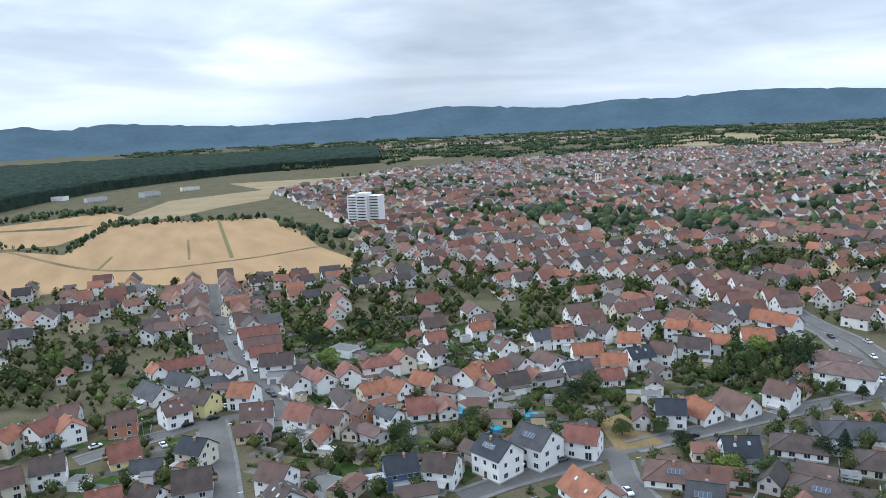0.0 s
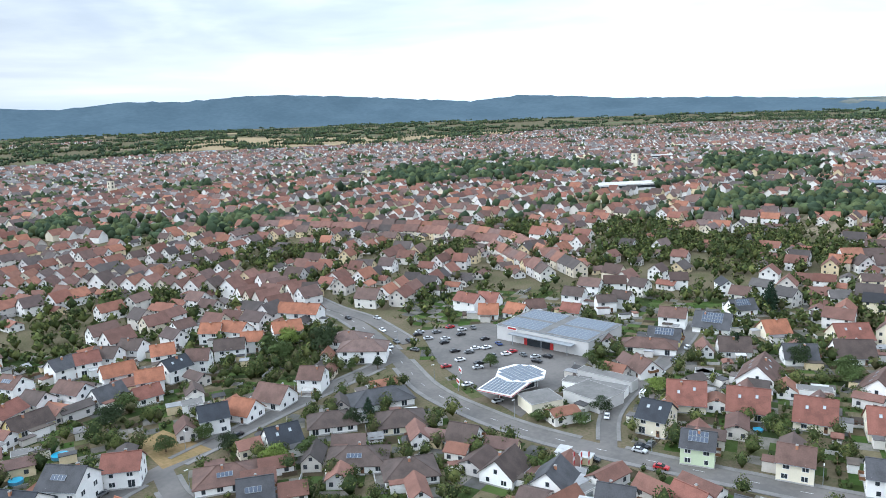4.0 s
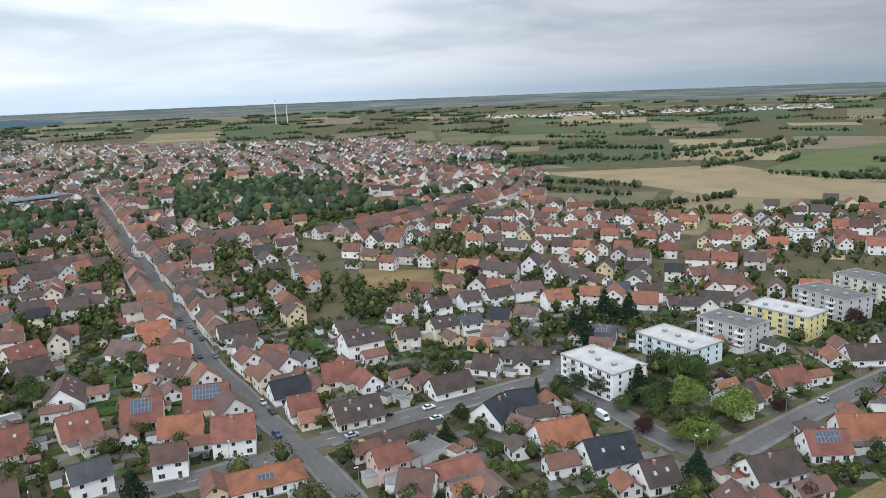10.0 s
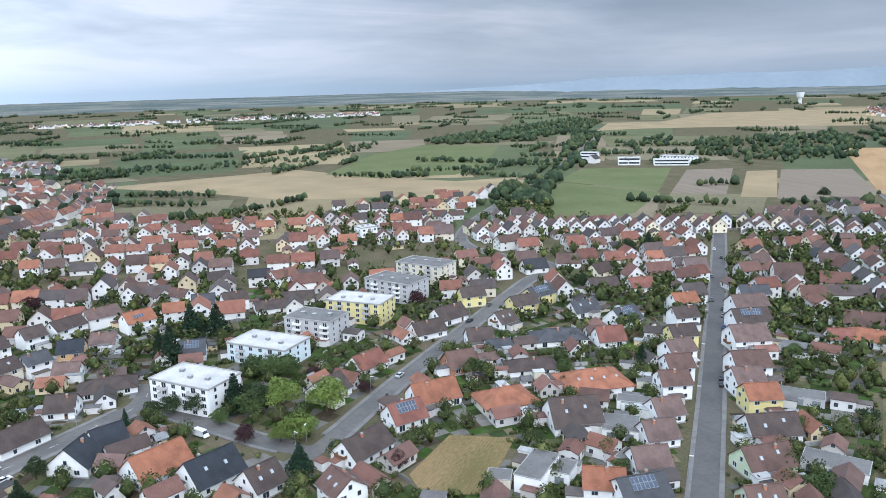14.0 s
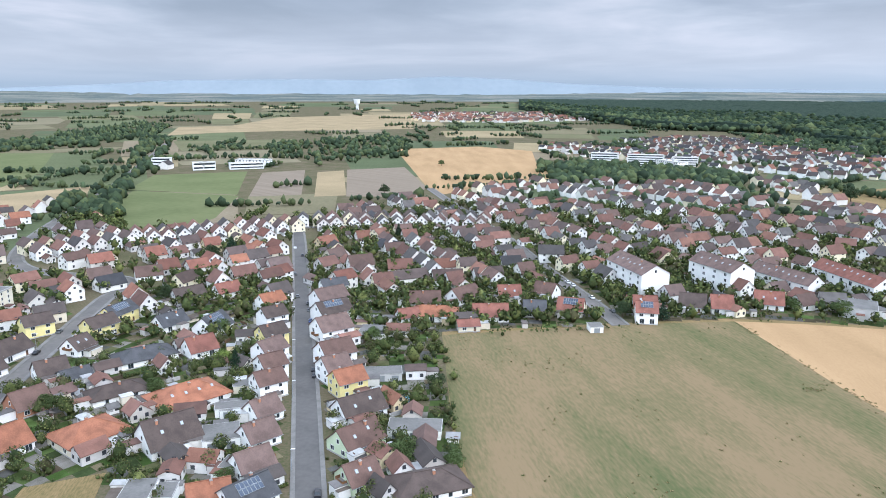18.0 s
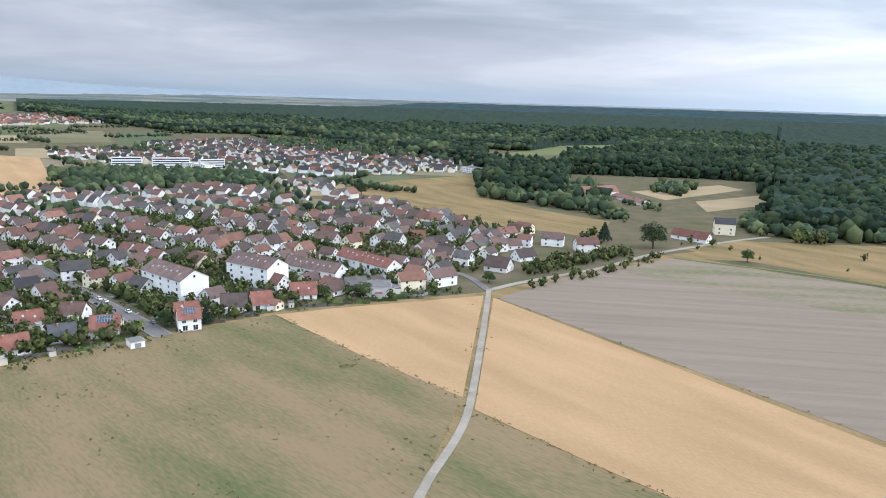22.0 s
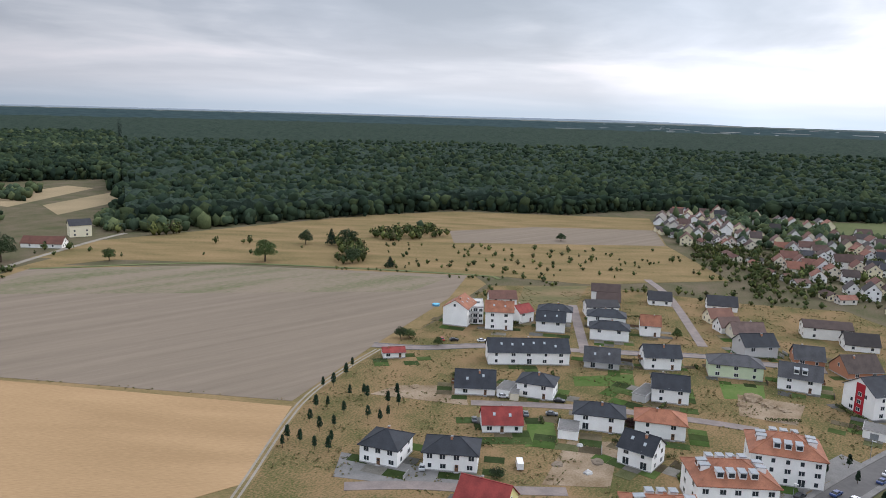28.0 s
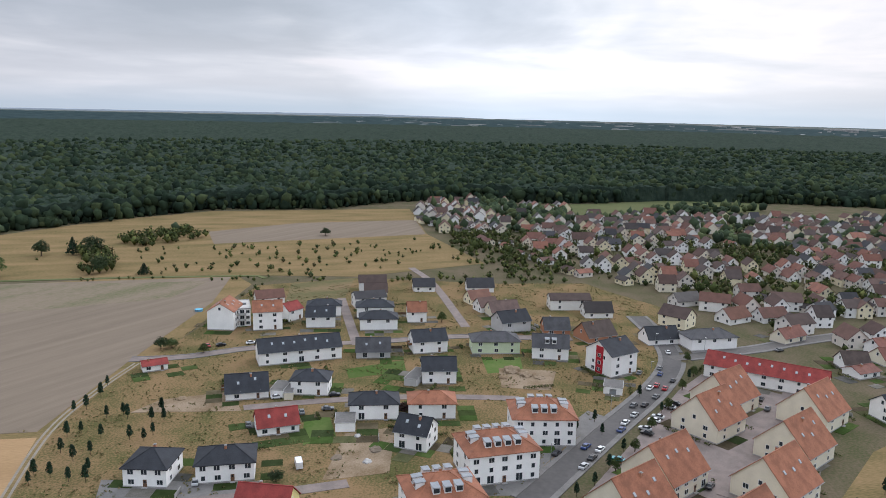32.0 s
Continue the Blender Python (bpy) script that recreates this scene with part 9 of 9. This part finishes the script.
car(215.1, -19.9, -66, "white")
car(212.5, -65.2, -161, "black")
car(220.6, -4.5, -66, "black")
car(174.6, -97.1, -61, "black")
van(205.7, -69.9, -161, "white")
car(204.1, -141.0, -62, "silver")
car(234.5, -199.6, -63, "black")
car(246.2, -221.5, -63, "grey")
car(124.8, -215.9, -59, "black")
car(127.7, -220.5, -59, "black")
car(148.7, -256.6, -59, "blue")
car(156.7, -269.5, -59, "blue")
car(165.2, -283.1, -59, "grey")
car(170.8, -292.3, -59, "black")
car(181.5, -300.8, -59, "grey")
car(192.4, -327.3, -59, "black")
car(205.2, -338.3, -59, "grey")
car(224.1, -378.9, -59, "black")
car(239.1, -395.7, -59, "white")
car(85.8, -147.8, -60, "black")
car(56.2, -398.4, 31, "white")
car(52.7, -389.8, 31, "white")
car(64.7, -372.0, -59, "white")
car(61.2, -367.1, -59, "white")
car(48.7, -347.7, -59, "white")
car(36.3, -328.8, -61, "grey")
car(56.2, -374.0, 31, "black")
car(126.2, -475.4, -57, "white")
car(-210.8, -94.9, 206, "grey")
car(-224.0, -82.0, 206, "grey")
car(-228.5, -74.4, 110, "grey")
car(-241.0, -76.0, 110, "black")
car(-234.5, -94.7, 116, "white")
car(-172.9, -93.4, 204, "silver")
car(-284.7, -139.5, 128, "black")
car(-290.3, -128.5, 128, "white")
car(-282.6, -144.5, 218, "red")
van(-188.0, -69.9, 207, "white")
car(-275.9, 38.5, 163, "red")
car(-296.1, 42.0, 163, "grey")
car(-289.1, 41.3, 163, "blue")
car(-288.6, 33.3, 163, "grey")
car(-253.9, 28.3, 155, "grey")
car(-241.9, 33.8, 245, "white")
car(-245.3, 35.4, 245, "silver")
car(-258.7, 42.6, 245, "black")
car(-255.0, 40.5, 245, "silver")
car(-234.4, 30.1, 245, "silver")
car(-230.9, 30.4, 245, "black")
car(-210.2, 20.0, 245, "teal")
car(-217.0, 10.9, 155, "blue")
car(-210.5, 2.2, 155, "black")
car(-261.0, 74.3, 156, "grey")
car(-270.1, 74.3, 156, "black")
car(-198.9, 43.9, 154, "black")
car(-318.0, 47.9, -178, "white")
car(-332.3, 96.9, 126, "grey")
car(-255.1, 32.1, 155, "black")
car(-245.3, 27.8, 155, "silver")
car(-238.0, 24.2, 155, "white")
car(-264.0, 36.9, 155, "grey")
car(-231.8, 22.5, 155, "blue")
car(-273.3, 41.2, 163, "red")
car(-215.9, 15.2, 155, "white")
car(-209.7, 12.6, 155, "black")
car(-282.5, 45.3, 163, "black")
car(-203.7, 10.0, 155, "silver")
car(-272.4, 35.7, 155, "white")
car(-349.7, 56.3, -79, "grey")
car(-341.2, 59.0, -88, "blue")
car(181.1, 249.5, -16, "silver")
car(189.8, 250.0, -8, "black")
car(199.9, 254.2, 74, "grey")
car(182.7, 230.9, -14, "white")
car(174.3, 233.9, -16, "black")
car(191.1, 217.8, -8, "red")
car(191.8, 212.0, 74, "grey")
car(193.8, 206.9, -14, "silver")
car(193.6, 238.0, -8, "black")
car(193.7, 229.2, 74, "blue")
car(183.8, 259.9, -14, "grey")
car(175.9, 255.0, -16, "silver")
car(172.5, 216.1, -8, "black")
car(182.4, 219.4, 74, "grey")
car(169.4, 224.0, -14, "white")
car(175.7, 262.9, -16, "black")
car(192.9, 261.9, -8, "red")


# ---- the supermarket and its filling station ----
mk = root("supermarket", 217.9, 218.1, 0, 284.2, "large grey supermarket hall with solar panels on its flat roof", "supermarket")
L, w, h = 43.8, 28.6, 6.5
part("wall", Soup().box(-L / 2, -w / 2, -.2, L / 2, w / 2, h - .3).mesh("wall", "plaster_grey"), mk)
roof = part("roof", Soup().box(-L / 2 - .3, -w / 2 - .3, h - .3, L / 2 + .3, w / 2 + .3, h - .05, 1).box(-L / 2, -w / 2, h - .05, L / 2, w / 2, h, 0).mesh("roof", "flat_roof_grey", "metal_grey"), mk, "flat grey roof with a metal rim")
for i in range(20):
    for j in range(11):
        if i in (9, 10) or j == 5:
            continue
        part("solar_panel", BIG_PANEL, roof, "", pose((i - 9.5) * 2.05, (j - 5) * 2.35, h, 6))
part("entrance", Soup().box(-8, -.25, 0, 6, .1, 4.6, 0).box(-6.5, -.3, .1, 4.5, -.2, 3.0, 1).mesh("entrance", "sign_red", "window_glass"), mk, "red entrance front with glass doors", pose(0, -w / 2, 0))
part("canopy", Soup().box(-14, -3.5, 4.2, 16, 0, 4.6, 0).tube(-12, -3, 0, 4.2, .15, .15, 8, 1).tube(2, -3, 0, 4.2, .15, .15, 8, 1).tube(14, -3, 0, 4.2, .15, .15, 8, 1).mesh("canopy", "metal_grey", "metal_grey"), mk, "grey entrance canopy on slim posts", pose(0, -w / 2, 0))
part("sign", Soup().box(-2.5, -.3, 4.9, 2.5, 0, 6.2, 0).box(-2.1, -.36, 5.2, 2.1, -.3, 5.9, 1).mesh("sign", "white_frame", "sign_red"), mk, "white and red store sign", pose(-14, -w / 2, .4))

fs = root("filling_station", 168.8, 187.8, 0, -4, "filling station with solar panels on octagonal and square canopies", "filling station")
oct8 = [(9.2 * math.cos(6.2832 * (i + .5) / 8), 9.2 * math.sin(6.2832 * (i + .5) / 8)) for i in range(8)]
can = part("canopy", Soup().hull([(a, b, 4.85) for a, b in oct8], [(a, b, 5.4) for a, b in oct8]).mesh("canopy", "white_frame"), fs, "white octagonal canopy")
for i in range(-3, 4):
    for j in range(-5, 6):
        if math.hypot(i * 2.05, j * 1.25) < 7.6:
            part("solar_panel", SMALL_PANEL, can, "", pose(i * 2.05, j * 1.25, 5.42))
can2 = part("canopy", Soup().box(-7.5, -6.5, 4.4, 7.5, 6.5, 5.1, 0).box(-7.55, -6.55, 4.55, 7.55, 6.55, 4.75, 1).mesh("canopy", "white_frame", "sign_red"), fs, "square canopy with a red band", pose(-11, -5, 0, 0, 0, 25))
for i in range(-3, 4):
    for j in range(-4, 5):
        part("solar_panel", SMALL_PANEL, can2, "", pose(i * 2.05, j * 1.32, 5.12))
for a, b in ((-5, -3), (5, -3), (-5, 3), (5, 3), (-14, -6), (-8, -4)):
    part("post", Soup().tube(0, 0, 0, 4.6, .2, .2, 10).mesh("post", "white_frame"), fs, "", pose(a, b, 0))
part("shop", Soup().box(-4, -3, 0, 4, 3, 3.4, 0).box(-3.6, -3.05, .4, 3.6, -2.98, 2.6, 1).mesh("shop", "render_white", "window_glass"), fs)
for a in (-13, -9):
    part("fuel_pump", Soup().box(-.4, -.3, 0, .4, .3, 1.7, 0).box(-.32, -.33, .9, .32, -.29, 1.5, 1).mesh("fuel_pump", "sign_red", "window_glass"), fs, "", pose(a, -5, .1))
for x, y in ((157.6, 208.6), (150, 200)):
    sg = root("pole_sign", x, y, 0, 70, "red and white sign board on a post", "sign", "store signs")
    part("post", Soup().tube(0, 0, 0, 4, .12, .12).mesh("post", "metal_grey"), sg)
    part("board", Soup().box(-1.6, -.12, 2.6, 1.6, .12, 4.4, 0).box(-1.3, -.16, 3.1, 1.3, .16, 3.9, 1).mesh("board", "white_frame", "sign_red"), sg)
for k in range(3):
    fl = root("flag", 136 + k * 1.6, 131 - k * 1.2, 0, 20, "red and white banner flag on a tall pole", "flag", "banner flags")
    part("pole", Soup().tube(0, 0, 0, 7, .07, .04).mesh("pole", "white_frame"), fl)
    part("cloth", Soup().box(.05, -.02, 3.2, 1.1, .02, 6.8, 0).box(.05, -.025, 4.4, 1.1, .025, 5.4, 1).mesh("cloth", "sign_red", "white_frame"), fl)

# ---- landmarks ----
tb = root("tower_block", -70.8, 726, 0, -18, "white high-rise block of flats over the old houses", "tower block")
for k, (a, b, hh) in enumerate(((-11, 0, 31), (0, -4, 34), (11, 1, 31))):
    v = part("wing", Soup().box(-5.5, -7, 0, 5.5, 7, hh).mesh("wing", "render_white"), tb, "", pose(a, b, 0))
    for i in range(11):
        part("balcony", Soup().box(-4.2, -.5, 0, 4.2, 0, 1.0, 0).box(-4.2, -.06, 1.0, 4.2, 0, 2.0, 1).mesh("balcony", "white_frame", "window_glass"), v, "", pose(0, -7.02, 1 + i * 2.75))


def tower(x, y, w, h, cap, label, name):
    t = root(name, x, y, 0, 25, label, "tower")
    part("shaft", Soup().box(-w / 2, -w / 2, 0, w / 2, w / 2, h).mesh("shaft", "plaster_cream"), t)
    part("roof", Soup().hull([(-w / 2 - .4, -w / 2 - .4, h), (w / 2 + .4, -w / 2 - .4, h), (w / 2 + .4, w / 2 + .4, h), (-w / 2 - .4, w / 2 + .4, h)], [(-.1, -.1, h + cap), (.1, -.1, h + cap), (.1, .1, h + cap), (-.1, .1, h + cap)]).mesh("roof", "tiles_darkbrown"), t)
    for side in (0, 90, 180, 270):
        for z in (h - 4.5, h - 9):
            part("louvre", Soup().box(-.9, -.05, 0, .9, .05, 2.6).mesh("louvre", "window_glass"), t, "", pose(0, 0, 0, 0, 0, side) @ pose(0, -w / 2 - .02, z))


tower(848, 696, 8, 22, 7, "pale church tower with a dark pointed roof", "church_tower")
tower(213, 985, 6, 21, 4, "slim grey church tower among the roofs", "church_tower")
for hd, rr in ((84.27, 2950), (85.1, 2990)):
    x, y, _z = polar(hd, rr)
    wt = root("wind_turbine", x, y, 0, 10, "white wind turbine far out in the plain", "wind turbine", "wind turbines")
    part("mast", Soup().tube(0, 0, 0, 84, 2.2, 1.2, 12).mesh("mast", "white_frame"), wt)
    part("nacelle", Soup().box(-2, -3.5, 83, 2, 3.5, 87).mesh("nacelle", "white_frame"), wt)
    for k in range(3):
        part("blade", Soup().hull([(-.9, -.3, 0), (.9, -.3, 0), (.9, .3, 0), (-.9, .3, 0)], [(-.25, -.1, 26), (.25, -.1, 26), (.25, .1, 26), (-.25, .1, 26)]).mesh("blade", "white_frame"), wt, "", pose(0, -4, 85, 0, 90 + 120 * k, 0))
x, y, _z = polar(153.85, 3050)
wtw = root("water_tower", x, y, 0, 0, "white water tower above a distant village", "water tower")
part("shaft", Soup().tube(0, 0, 0, 24, 6, 6, 12).mesh("shaft", "render_white"), wtw)
part("tank", Soup().tube(0, 0, 24, 42, 11, 14, 16).mesh("tank", "render_white"), wtw)

# street lamps
LAMP = (Soup().tube(0, 0, 0, 6.2, .09, .05).mesh("pole", "metal_grey"), Soup().box(-.12, -1.1, 6.15, .12, .1, 6.3).mesh("lamp_head", "white_frame"))
for line, half in ROADS:
    if half < 4:
        continue
    for i in range(3, len(line) - 1, 7):
        x, y = line[i]
        d = math.hypot(x, y)
        if d < 330:
            a = math.atan2(line[i + 1][1] - y, line[i + 1][0] - x)
            lx, ly = x - math.sin(a) * (half - .4), y + math.cos(a) * (half - .4)
            if not taken(lx, ly, .5):
                lamp = root("street_lamp", lx, ly, .1, math.degrees(a), "slim grey street lamp at the kerb", "street lamp", "street lamps")
                part("pole", LAMP[0], lamp)
                part("lamp_head", LAMP[1], lamp)

# ---- building sand, rubble and planters of the new estate ----
def heap(x, y, r, h, label, material):
    hp = bmesh.new()
    bmesh.ops.create_icosphere(hp, subdivisions=3, radius=1)
    for v in hp.verts:
        k = 1 + .35 * noise.noise(v.co * 2.1 + Vector((x, y, 0)))
        v.co = Vector((v.co.x * r * k, v.co.y * r * .8 * k, max(-.1, v.co.z * h * k)))
    me = bpy.data.meshes.new("heap")
    hp.to_mesh(me)
    hp.free()
    me.materials.append(MATS[material])
    tagged(new("heap", me), label, "heap", "heaps of sand and rubble").matrix_basis = pose(x, y, .05)


heap(-281.2, -16.4, 4.2, 1.9, "pale heap of building sand on a plot", "sand")
heap(-277.3, -10.4, 3.4, 1.3, "pale heap of building sand on a plot", "sand")
heap(-275.9, -5.1, 2.8, 1, "pale heap of building sand on a plot", "sand")
heap(-273.0, -19.0, 2.2, 0.8, "small heap of pale sand", "sand")
heap(-194.8, -51.7, 1.6, 0.7, "heap of broken concrete rubble", "concrete")
heap(-210.8, -59.1, 1.3, 0.6, "heap of broken concrete rubble", "concrete")
heap(-202.6, -51.2, 2.2, 0.8, "low mound of churned earth", "soil")
heap(-195.3, -61.0, 2, 0.6, "low mound of churned earth", "soil")
heap(-227.1, -126.7, 2, 0.7, "low mound in the sandy playground", "sand")


# ---- tufts of grass and weeds on the building land ----
LAND = [(-150, -133), (-200, -156), (-327, -164), (-392, -170), (-432, -35), (-446, 16), (-380, 60), (-307, 48), (-180, -5)]
tufts = []
while len(tufts) < 4200:
    x, y = rng.uniform(-446, -150), rng.uniform(-170, 60)
    if inside(x, y, LAND) and not on_road(x, y, .3) and not taken(x, y, 1.5) and noise.noise(Vector((x / 14, y / 14, 4))) > -.15 + .3 * rng.random():
        q = rng.uniform(.22, .6)
        tufts.append((x, y, .1 + q * .3, q, q * .6))
# weeds on the meadows and along the edges of the wheat
for pts, n, wide in (([(-15.1, -333.2), (-47.0, -268.4), (-71.4, -225.1)], 150, 1.6), ([(-72.2, -214.4), (-94.3, -171.6), (-109.3, -144.9)], 90, 1.4), ([(-125.6, -343.8), (-193.2, -156.1)], 60, .8), ([(-40.8, -166), (-73.4, -222.5), (-117.5, -336.1)], 90, 3.2)):
    P = [Vector(p) for p in pts]
    for _ in range(n):
        k = rng.integers(0, len(P) - 1)
        c = P[k].lerp(P[k + 1], rng.random()) + Vector((rng.normal() * wide, rng.normal() * wide * .5))
        if not on_road(c.x, c.y, -.9) and rng.random() < .7 and not (wide > 3 and on_road(c.x, c.y, .2)):
            q = rng.uniform(.25, .65)
            tufts.append((c.x, c.y, .12 + q * .2, q, q * .45))
MEADOW = [(97.8, -272.6), (22.7, -315.5), (-15.1, -333.2), (-71.9, -226.9), (-43.1, -169.9), (-30, -60), (50.6, -163.3)]
for _ in range(2600):
    x, y = rng.uniform(-72, 98), rng.uniform(-333, -60)
    if inside(x, y, MEADOW) and noise.noise(Vector((x / 16, y / 30, 8))) > .12 + .25 * rng.random():
        q = rng.uniform(.25, .6)
        tufts.append((x, y, .12 + q * .2, q, q * .5))
tufts += [(-37.5 + rng.normal() * 1.6, -262 + rng.normal() * 1.0, .5, rng.uniform(.5, .9), rng.uniform(.4, .8)) for _ in range(9)]
tagged(new("weeds", leaf_cloud("weeds", tufts, "weed_leaves", 9, .3)), "tufts of weeds and dry grass on the building land", "weeds", "", "stuff")
rows = []
for x, y in ((-268, -88), (-236, -78), (-300, -64), (-214, -38), (-262, -10), (-330, -20), (-190, -96), (-246, -120), (-318, -128), (-366, -84), (-290, 12)):
    a = rng.choice([.42, 1.99])
    for k in range(rng.integers(9, 20)):
        rows.append((x + math.cos(a) * k * .8, y + math.sin(a) * k * .8, .7, .75, .9))
rows = [p for p in rows if not on_road(p[0], p[1], .4) and not taken(p[0], p[1], -.5)]
for x, y, a, L, w in HOUSES:
    if -300 < x < -160 and 5 < y < 100 or -330 < x < -150 and 100 <= y < 130:
        for side in (-1, 1):
            for k in np.arange(-w * .55, w * .55, .8):
                if rng.random() < .62:
                    u = side * (L / 2 + 2.6 + rng.uniform(-.3, .3))
                    cx, cy = x + u * math.cos(a) - k * math.sin(a), y + u * math.sin(a) + k * math.cos(a)
                    if not on_road(cx, cy, .3):
                        q = rng.uniform(.5, .85)
                        rows.append((cx, cy, q * .8, q, q * 1.1))
tagged(new("garden_hedges", leaf_cloud("garden_hedges", rows, "leaves_stuff", 26, .24)), "clipped green hedges between the new gardens", "hedges", "", "stuff")

# ---- pale villages and fields beyond the forest ----
far = Soup()
for _ in range(110):
    h = rng.uniform(252, 300)
    r = rng.uniform(4420, 4760)
    q = (r - 4150) / 630
    z = (HEIGHT + 4780 * math.tan(radians(-.60))) * q ** 1.25
    x, y, _z = polar(h, r)
    a, L = radians(-h) + rng.uniform(-.2, .2), rng.uniform(8, 60) if rng.random() < .8 else rng.uniform(80, 220)
    far.hull([(x + i * L / 2 * math.cos(a) - j * 5 * math.sin(a), y + i * L / 2 * math.sin(a) + j * 5 * math.cos(a), z - 8) for i, j in ((-1, -1), (1, -1), (1, 1), (-1, 1))],
             [(x + i * L / 2 * math.cos(a) - j * 5 * math.sin(a), y + i * L / 2 * math.sin(a) + j * 5 * math.cos(a), z + rng.uniform(.5, 2.2)) for i, j in ((-1, -1), (1, -1), (1, 1), (-1, 1))])
tagged(new("distant_villages", far.mesh("distant_villages", "concrete")), "pale villages and bright fields at the horizon behind the forest", "village", "", "stuff")


# ---- buildings far out ----
def far_block(x, y, turn, L, w, h, label, storeys, roof="flat_roof_white", wall="render_white"):
    """A distant flat-roofed building with bands of windows."""
    b = root("block_building", x, y, 0, turn, label, "building", "distant blocks")
    part("wall", Soup().box(-L / 2, -w / 2, -.2, L / 2, w / 2, h - .3).mesh("wall", wall), b)
    part("roof", Soup().box(-L / 2 - .3, -w / 2 - .3, h - .3, L / 2 + .3, w / 2 + .3, h).mesh("roof", roof), b)
    for i in range(storeys):
        z = (i + .4) * h / storeys
        for side in (0, 180):
            part("window_band", Soup().box(-L / 2 + 1, -.05, 0, L / 2 - 1, .02, h / storeys * .42).mesh("window_band", "window_glass"), b, "", pose(0, 0, 0, 0, 0, side) @ pose(0, -w / 2, z))


far_block(128, -972, 5, 34, 13, 15, "long white block of flats in the village by the forest", 5)
far_block(78, -978, 5, 44, 13, 14, "white block of flats in the village by the forest", 5)
far_block(30, -992, 8, 30, 12, 11, "white block of flats in the village by the forest", 4)
far_block(568, -742, 40, 26, 14, 9, "white two-storey farm building with a flat roof", 2)
far_block(528, -770, 40, 40, 16, 7, "long white hall among trees behind the fields", 2)
far_block(636, -750, 30, 22, 14, 11, "white villa with dark windows behind the fields", 3)
far_block(812, 330, -48, 62, 26, 8, "large hall with bluish solar roof in the town", 2, "solar_blue", "plaster_grey")
far_block(650, 545, -30, 70, 30, 7, "large white hall roof in the town", 1)
far_block(985, 760, -40, 40, 20, 8, "white hall in the far part of the town", 2)

# ---- mixed tree crowns along and over the edge of the far forest ----
bright, dark = [], []
h = 166.5
while h < 219.2:
    e0 = forest_edge(h)
    e = max(e0 + 300, 1450) if h > 196 else e0
    r = e - rng.uniform(0, 26)
    while r < e + 900:
        q = rng.uniform(4.5, 9.0)
        x, y, _ = polar(h + rng.uniform(-0.3, 0.3), r)
        if not on_field(x, y):
            z = rng.uniform(4, 11) if r < e + 12 else rng.uniform(13, 19)
            pale = noise.noise(Vector((x / 130, y / 130, 9))) + (0.35 if r < e + 160 else -0.25)
            (bright if pale > 0 else dark).append((x, y, z, q, q * rng.uniform(0.7, 1.0)))
        r += rng.uniform(9, 17) * (1 + max(0, r - e) / 260)
    h += math.degrees(11.0 / e)
tagged(new("mixed_wood", lumps("mixed_wood", bright, "leaves_far", 0.24, False, True)), "light green mixed wood before the dark forest", "forest", "", "stuff")
tagged(new("dark_wood", lumps("dark_wood", dark, "leaves_forest", 0.24, False, True)), "dark green tree crowns of the far forest", "forest", "", "stuff")
